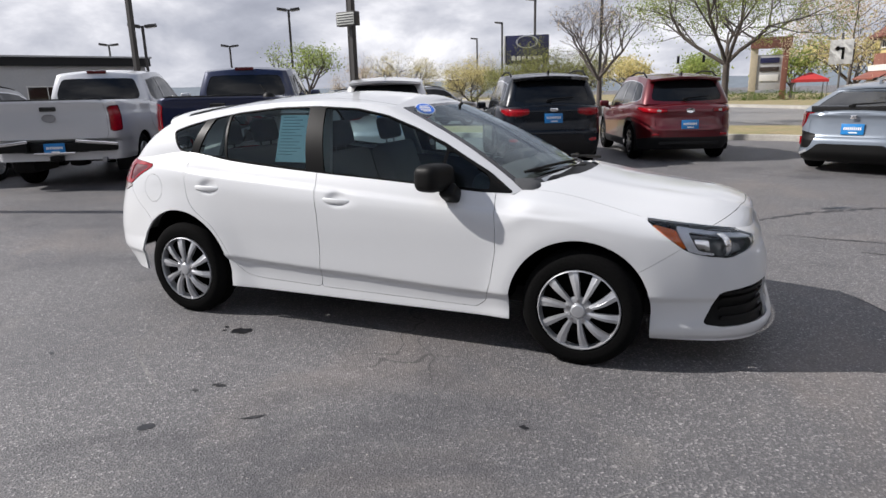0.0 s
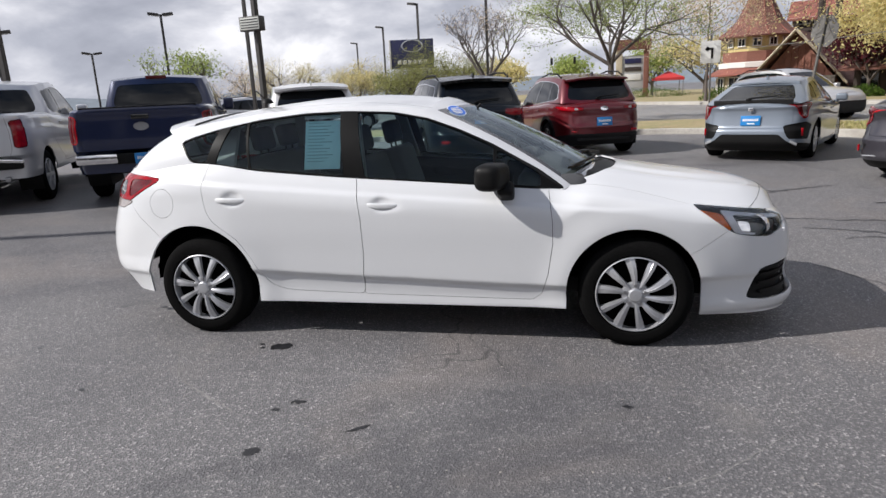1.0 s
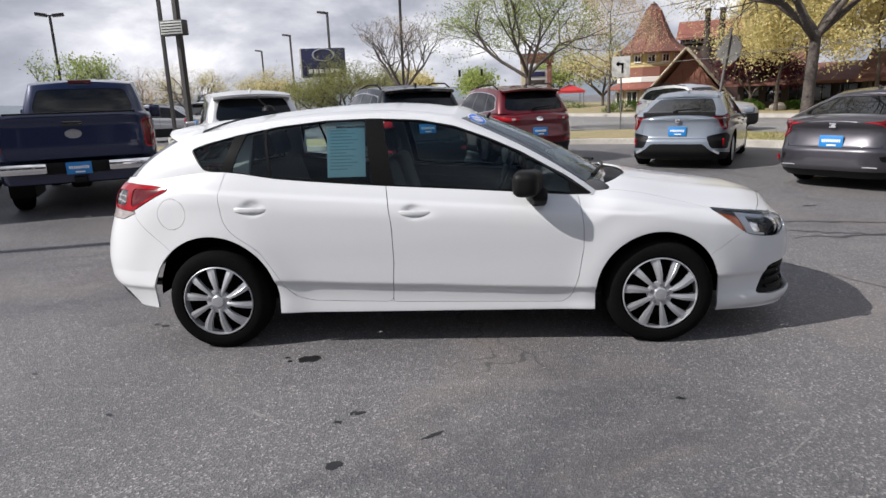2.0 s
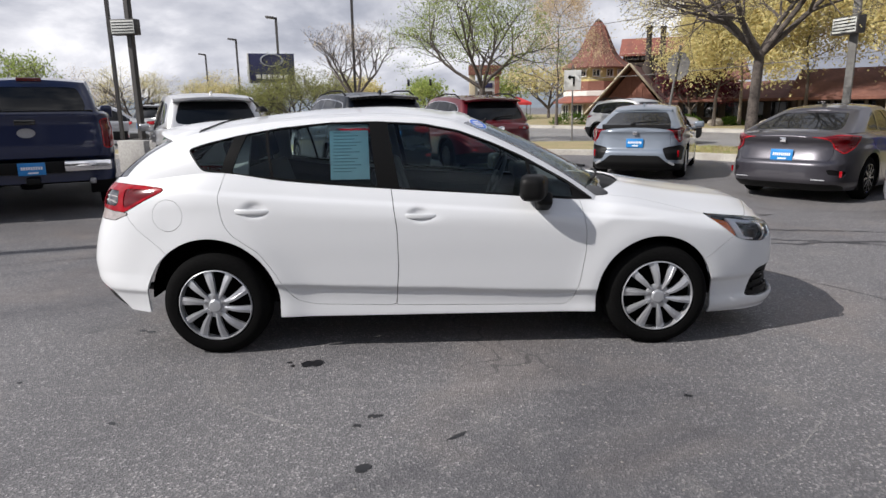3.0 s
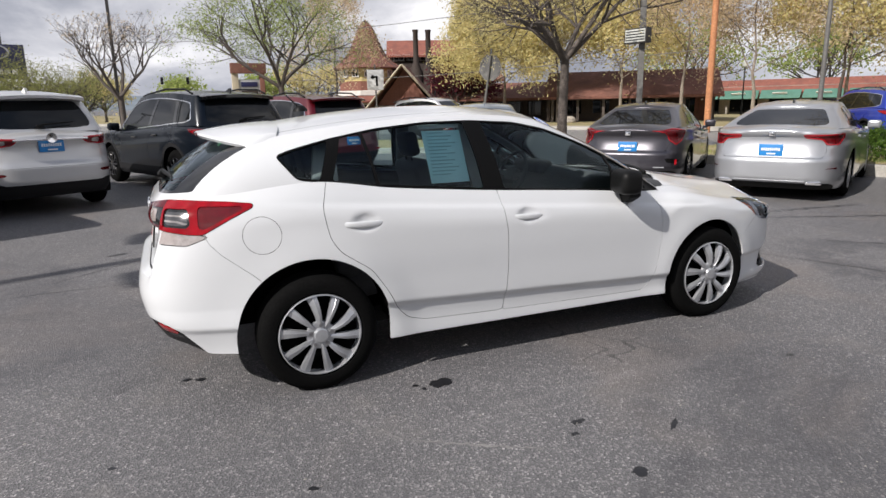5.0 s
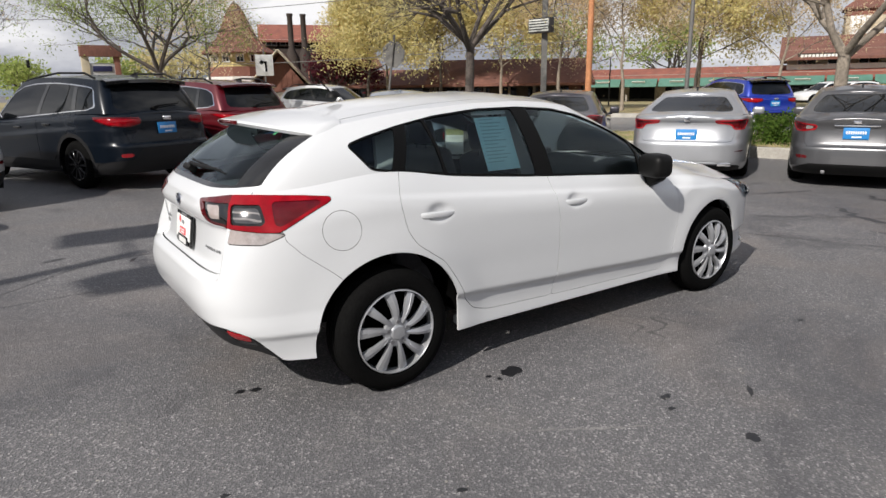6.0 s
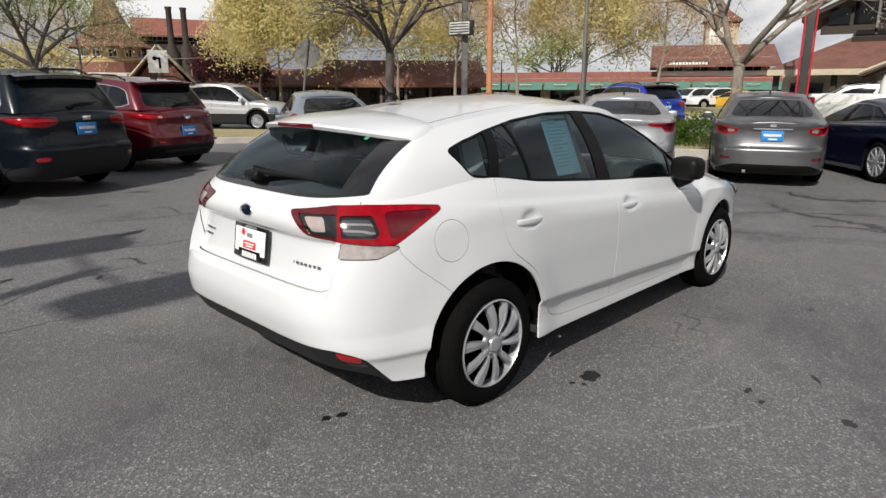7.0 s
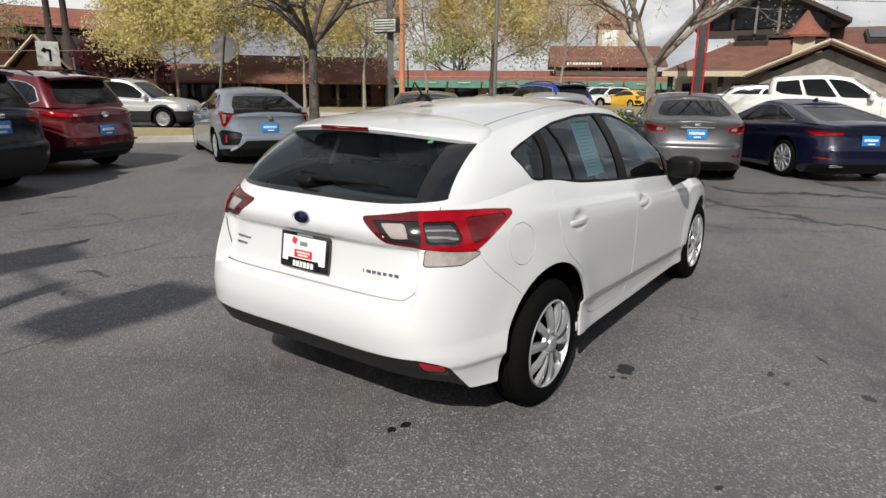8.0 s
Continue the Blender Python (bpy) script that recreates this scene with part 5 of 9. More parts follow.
        for mir in (False, True):
            if skin:
                panel(dn, sh, skin, body, car, "", mir, 0.014)
            if gap:
                panel("door_seam", sh, gap, M["seam"], car, "", mir, 0, 0.012)
    for piece in islands(faces):
        fore = np.mean([sh.p[v][0] for f in piece for v in f]) > 0
        panel("front_body" if fore else "rear_body", sh, piece, body, car, "", "centre", 0.012)
    # doors as seams on the flank
    for nm, key, fs, lab, mode, push in made:
        if not fs:
            continue
        if mode == "pair":
            for mir in (False, True):
                panel(nm, sh, fs, M[key] if isinstance(key, str) else key, car, lab, mir, 0.015, push)
        else:
            panel(nm, sh, fs, M[key] if isinstance(key, str) else key, car, lab, "centre", 0.015, push)
    # bonnet and deck
    edge = [sh.p[up * n + k] for k in range(n)]
    fx, hx = sp["foot"], sp["head"]
    for nm, keep, mat in (("hood", lambda x: x > fx[1] - 0.12, body), (sp.get("deck_name", "rear_deck"), lambda x: x < fx[0] + 0.12, sp.get("deck_paint", body))):
        rows = [q for q in edge if keep(q[0])]
        cols = 14
        pv, pf = [], []
        drop = sp.get("deck_drop", 0.0) if nm != "hood" else 0.0
        for q in rows:
            rise = sp.get("crown", 0.05) * min(1, abs(q[1]) / 0.6) ** 1.5 if drop == 0 else 0
            for c in range(2 * cols + 1):
                f = 1 - c / cols
                pv.append((q[0], q[1] * f * (0.97 if drop else 1), q[2] + rise * (1 - abs(f) ** 2.2) - drop))
        w1 = 2 * cols + 1
        pf = [(k * w1 + c, (k + 1) * w1 + c, (k + 1) * w1 + c + 1, k * w1 + c + 1) for k in range(len(rows) - 1) for c in range(2 * cols)]
        if pf:
            mesh_object(nm, pv, pf, mat, car)
    # glasshouse
    na, nb, nc, vu = 18, 70, 18, 16
    zb = lambda x: float(curve(x, bxs, bzs))
    wf, wh = W - 0.075, sp.get("roof_w", W - 0.24)
    def foot(k, seg):
        if seg == 0:
            return fx[0] - 0.06 + 0.10 * k**3, -(wf - 0.06) * k, zb(fx[0]) + sp.get("rear_foot_up", 0.0)
        if seg == 1:
            x = fx[0] + 0.04 + (fx[1] - fx[0] - 0.04) * k
            return x, -(wf - 0.06 * (1 - min(1, k / 0.2)) ** 2), zb(x) - 0.004
        return fx[1] + 0.16 * (1 - (1 - k) ** 2), -wf * (1 - k), zb(fx[1]) + 0.05 * (1 - (1 - k) ** 2)
    def head(k, seg):
        hz = sp["roof"]
        if seg == 0:
            return hx[0] - 0.05 + 0.07 * k**2.5, -wh * 0.94 * k, hz[0]
        if seg == 1:
            x = hx[0] + 0.02 + (hx[1] - hx[0] - 0.02) * k
            return x, -wh * (0.94 + 0.06 * min(1, k / 0.3)), float(curve(k, [0, 0.35, 0.7, 1], hz))
        return hx[1] + 0.12 * (1 - (1 - k) ** 2), -wh * (1 - k), hz[3] + 0.015 * (1 - (1 - k) ** 2)
    ringf = eased(np.array([foot(k / na, 0) for k in range(na)] + [foot(k / nb, 1) for k in range(nb)] + [foot(k / nc, 2) for k in range(nc + 1)]), 2)
    ringh = eased(np.array([head(k / na, 0) for k in range(na)] + [head(k / nb, 1) for k in range(nb)] + [head(k / nc, 2) for k in range(nc + 1)]), 4)
    N = len(ringf)
    par = [-1 + k / na for k in range(na)] + [k / nb for k in range(nb)] + [1 + k / nc for k in range(nc + 1)]
    pts, ext = [], []
    mid = (ringf[:, :2].max(0) + ringf[:, :2].min(0)) / 2
    for j in range(vu + 1):
        v = j / vu
        row = ringf + (ringh - ringf) * v
        bulge = 0.03 * 4 * v * (1 - v)
        for k in range(N):
            q = row[k]
            sgn = -1 if 0 <= par[k] <= 1 else 0
            pts.append((q[0] + (0.03 * 4 * v * (1 - v) * (1 if par[k] > 1 else -1 if par[k] < 0 else 0)), q[1] + bulge * sgn * 0.6 if 0 < k < N - 1 else 0.0, q[2]))
            ext.append((par[k], v))
    gf = [(j * N + k, j * N + k + 1, (j + 1) * N + k + 1, (j + 1) * N + k) for j in range(vu) for k in range(N - 1)]
    base, last, cols = len(pts), vu * N, 10
    for k in range(N):
        x, y, z = pts[last + k]
        rise = 0.05 * min(1.0, abs(y) / 0.5) ** 1.4
        for c in range(1, cols + 1):
            f = 1 - c / cols
            pts.append((x, y * f if c < cols else 0.0, z + rise * (1 - f * f)))
            ext.append((par[k], 1 + 0.01 * c))
    at = lambda k, c: last + k if c == 0 else base + k * cols + c - 1
    roof_f = [(at(k, c), at(k + 1, c), at(k + 1, c + 1), at(k, c + 1)) for k in range(N - 1) for c in range(cols)]
    gh = Sheet(pts, ext, gf + roof_f)
    gfaces = gh.faces
    mult = 2.6
    inn = lambda p, e, v: np.where(e[:, 1] < 1.0005, v, 1.0)
    k0, k1 = sp.get("side_k", (0.05, 0.985))
    wl = soften([(k0 * mult, 0.10), (0.5 * mult, 0.05), (k1 * mult, 0.04), ((k1 - 0.02) * mult, 0.86), (0.5 * mult, 0.88), ((k0 + 0.08) * mult, 0.80), (k0 * mult, sp.get("side_tip", 0.5))], 1, 0.15)
    sidewin, gfaces = gh.cut(lambda p, e: inn(p, e, np.where((e[:, 0] >= -0.02) & (e[:, 0] <= 1.02), inside_of(e[:, 0] * mult, e[:, 1], wl), 1.0)), gfaces)
    frame_s = sidewin
    panes = []
    cuts = [k0 - 0.1, *sp.get("pillars", (0.27, 0.58)), 1.1]
    for a, b in zip(cuts, cuts[1:]):
        pane, frame_s = gh.cut(lambda p, e: np.maximum(np.maximum(a + 0.018 - e[:, 0], e[:, 0] - b + 0.018), inside_of(e[:, 0] * mult, e[:, 1], wl) + 0.025), frame_s)
        panes.append(pane)
    rv0, rv1 = sp.get("rear_v", (0.08, 0.90))
    rwin, gfaces = gh.cut(lambda p, e: inn(p, e, inside_of(e[:, 0], e[:, 1], soften([(-1.5, rv0), (-0.22, rv0 + 0.03), (-0.13, rv0 + 0.2), (-0.16, rv1 - 0.1), (-0.22, rv1), (-1.5, rv1)], 1, 0.2))), gfaces)
    fwin, gfaces = gh.cut(lambda p, e: inn(p, e, inside_of(e[:, 0], e[:, 1], [(1.07, 0.05), (2.5, 0.05), (2.5, 0.93), (1.10, 0.93)])), gfaces)
    panel("cabin_shell", gh, gfaces, body, car, "roof and pillars", "centre", 0.01)
    panel("rear_window", gh, rwin, M["car_glass"], car, "dark rear window", "centre", 0, 0.006)
    panel("windscreen", gh, fwin, M["car_glass"], car, "", "centre", 0, 0.006)
    for mir in (False, True):
        if sp.get("frame_key") == "chrome":
            inner_f, trim_f = gh.cut(lambda p, e: inside_of(e[:, 0] * mult, e[:, 1], wl) + 0.022, frame_s)
            panel("window_trim", gh, trim_f, M["chrome"], car, "thin chrome window trim", mir, 0.008, 0)
            panel("window_frame", gh, inner_f, M["gloss_black"], car, "", mir, 0.008, 0.002)
        else:
            panel("window_frame", gh, frame_s, body if sp.get("frame_key") == "paint" else M[sp.get("frame_key", "gloss_black")], car, "", mir, 0.008, 0)
        for pane in panes:
            if pane:
                panel("side_window", gh, pane, M["car_glass"], car, "", mir, 0, 0.006)
    # fittings
    zb_m = zb(fx[1] - 0.25)
    for s in (-1, 1):
        bm = bmesh.new()
        box(bm, (0.13, 0.20, 0.14 * sp.get("mirror", 1.0)), pose(fx[1] - 0.18, s * (W + 0.07), zb_m + 0.09), 0.045, 3)
        box(bm, (0.06, 0.10, 0.05), pose(fx[1] - 0.17, s * (W - 0.02), zb_m + 0.02), 0.015)
        part("side_mirror", bm, sp.get("mirror_paint", body), car, "", 60)
        for q in sp.get("handles", (0.12, -0.75)):
            bm = bmesh.new()
            box(bm, (0.20, 0.03, 0.03), pose(q, s * (W + 0.005), zb(q) - 0.12), 0.010)
            part("door_handle", bm, M[sp["handle_key"]] if "handle_key" in sp else body, car)
        for hub in (wb / 2, -wb / 2):
            bm = bmesh.new()
            rows = [[bm.verts.new((hub + (ar + 0.015) * math.cos(t), s * y, R + (ar + 0.015) * math.sin(t))) for t in np.linspace(-0.4, math.pi + 0.4, 26)] for y in (W - 0.03, W - 0.36)]
            for k in range(25):
                bm.faces.new((rows[0][k], rows[0][k + 1], rows[1][k + 1], rows[1][k]))
            bm.faces.new(rows[1])
            part("wheel_arch_liner", bm, M["black"], car)
        if sp.get("rails"):
            bm = bmesh.new()
            za = sp["roof"]
            pr = [(hx[0] + 0.12, za[0] + 0.03), (hx[0] + 0.35, za[1] + 0.055), ((hx[0] + hx[1]) / 2, za[2] + 0.065), (hx[1] - 0.30, za[3] + 0.06), (hx[1] - 0.12, za[3] + 0.03)]
            for (xa, z0), (xb, z1) in zip(pr, pr[1:]):
                tube(bm, (xa, s * (wh - 0.03), z0), (xb, s * (wh - 0.03), z1), 0.016, sides=8)
            part("roof_rail", bm, M[sp["rails"]], car)
    bm = bmesh.new()
    box(bm, (L1 - L0 - 0.5, sp["w"] - 0.5, 0.16), pose((L0 + L1) / 2, 0, sp["clear"] + 0.12), 0.03)
    part("underside", bm, M["black"], car, "dark underside")
    if sp.get("spoiler"):
        reach, thick = sp["spoiler"]
        bm = bmesh.new()
        rows = []
        for y in np.linspace(-wh * 0.95, wh * 0.95, 17):
            k = abs(y) / wh
            z = sp["roof"][0] + 0.045 * (1 - k * k)
            xb = hx[0] - 0.05 - reach * (1 - 0.5 * k**3)
            rows.append([bm.verts.new(q) for q in ((hx[0] + 0.06, y, z + 0.008), (hx[0] - 0.05, y, z + 0.008), (xb, y, z - 0.025), (xb, y, z - 0.025 - thick), (hx[0] - 0.02, y, z - 0.03 - thick))])
        for a, b in zip(rows, rows[1:]):
            for i in range(4):
                bm.faces.new((a[i], b[i], b[i + 1], a[i + 1]))
        part("roof_spoiler", bm, M[sp["spoiler_key"]] if "spoiler_key" in sp else body, car, "", 35)
    if sp.get("fin"):
        bm = bmesh.new()
        prism(bm, [(0, 0), (0.20, 0), (0.03, 0.07), (0, 0.07)], 0.03, pose(hx[0] + 0.10, -0.015, sp["roof"][0] + 0.055))
        part("roof_fin", bm, sp.get("fin_paint", M["gloss_black"]), car)
    if sp.get("wiper"):
        bm = bmesh.new()
        x, z = fx[0] - 0.06, zb(fx[0]) + 0.10
        tube(bm, (x - 0.02, 0.05, z), (x + 0.03, -0.38, z + 0.03), 0.014, 0.008, 6)
        box(bm, (0.05, 0.09, 0.04), pose(x, 0.05, z - 0.02), 0.01)
        part("rear_wiper", bm, M["black"], car)
    # blue dealer plate with white bars
    pz = sp["plate"][1]
    px_ = sp.get("plate_x", L0 + float(curve(pz, rz, ri)) - 0.022)
    pl = new("dealer_plate")
    pl.parent = car
    pl["label"] = "blue dealer plate with white bars"
    pl.matrix_local = pose(px_, 0, pz, 0, sp.get("plate_tilt", 4), 0)
    bm = bmesh.new()
    box(bm, (0.010, 0.315, 0.165), None, 0.003)
    part("plate_face", bm, M["plate_blue"], pl)
    for k in range(9):
        bm = bmesh.new()
        box(bm, (0.004, 0.019, 0.040), pose(-0.0065, 0.112 - 0.028 * k, 0.010))
        part("plate_bar", bm, M["sign_white"], pl)
    bm = bmesh.new()
    box(bm, (0.004, 0.12, 0.020), pose(-0.0065, -0.01, -0.052))
    part("plate_bar", bm, M["sign_white"], pl)
    for nm, key, size, mm, bev, lab in sp.get("extras", ()):
        bm = bmesh.new()
        box(bm, size, mm, bev, 2)
        part(nm, bm, M[key] if isinstance(key, str) else key, car, lab)
    for nm, key, r0, r1, mm, lab in sp.get("rounds", ()):
        bm = bmesh.new()
        lathe(bm, [(0.001, 0.0), (1.0, 0.002), (1.05, 0.010), (1.0, 0.016)], 28, mm @ Matrix.Diagonal((r0, r1, 1, 1)))
        part(nm, bm, M[key], car, lab)
    add_wheels(car, wb, sp["w"] - 0.26, R, sp["rim"], sp.get("spokes", 5), sp.get("wheel", "alloy"))
    return car


def parked(plate_at, heading, sp):
    """The pose that brings the car's plate over a place on the ground."""
    c, s = math.cos(radians(heading)), math.sin(radians(heading))
    x, y = plate_at[0] - c * sp["plate"][0], plate_at[1] - s * sp["plate"][0]
    return pose(x, y, ground_z(x, y) - 0.004, 0, 0, heading)


LANE = "cars parked round the lot"
# --- mid-size dark SUV
dark = dict(paint=material("charcoal_blue_paint", (0.004, 0.0065, 0.011), 0.28, 0.1, 0.05, 700, 0, 0.3, spec=0.2), w=1.89, h=1.69, wb=2.78, fo=0.95, ro=1.05, r=0.365, rim=0.235, spokes=10, wheel="dark_alloy", clear=0.24, clad=0.42,
    belt=[(-2.45, 1.10), (-1.9, 1.13), (-0.5, 1.07), (0.9, 1.00), (1.3, 1.02), (2.0, 0.95), (2.34, 0.85)],
    rear=[(0.2, 0.22), (0.35, 0.08), (0.50, 0.01), (0.66, 0.0), (0.70, 0.06), (0.9, 0.09), (1.02, 0.08), (1.12, 0.14), (1.3, 0.2)],
    foot=(-2.15, 1.02), head=(-1.88, 0.25), roof=[1.60, 1.655, 1.665, 1.60], nr=6.5, side_tip=0.75, side_k=(0.055, 0.985), pillars=(0.23, 0.56), frame_key="chrome", rails="black", spoiler=(0.16, 0.05), spoiler_key="gloss_black", fin=True, wiper=True,
    plate=(-2.365, 0.90), lid=(0.62, 0.70), handle_key="gloss_black",
    cuts=[("tail_light", "dark_red", [(0.42, 1.06), (0.42, 0.97), (0.60, 0.93), (0.86, 0.95), (1.12, 1.02), (1.20, 1.075), (0.9, 1.075)], "dark red tail light", "pair", -0.008),
          ("bumper_reflector", "red_lens", [(0.62, 0.555), (0.62, 0.50), (0.80, 0.50), (0.80, 0.555)], "red bumper reflector", "pair", -0.004),
          ("lower_bumper", "cladding", [(-0.2, 0.62), (0.5, 0.62), (0.62, 0.46), (0.95, 0.44), (1.2, 0.40), (1.2, 0.1), (-0.2, 0.1)], "dark grey lower bumper", "centre", 0.004)],
    extras=[("chrome_badge", "chrome", (0.05, 0.14, 0.06), pose(-2.375, 0, 1.045), 0.015, "chrome oval badge")])
# --- compact red SUV
red = dict(white_lens=(0.56, 0.05), paint=paint("deep_red_paint", (0.098, 0.0035, 0.008), 0.3), w=1.85, h=1.645, wb=2.67, fo=0.88, ro=0.93, r=0.352, rim=0.225, spokes=10, wheel="dark_alloy", clear=0.23, clad=0.38,
    belt=[(-2.27, 1.02), (-1.8, 1.09), (-0.5, 1.03), (0.9, 0.97), (1.3, 0.99), (1.9, 0.93), (2.2, 0.84)],
    rear=[(0.2, 0.2), (0.35, 0.07), (0.46, 0.0), (0.60, 0.0), (0.68, 0.03), (0.86, 0.06), (0.95, 0.06), (1.05, 0.12), (1.2, 0.2)],
    foot=(-1.98, 1.0), head=(-1.66, 0.22), roof=[1.545, 1.605, 1.62, 1.55], nr=5.2, side_tip=0.65, pillars=(0.24, 0.57), frame_key="chrome", rails="black", spoiler=(0.20, 0.035), fin=True, wiper=True,
    plate=(-2.245, 0.70), lid=(0.58, 0.58),
    cuts=[("tail_light", "dark_red", [(0.40, 0.985), (0.40, 0.925), (0.62, 0.905), (0.90, 0.93), (1.18, 1.01), (1.20, 1.04), (0.9, 1.03)], "dark red tail light", "pair", -0.010),
          ("lower_bumper", "cladding", [(-0.2, 0.47), (0.7, 0.47), (0.95, 0.44), (1.2, 0.40), (1.2, 0.1), (-0.2, 0.1)], "black lower bumper", "centre", 0.003)],
    extras=[("bumper_reflector", "red_lens", (0.02, 0.13, 0.04), pose(-2.235, -0.62, 0.52, 0, 0, 14), 0.008, ""), ("bumper_reflector", "red_lens", (0.02, 0.13, 0.04), pose(-2.235, 0.62, 0.52, 0, 0, -14), 0.008, ""), ("skid_strip", "cladding", (0.02, 1.1, 0.05), pose(-2.215, 0, 0.36), 0.01, "")],
    rounds=[("chrome_badge", "chrome", 0.045, 0.075, pose(-2.220, 0, 0.955, 0, -86), "chrome oval badge")])
# --- silver SUV with winged lamps
silver_suv = dict(white_lens=(0.60, 0.07), paint=paint("silver_paint", (0.56, 0.56, 0.56), 0.45), w=1.84, h=1.69, wb=2.75, fo=0.93, ro=0.98, r=0.362, rim=0.235, spokes=10, clear=0.25, clad=0.44,
    belt=[(-2.36, 1.06), (-1.9, 1.13), (-0.5, 1.07), (0.9, 0.99), (1.3, 1.01), (1.95, 0.95), (2.3, 0.86)],
    rear=[(0.2, 0.2), (0.36, 0.06), (0.50, 0.0), (0.66, 0.0), (0.74, 0.05), (0.95, 0.08), (1.04, 0.05), (1.10, 0.12), (1.3, 0.2)],
    foot=(-2.06, 1.0), head=(-1.72, 0.22), roof=[1.595, 1.65, 1.66, 1.59], nr=5.2, side_tip=0.7, pillars=(0.24, 0.57), frame_key="chrome", spoiler=(0.20, 0.04), fin=True, fin_paint=M["sign_white"], wiper=True,
    plate=(-2.315, 0.94), lid=(0.62, 0.66),
    cuts=[("tail_light", "red_lens", [(0.38, 1.035), (0.46, 0.955), (0.72, 0.93), (0.98, 0.98), (1.14, 1.075), (0.95, 1.065)], "red tail light wrapping round the corner", "pair", -0.012),
          ("bumper_reflector", "dark_red", [(0.58, 0.60), (0.60, 0.555), (0.90, 0.555), (0.92, 0.60)], "dark red reflector in a chrome frame", "pair", 0.004),
          ("lower_bumper", "cladding", [(-0.2, 0.42), (0.55, 0.42), (0.7, 0.47), (1.2, 0.44), (1.2, 0.1), (-0.2, 0.1)], "dark grey lower bumper", "centre", 0.003)],
    extras=[("chrome_strip", "chrome", (0.02, 0.92, 0.030), pose(-2.335, 0, 1.025), 0.008, "chrome strip between the lamps")],
    rounds=[("chrome_badge", "chrome", 0.065, 0.065, pose(-2.345, 0, 1.045, 0, -86), "round chrome badge")])
# --- blue-grey five-door
fivedoor = dict(paint=paint("blue_grey_paint", (0.20, 0.232, 0.275), 0.3), w=1.80, h=1.43, wb=2.70, fo=0.90, ro=0.92, r=0.325, rim=0.215, spokes=10, clear=0.17,
    belt=[(-2.30, 0.93), (-1.9, 1.00), (-0.6, 0.97), (0.8, 0.88), (1.2, 0.88), (1.9, 0.77), (2.25, 0.68)],
    rear=[(0.15, 0.2), (0.25, 0.05), (0.34, 0.0), (0.52, 0.01), (0.60, 0.06), (0.85, 0.09), (0.92, 0.06), (1.0, 0.12), (1.2, 0.2)],
    foot=(-2.12, 0.98), head=(-1.25, 0.05), roof=[1.305, 1.365, 1.38, 1.325], roof_w=0.59, nr=6.0, side_tip=0.35, side_k=(0.13, 0.985), pillars=(0.32, 0.60), spoiler=(0.06, 0.02), fin=True, fin_paint=None, wiper=True,
    plate=(-2.19, 0.70), lid=(0.60, 0.57),
    cuts=[("tail_core", "pale_lens", [(0.78, 0.93), (0.82, 0.79), (0.88, 0.76), (0.90, 0.88), (0.95, 0.94)], "pale lens inside the lamp", "pair", 0.0),
          ("tail_light", "tail_red", [(0.58, 0.975), (0.68, 0.93), (0.74, 0.79), (0.82, 0.705), (0.92, 0.74), (0.96, 0.86), (1.12, 0.965), (0.80, 0.985)], "red C-shaped tail light", "pair", -0.010),
          ("corner_vent", "black", [(0.50, 0.61), (0.60, 0.395), (1.06, 0.375), (1.12, 0.60), (0.90, 0.665), (0.70, 0.65)], "black corner vent", "pair", 0.012),
          ("lower_bumper", "black", [(-0.2, 0.47), (0.46, 0.47), (0.54, 0.40), (0.62, 0.335), (0.95, 0.315), (1.25, 0.27), (1.25, 0.1), (-0.2, 0.1)], "black lower bumper", "centre", 0.006)],
    extras=[("glass_bar", "gloss_black", (0.06, 1.26, 0.105), pose(-2.140, 0, 1.000, 0, -24), 0.02, "gloss black bar spoiler"), ("chrome_badge", "chrome", (0.015, 0.085, 0.06), pose(-2.225, 0, 0.885), 0.008, "chrome badge"),
            ("vent_reflector", "red_lens", (0.02, 0.035, 0.13), pose(-2.06, -0.775, 0.50, 0, 0, 30), 0.008, ""), ("vent_reflector", "red_lens", (0.02, 0.035, 0.13), pose(-2.06, 0.775, 0.50, 0, 0, -30), 0.008, ""),
            ("silver_lip", "alloy", (0.03, 0.34, 0.040), pose(-2.215, -0.58, 0.375, 26, 0, 9), 0.008, ""), ("silver_lip", "alloy", (0.03, 0.34, 0.040), pose(-2.215, 0.58, 0.375, -26, 0, -9), 0.008, "")])
fivedoor["fin_paint"] = fivedoor["paint"]
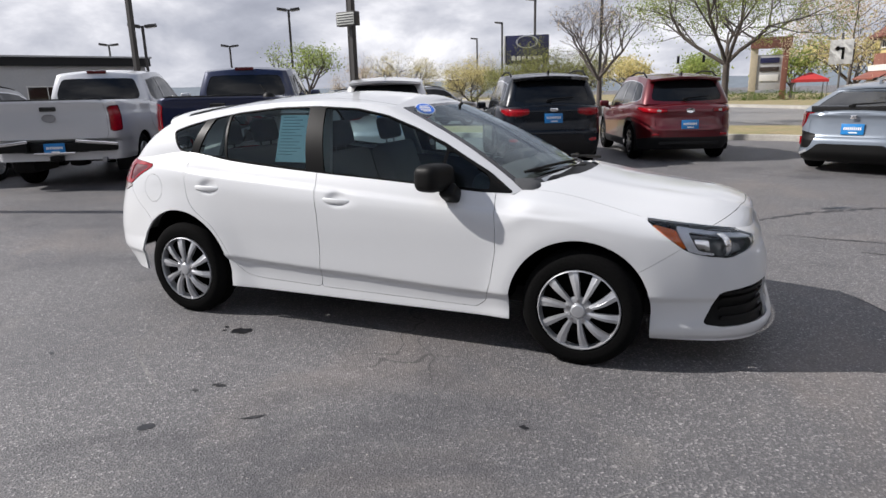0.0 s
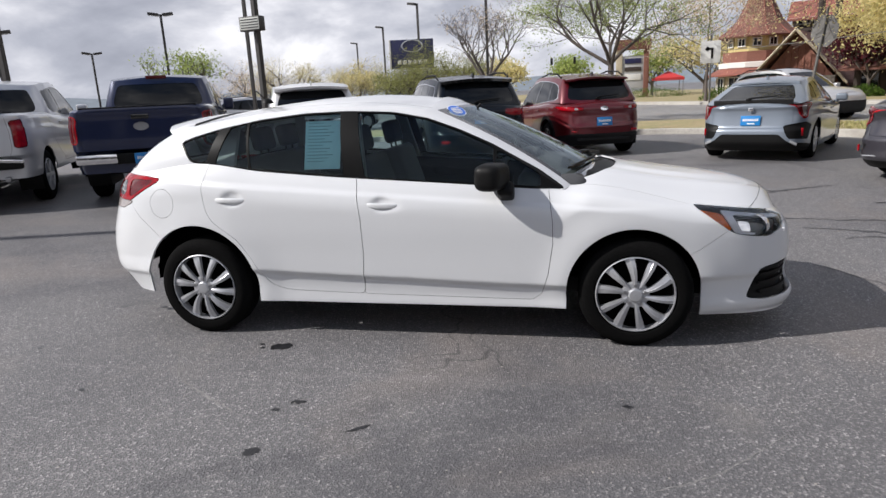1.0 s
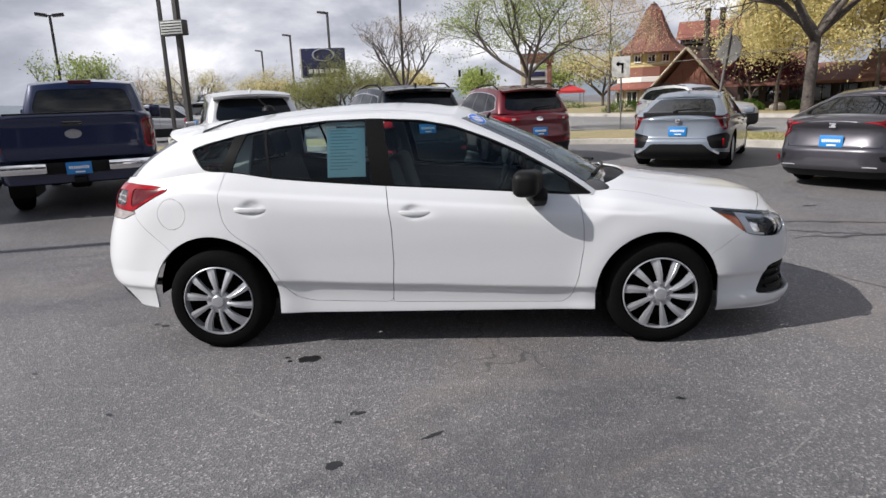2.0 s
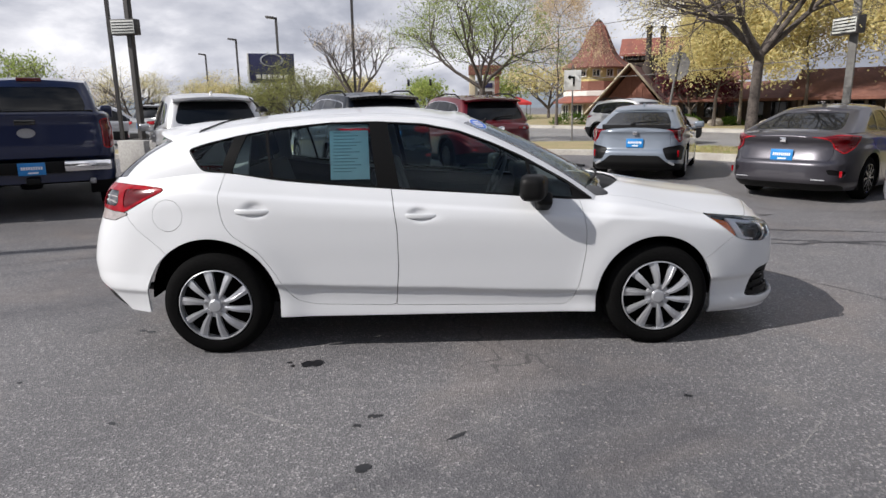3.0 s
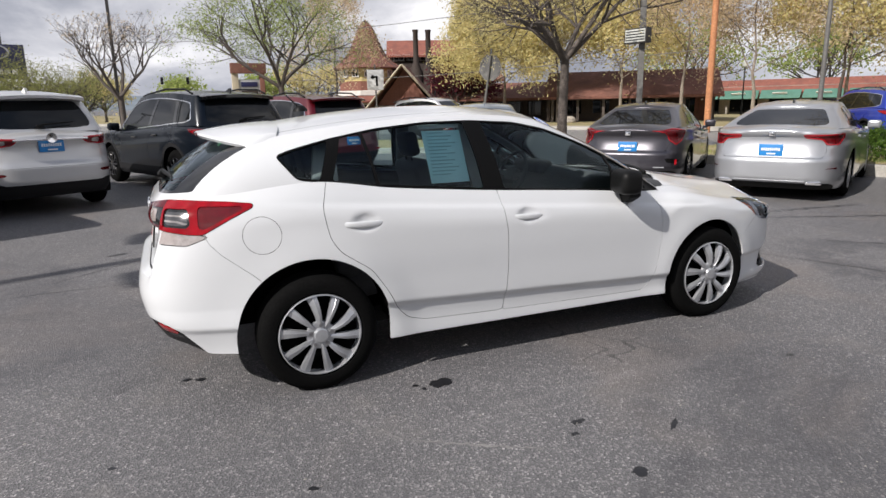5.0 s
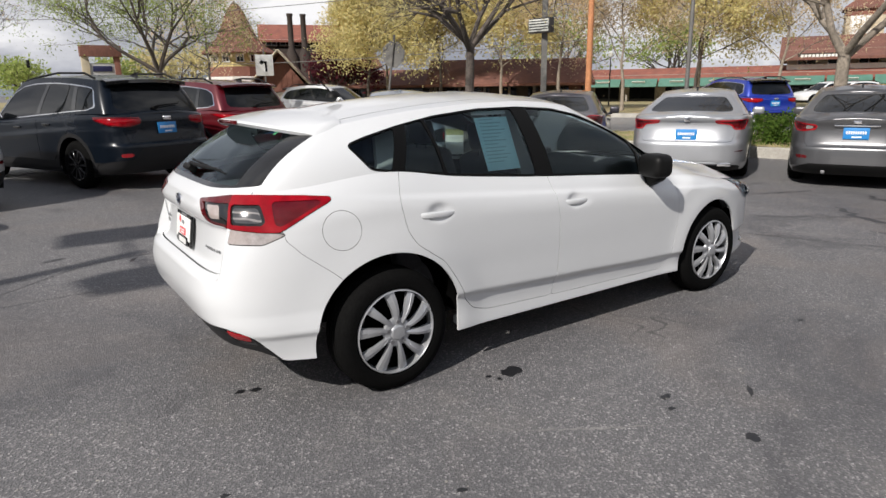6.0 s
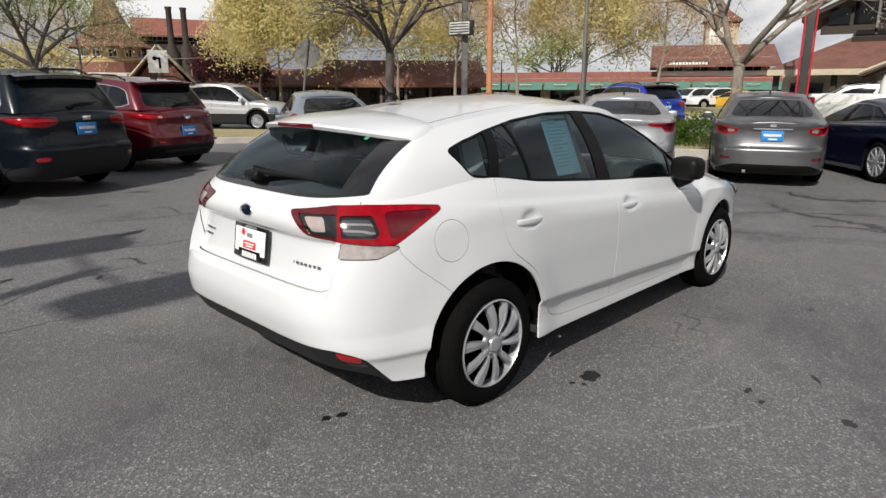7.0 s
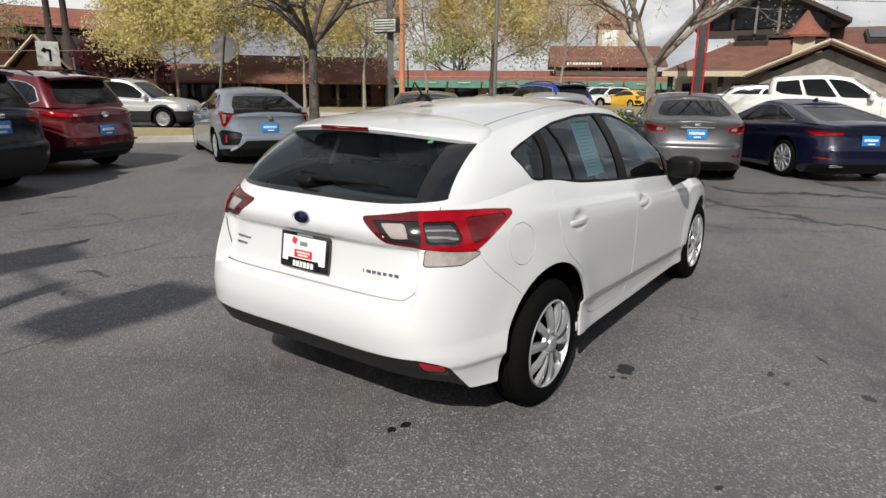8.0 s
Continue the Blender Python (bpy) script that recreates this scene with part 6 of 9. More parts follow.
# --- grey saloon
saloon = dict(paint=paint("dark_grey_paint", (0.046, 0.043, 0.052), 0.45), w=1.80, h=1.415, wb=2.70, fo=0.90, ro=1.03, r=0.322, rim=0.215, spokes=10, wheel="dark_alloy", clear=0.17,
    belt=[(-2.40, 0.94), (-1.9, 1.00), (-0.6, 0.96), (0.8, 0.88), (1.2, 0.88), (1.9, 0.77), (2.25, 0.68)],
    rear=[(0.15, 0.2), (0.25, 0.06), (0.34, 0.0), (0.55, 0.01), (0.62, 0.06), (0.84, 0.12), (0.92, 0.07), (0.985, 0.06), (1.2, 0.2)],
    foot=(-2.02, 0.98), head=(-1.05, 0.05), roof=[1.305, 1.35, 1.36, 1.305], roof_w=0.58, nr=5.2, side_tip=0.3, side_k=(0.15, 0.985), pillars=(0.33, 0.60), fin=True,
    plate=(-2.275, 0.68), lid=(0.62, 0.60), wiper=False,
    cuts=[("tail_light", "red_lens", [(0.34, 0.965), (0.62, 0.90), (0.66, 0.78), (0.80, 0.70), (1.00, 0.79), (1.14, 0.90), (1.20, 0.95), (0.80, 0.975)], "red C-shaped tail light", "pair", -0.010),
          ("lower_bumper", "black", [(-0.2, 0.28), (0.75, 0.28), (0.9, 0.24), (0.9, 0.1), (-0.2, 0.1)], "black lower bumper", "centre", 0.003),
          ("bumper_notch", "black", [(0.62, 0.50), (0.66, 0.42), (0.92, 0.40), (0.96, 0.46)], "", "pair", 0.012)],
    extras=[("chrome_badge", "chrome", (0.015, 0.09, 0.07), pose(-2.315, 0, 0.90), 0.008, "chrome badge"), ("chrome_strip", "alloy", (0.012, 1.25, 0.016), pose(-2.36, 0, 0.345), 0.004, ""),
            ("bumper_reflector", "red_lens", (0.02, 0.035, 0.09), pose(-2.20, -0.775, 0.43, 0, 0, 30), 0.008, ""), ("bumper_reflector", "red_lens", (0.02, 0.035, 0.09), pose(-2.20, 0.775, 0.43, 0, 0, -30), 0.008, "")])
# --- larger silver saloon
silver_saloon = dict(saloon, white_lens=(0.56, 0.05), paint=paint("pale_silver_paint", (0.42, 0.43, 0.45), 0.6), w=1.86, h=1.45, wb=2.83, fo=0.93, ro=1.12, r=0.335, wheel="alloy",
    belt=[(-2.55, 0.99), (-2.0, 1.03), (-0.6, 0.98), (0.85, 0.90), (1.25, 0.90), (2.0, 0.80), (2.35, 0.70)], foot=(-2.10, 1.02), head=(-1.10, 0.06), roof=[1.32, 1.37, 1.38, 1.33],
    rear=[(0.15, 0.2), (0.25, 0.06), (0.34, 0.0), (0.58, 0.01), (0.66, 0.06), (0.90, 0.11), (0.96, 0.06), (1.03, 0.06), (1.2, 0.2)], plate=(-2.44, 0.73), lid=(0.66, 0.62),
    cuts=[("tail_light", "red_lens", [(0.40, 0.95), (0.42, 0.90), (0.64, 0.88), (0.70, 0.80), (0.92, 0.80), (1.12, 0.92), (1.14, 0.965), (0.80, 0.955)], "red tail light", "pair", -0.010),
          ("bumper_reflector", "dark_red", [(0.66, 0.50), (0.66, 0.475), (0.98, 0.475), (1.0, 0.50)], "", "pair", -0.003),
          ("lower_bumper", "black", [(-0.2, 0.27), (0.8, 0.27), (0.95, 0.23), (0.95, 0.1), (-0.2, 0.1)], "black lower bumper", "centre", 0.003)],
    extras=[("chrome_badge", "chrome", (0.015, 0.09, 0.08), pose(-2.475, 0, 0.965), 0.01, "chrome badge"), ("exhaust_trim", "chrome", (0.04, 0.20, 0.06), pose(-2.47, -0.58, 0.28, 0, 0, 6), 0.02, "chrome exhaust trim"), ("exhaust_trim", "chrome", (0.04, 0.20, 0.06), pose(-2.47, 0.58, 0.28, 0, 0, -6), 0.02, "chrome exhaust trim"), ("chrome_strip", "alloy", (0.012, 0.95, 0.016), pose(-2.52, 0, 0.30), 0.004, "")])
# --- tall grey saloon
tall_saloon = dict(saloon, white_lens=(0.60, 0.06), paint=paint("mid_grey_paint", (0.11, 0.11, 0.115), 0.6), w=1.76, h=1.495, wb=2.70, fo=0.86, ro=1.08, r=0.325, wheel="alloy",
    belt=[(-2.45, 0.99), (-1.95, 1.04), (-0.6, 0.99), (0.8, 0.92), (1.2, 0.93), (1.8, 0.85), (2.2, 0.74)], foot=(-2.00, 1.02), head=(-1.15, 0.10), roof=[1.36, 1.415, 1.425, 1.375],
    rear=[(0.15, 0.2), (0.25, 0.06), (0.34, 0.0), (0.58, 0.01), (0.64, 0.06), (0.86, 0.10), (0.98, 0.06), (1.04, 0.06), (1.2, 0.2)], plate=(-2.335, 0.80), lid=(0.62, 0.60), clear=0.19,
    cuts=[("tail_light", "red_lens", [(0.48, 0.91), (0.50, 0.84), (0.70, 0.81), (0.86, 0.82), (1.04, 0.90), (1.10, 0.955), (0.80, 0.945)], "red tail light", "pair", -0.010),
          ("bumper_reflector", "dark_red", [(0.58, 0.47), (0.58, 0.43), (0.78, 0.43), (0.80, 0.48)], "", "pair", -0.003),
          ("lower_bumper", "black", [(-0.2, 0.36), (0.55, 0.36), (0.75, 0.30), (0.95, 0.25), (0.95, 0.1), (-0.2, 0.1)], "black lower bumper", "centre", 0.006)],
    extras=[("chrome_badge", "chrome", (0.015, 0.10, 0.05), pose(-2.375, 0, 0.955), 0.012, "chrome badge"), ("chrome_strip", "chrome", (0.015, 0.55, 0.022), pose(-2.37, 0, 0.905), 0.006, ""), ("exhaust", "steel", (0.10, 0.06, 0.06), pose(-2.32, 0.35, 0.24), 0.02, "")])
# --- dark blue coupe-like five-door
navy = dict(saloon, paint=paint("navy_paint", (0.004, 0.006, 0.026), 0.4), w=1.845, h=1.39, wb=2.82, fo=0.90, ro=1.03, r=0.345, rim=0.245, spokes=10, wheel="alloy",
    belt=[(-2.45, 0.95), (-2.0, 0.99), (-0.6, 0.95), (0.85, 0.88), (1.25, 0.88), (2.0, 0.77), (2.3, 0.68)], foot=(-2.12, 1.0), head=(-0.95, 0.05), roof=[1.27, 1.31, 1.325, 1.275],
    rear=[(0.15, 0.2), (0.25, 0.06), (0.34, 0.0), (0.55, 0.01), (0.62, 0.05), (0.84, 0.10), (0.93, 0.05), (0.985, 0.06), (1.2, 0.2)], plate=(-2.325, 0.72), lid=(0.66, 0.55), frame_key="chrome", clear=0.15,
    cuts=[("tail_light", "dark_red", [(0.45, 0.87), (0.45, 0.80), (0.90, 0.78), (1.10, 0.85), (1.16, 0.89)], "dark red slim tail light", "pair", -0.008),
          ("lower_bumper", "black", [(-0.2, 0.33), (0.85, 0.33), (1.0, 0.27), (1.0, 0.1), (-0.2, 0.1)], "black diffuser", "centre", 0.006),
          ("bumper_reflector", "red_lens", [(0.62, 0.43), (0.62, 0.41), (0.98, 0.41), (0.98, 0.43)], "", "pair", -0.003)],
    extras=[("chrome_badge", "chrome", (0.012, 0.20, 0.05), pose(-2.345, 0, 0.905), 0.012, "chrome badge"), ("exhaust_trim", "chrome", (0.04, 0.24, 0.05), pose(-2.38, -0.55, 0.30), 0.015, "chrome exhaust trim"), ("exhaust_trim", "chrome", (0.04, 0.24, 0.05), pose(-2.38, 0.55, 0.30), 0.015, "chrome exhaust trim")])


def pickup_spec(color, plate_z, lamp):
    return dict(paint=color, category="pickup truck", w=2.05, h=1.96, wb=3.68, fo=0.96, ro=1.20, r=0.41, rim=0.26, spokes=6, clear=0.46, nr=14.0, nf=7.0, barrel=0.6, wheel="alloy",
        belt=[(-3.1, 1.40), (-1.2, 1.40), (-1.0, 1.37), (0.9, 1.30), (1.3, 1.33), (2.3, 1.28), (2.8, 1.15)],
        rear=[(0.2, 0.16), (0.55, 0.16), (0.75, 0.16), (0.80, 0.03), (0.95, 0.015), (1.25, 0.02), (1.36, 0.0), (1.42, 0.01)], deck_name="bed_floor", deck_paint=M["black"], deck_drop=0.06,
        foot=(-0.86, 1.30), head=(-0.74, 0.52), roof=[1.865, 1.915, 1.925, 1.86], roof_w=0.80, side_tip=0.8, side_k=(0.04, 0.985), pillars=(0.42,), rear_v=(0.04, 0.86), handles=(0.30, -0.62), mirror=1.7,
        plate=(-2.99, plate_z), plate_x=-3.005, lid=(0.80, 0.79), plate_tilt=0,
        cuts=[("tail_light", lamp, [(0.865, 1.30), (0.865, 0.90), (1.10, 0.92), (1.10, 1.32)], "tall red tail light", "pair", -0.010)],
        extras=[("rear_bumper", "chrome", (0.10, 0.58, 0.15), pose(-3.00, -0.66, 0.68, 0, 0, 5), 0.04, "chrome bumper end"), ("rear_bumper", "chrome", (0.10, 0.58, 0.15), pose(-3.00, 0.66, 0.68, 0, 0, -5), 0.04, "chrome bumper end"),
                ("bumper_step", "black", (0.12, 0.95, 0.16), pose(-2.93, 0, 0.67), 0.02, "black centre step"), ("tow_hitch", "black", (0.20, 0.16, 0.08), pose(-2.95, 0, 0.50), 0.015, ""),
                ("tailgate_cap", "black", (0.07, 1.60, 0.035), pose(-2.985, 0, 1.405), 0.01, "black tailgate top cap"), ("tailgate_handle", "gloss_black", (0.03, 0.24, 0.07), pose(-3.03, 0, 1.27), 0.012, "tailgate handle"),
                ("high_brake_light", "dark_red", (0.03, 0.34, 0.06), pose(-0.80, 0, 1.91), 0.01, "red high brake light"), ("axle", "black", (0.14, 1.5, 0.14), pose(-1.84, 0, 0.42), 0.04, ""), ("axle_case", "black", (0.3, 0.3, 0.28), pose(-1.84, 0.1, 0.42), 0.08, ""), ("exhaust", "steel", (0.5, 0.08, 0.08), pose(-2.7, -0.7, 0.46), 0.03, "")],
        rounds=[("badge", "steel", 0.06, 0.10, pose(-3.030, 0, 1.13, 0, -90), "oval badge on the tailgate")])


white_truck = pickup_spec(paint("silver_white_paint", (0.60, 0.61, 0.63), 0.4), 0.66, "dark_red")
white_truck["extras"] = [(nm, "black" if nm == "rear_bumper" else key, *rest) for nm, key, *rest in white_truck["extras"]] + [
    ("bumper_strip", "chrome", (0.06, 0.62, 0.05), pose(-3.035, s * 0.66, 0.745, s * -6, 0, s * -5), 0.015, "chrome strip along the bumper") for s in (-1, 1)] + [("bumper_strip", "chrome", (0.04, 0.62, 0.03), pose(-3.01, 0, 0.585), 0.01, "")]
blue_truck = pickup_spec(paint("deep_blue_paint", (0.002, 0.009, 0.048), 0.3), 0.66, "red_lens")
plain_truck = dict(pickup_spec(paint("plain_white_paint", (0.66, 0.66, 0.65), 0.0), 0.66, "dark_red"), foot=(-1.42, 1.22), head=(-1.36, 0.50), frame_key="paint", pillars=(0.34, 0.66))
blue_suv = dict(dark, paint=paint("bright_blue_paint", (0.008, 0.030, 0.30), 0.3), wheel="alloy")
far_suv = dict(dark, paint=paint("far_suv_white_paint", (0.66, 0.66, 0.65), 0.0), wheel="alloy", frame_key="paint")
far_white = dict(red, paint=M["white"], wheel="alloy")
far_silver = dict(red, paint=paint("worn_silver_paint", (0.50, 0.50, 0.51), 0.4), clad=0.60, wheel="alloy")
far_yellow = dict(fivedoor, paint=paint("yellow_paint", (0.70, 0.42, 0.02), 0.0), wheel="alloy")
far_yellow["fin_paint"] = far_yellow["paint"]
left_suv = dict(dark, paint=paint("pewter_paint", (0.20, 0.205, 0.21), 0.5), wheel="alloy")

for nm, label, place, heading, sp in (
    ("pickup_truck", "silver-white crew-cab pickup truck with a closed tailgate", (-7.71, 2.87), 121, white_truck),
    ("pickup_truck", "deep blue crew-cab pickup truck with chrome bumper ends", (-5.32, 3.98), 118, blue_truck),
    ("suv_car", "silver SUV with red winged tail lights", (-3.45, 6.05), 116, silver_suv),
    ("suv_car", "dark charcoal SUV with black wheels and roof rails", (-0.69, 7.09), 114, dark),
    ("suv_car", "deep red compact SUV with black cladding", (1.49, 8.75), 110, red),
    ("hatchback_car", "blue-grey five-door hatchback with black corner vents", (3.88, 7.51), 64, fivedoor),
    ("saloon_car", "dark grey saloon car with C-shaped red lamps", (5.21, 4.77), 38.5, saloon),
    ("saloon_car", "pale silver saloon car with chrome exhaust trims", (6.03, 2.62), 29.3, silver_saloon),
    ("saloon_car", "mid-grey saloon car with red tail lights", (7.14, 0.65), 22.4, tall_saloon),
    ("hatchback_car", "dark navy fastback car with silver wheels", (8.85, -1.70), 40, navy),
    ("suv_car", "grey SUV beside the silver-white pickup", (-10.3, 2.1), 121, left_suv),
    ("suv_car", "worn silver SUV with dark cladding on the road", (6.77, 21.4), -56.6, far_silver),
    ("pickup_truck", "plain white pickup truck beyond the hedge", (17.0, 2.75), -84, plain_truck),
    ("suv_car", "plain white SUV behind the white pickup", (22.6, 0.6), 106, far_suv),
    ("suv_car", "bright blue SUV beyond the hedge", (17.2, 7.2), 62, blue_suv),
):
    tagged(vehicle(nm, label, parked(place, heading, sp), sp), group=LANE)


# ---------------------------------------------------------------- the place round the lot
M["kerb"] = material("concrete_kerb", (0.42, 0.40, 0.36), 0.9, 0, 0.2, 25, 0.003, second=(0.30, 0.28, 0.25))
M["concrete"] = material("concrete", (0.36, 0.35, 0.33), 0.9, 0, 0.2, 18, 0.003, second=(0.26, 0.25, 0.24))
M["dry_grass"] = material("dry_turf_soil", (0.30, 0.24, 0.13), 0.95, 0, 0.35, 9, 0.02, second=(0.20, 0.20, 0.08))
M["blade"] = material("grass_blades", (0.30, 0.27, 0.11), 0.8, 0, 0.4, 4, second=(0.14, 0.19, 0.05))
M["bark"] = material("grey_bark", (0.105, 0.088, 0.076), 0.95, 0, 0.45, 22, 0.02, second=(0.07, 0.058, 0.05))
M["pale_bark"] = material("pale_bark", (0.27, 0.23, 0.185), 0.95, 0, 0.4, 16, 0.02, second=(0.13, 0.11, 0.09))
M["pole_dark"] = material("bronze_pole_paint", (0.045, 0.042, 0.040), 0.5, 0.2, 0.2, 20)
M["pole_grey"] = material("galvanised_pole", (0.16, 0.155, 0.145), 0.6, 0.3, 0.3, 14)
M["pole_orange"] = material("orange_timber_pole", (0.46, 0.20, 0.09), 0.8, 0, 0.3, 14, 0.003)
M["pole_red"] = material("red_pylon_paint", (0.42, 0.02, 0.03), 0.45, 0, 0.1, 20)
M["lamp_glass"] = material("lamp_glass", (0.55, 0.56, 0.52), 0.2, 0, 0.1, 20, coat=0.5)
M["brown_roof"] = material("brown_shingle_roof", (0.17, 0.075, 0.055), 0.9, 0, 0.25, 6, 0.02, second=(0.12, 0.055, 0.042))
M["red_roof"] = material("red_brown_shingle_roof", (0.24, 0.085, 0.060), 0.9, 0, 0.25, 6, 0.02, second=(0.17, 0.065, 0.05))
M["cream"] = material("cream_render", (0.46, 0.40, 0.29), 0.85, 0, 0.1, 8, 0.002, second=(0.38, 0.33, 0.25))
M["yellow_wall"] = material("ochre_render", (0.52, 0.42, 0.18), 0.85, 0, 0.12, 8, 0.002)
M["timber"] = material("dark_timber", (0.045, 0.033, 0.027), 0.85, 0, 0.3, 12, 0.004)
M["brick_wall"] = material("red_brown_cladding", (0.20, 0.085, 0.06), 0.85, 0, 0.2, 14, 0.004)
M["white_trim"] = material("white_trim", (0.68, 0.67, 0.63), 0.7, 0, 0.06, 20)
M["green_awning"] = material("green_awning", (0.06, 0.15, 0.11), 0.7, 0, 0.12, 10, second=(0.08, 0.19, 0.15))
M["stone"] = material("grey_brown_stone", (0.30, 0.27, 0.23), 0.9, 0, 0.3, 5, 0.01, second=(0.18, 0.16, 0.14))
M["grey_wall"] = material("pale_grey_wall", (0.42, 0.42, 0.42), 0.8, 0, 0.06, 8)
M["navy_sign"] = material("navy_sign_face", (0.012, 0.014, 0.065), 0.35, 0, 0.06, coat=0.3)
# blue-grey base colour stands in for haze over the distance
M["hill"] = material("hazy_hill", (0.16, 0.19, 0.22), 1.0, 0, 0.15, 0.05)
M["clock_face"] = material("clock_face", (0.75, 0.74, 0.70), 0.5, 0, 0.04)
M["boulder"] = material("boulder", (0.40, 0.36, 0.31), 0.9, 0, 0.25, 9, 0.01)
M["tent_red"] = material("red_canvas", (0.45, 0.03, 0.03), 0.8, 0, 0.1)


def leaf_material(name, a, b):
    m = bpy.data.materials.new(name)
    m.use_nodes = True
    n = Net(m.node_tree)
    g = n.node("ShaderNodeNewGeometry")
    tone = n.mix(g.outputs["Random Per Island"], rgb(a), rgb(b))
    d, t = n.node("ShaderNodeBsdfDiffuse"), n.node("ShaderNodeBsdfTranslucent")
    n.put(d.inputs[0], tone)
    n.put(t.inputs[0], tone)
    mx = n.node("ShaderNodeMixShader")
    mx.inputs[0].default_value = 0.5
    n.put(mx.inputs[1], d.outputs[0])
    n.put(mx.inputs[2], t.outputs[0])
    n.put(n.node("ShaderNodeOutputMaterial").inputs[0], mx.outputs[0])
    return m


M["leaf_lime"] = leaf_material("lime_spring_leaves", (0.42, 0.47, 0.16), (0.24, 0.32, 0.09))
M["leaf_gold"] = leaf_material("golden_spring_leaves", (0.74, 0.63, 0.33), (0.56, 0.52, 0.24))
M["leaf_tan"] = leaf_material("tan_catkins", (0.70, 0.56, 0.38), (0.55, 0.45, 0.30))
M["leaf_olive"] = leaf_material("olive_spring_leaves", (0.36, 0.36, 0.14), (0.22, 0.24, 0.09))
M["leaf_green"] = leaf_material("green_shrub_leaves", (0.13, 0.20, 0.04), (0.05, 0.10, 0.02))
M["leaf_plum"] = leaf_material("plum_leaves", (0.13, 0.035, 0.045), (0.07, 0.02, 0.03))


def strip(name, line, mat, label, z0, z1, wide, category="kerb"):
    """A raised band along a line on the ground, wide to its left."""
    pts = [Vector((*q, 0)) for q in line]
    left, right = [], []
    for k, q in enumerate(pts):
        d = (pts[min(k + 1, len(pts) - 1)] - pts[max(k - 1, 0)]).normalized()
        left.append(q + Vector((-d.y, d.x, 0)) * wide)
        right.append(q)
    v, f = [], []
    for a, b in zip(right, left):
        v += [(a.x, a.y, z0), (a.x, a.y, z1 - 0.012), (a.x + (b.x - a.x) * 0.012 / wide, a.y + (b.y - a.y) * 0.012 / wide, z1), (b.x, b.y, z1), (b.x, b.y, z0)]
    for k in range(len(pts) - 1):
        for c in range(4):
            f.append((k * 5 + c, (k + 1) * 5 + c, (k + 1) * 5 + c + 1, k * 5 + c + 1))
    return tagged(mesh_object(name, v, f, mat, smooth=30), label, category, kind="structure")


# verge between the lot and the road
LOT_EDGE = [(-14, 15.2), (-6, 14.9), (0, 14.6), (3.2, 14.2), (5.6, 13.1), (7.0, 11.8), (8.1, 10.2), (8.9, 8.2), (9.6, 5.8), (10.1, 3.4), (11.0, 0.8), (12.3, -1.8), (14.5, -5.5), (18, -11)]
LOT_EDGE = [tuple(q) for q in np.array(list(zip(curve(np.linspace(0, 13, 90), range(14), [q[0] for q in LOT_EDGE]), curve(np.linspace(0, 13, 90), range(14), [q[1] for q in LOT_EDGE]))))]
strip("kerb", LOT_EDGE, M["kerb"], "worn pale concrete kerb round the lot", 0.0, 0.235, 0.16)
G0 = 0.085
ROAD_A, ROAD_D = Vector((4.3, 21.3, 0)), Vector((0.55, -0.835, 0))
ROAD_N = Vector((0.835, 0.55, 0))


def band(name, label, near, far, z, mat, a=-160, b=160, category="road"):
    v = [ROAD_A + ROAD_D * s + ROAD_N * o for s in np.linspace(a, b, 41) for o in (near, far)]
    f = [(2 * k, 2 * k + 1, 2 * k + 3, 2 * k + 2) for k in range(40)]
    return tagged(mesh_object(name, [(q.x, q.y, z) for q in v], f, mat, smooth=0), label, category, kind="structure")


band("road", "pale grey asphalt road beyond the verge", 0.0, 11.5, G0 + 0.012, M["road"])
inner = [Vector((*q, 0)) for q in LOT_EDGE]
gv, gf = [], []
for k, q in enumerate(inner):
    d = (inner[min(k + 1, 89)] - inner[max(k - 1, 0)]).normalized()
    out = Vector((-d.y, d.x, 0))
    q = q + out * 0.15
    off = (q - ROAD_A).dot(ROAD_N)
    reach = max(0.8, min(7.0, -off - 0.15))
    e = q + ROAD_N * reach
    for c in range(6):
        p_ = q.lerp(e, c / 5)
        gv.append((p_.x, p_.y, 0.225 + 0.02 * math.sin(k * 0.7 + c) * (0 < c < 5)))
for k in range(89):
    for c in range(5):
        gf.append((k * 6 + c, k * 6 + c + 1, (k + 1) * 6 + c + 1, (k + 1) * 6 + c))
tagged(mesh_object("verge", gv, gf, M["dry_grass"], smooth=60), "dry yellowish grass verge between lot and road", "grass verge", kind="structure")
# blades on the verge and by the far kerb
rng = np.random.default_rng(5)
bv, bf = [], []
for _ in range(9000):
    k = rng.integers(28, 85)
    c = rng.uniform(0.05, 0.95)
    a_, b_ = Vector(gv[k * 6]), Vector(gv[k * 6 + 5])
    p_ = a_.lerp(b_, c) + Vector((rng.uniform(-0.2, 0.2), rng.uniform(-0.2, 0.2), 0))
    h, t, w_ = rng.uniform(0.03, 0.09), rng.uniform(0, 6.28), 0.012
    n0 = len(bv)
    bv += [(p_.x - w_ * math.cos(t), p_.y - w_ * math.sin(t), 0.215), (p_.x + w_ * math.cos(t), p_.y + w_ * math.sin(t), 0.215), (p_.x + rng.uniform(-0.04, 0.04), p_.y + rng.uniform(-0.04, 0.04), 0.225 + h)]
    bf.append((n0, n0 + 1, n0 + 2))
tagged(mesh_object("grass", bv, bf, M["blade"], smooth=0), "short dry grass blades on the verge", "grass", kind="stuff")
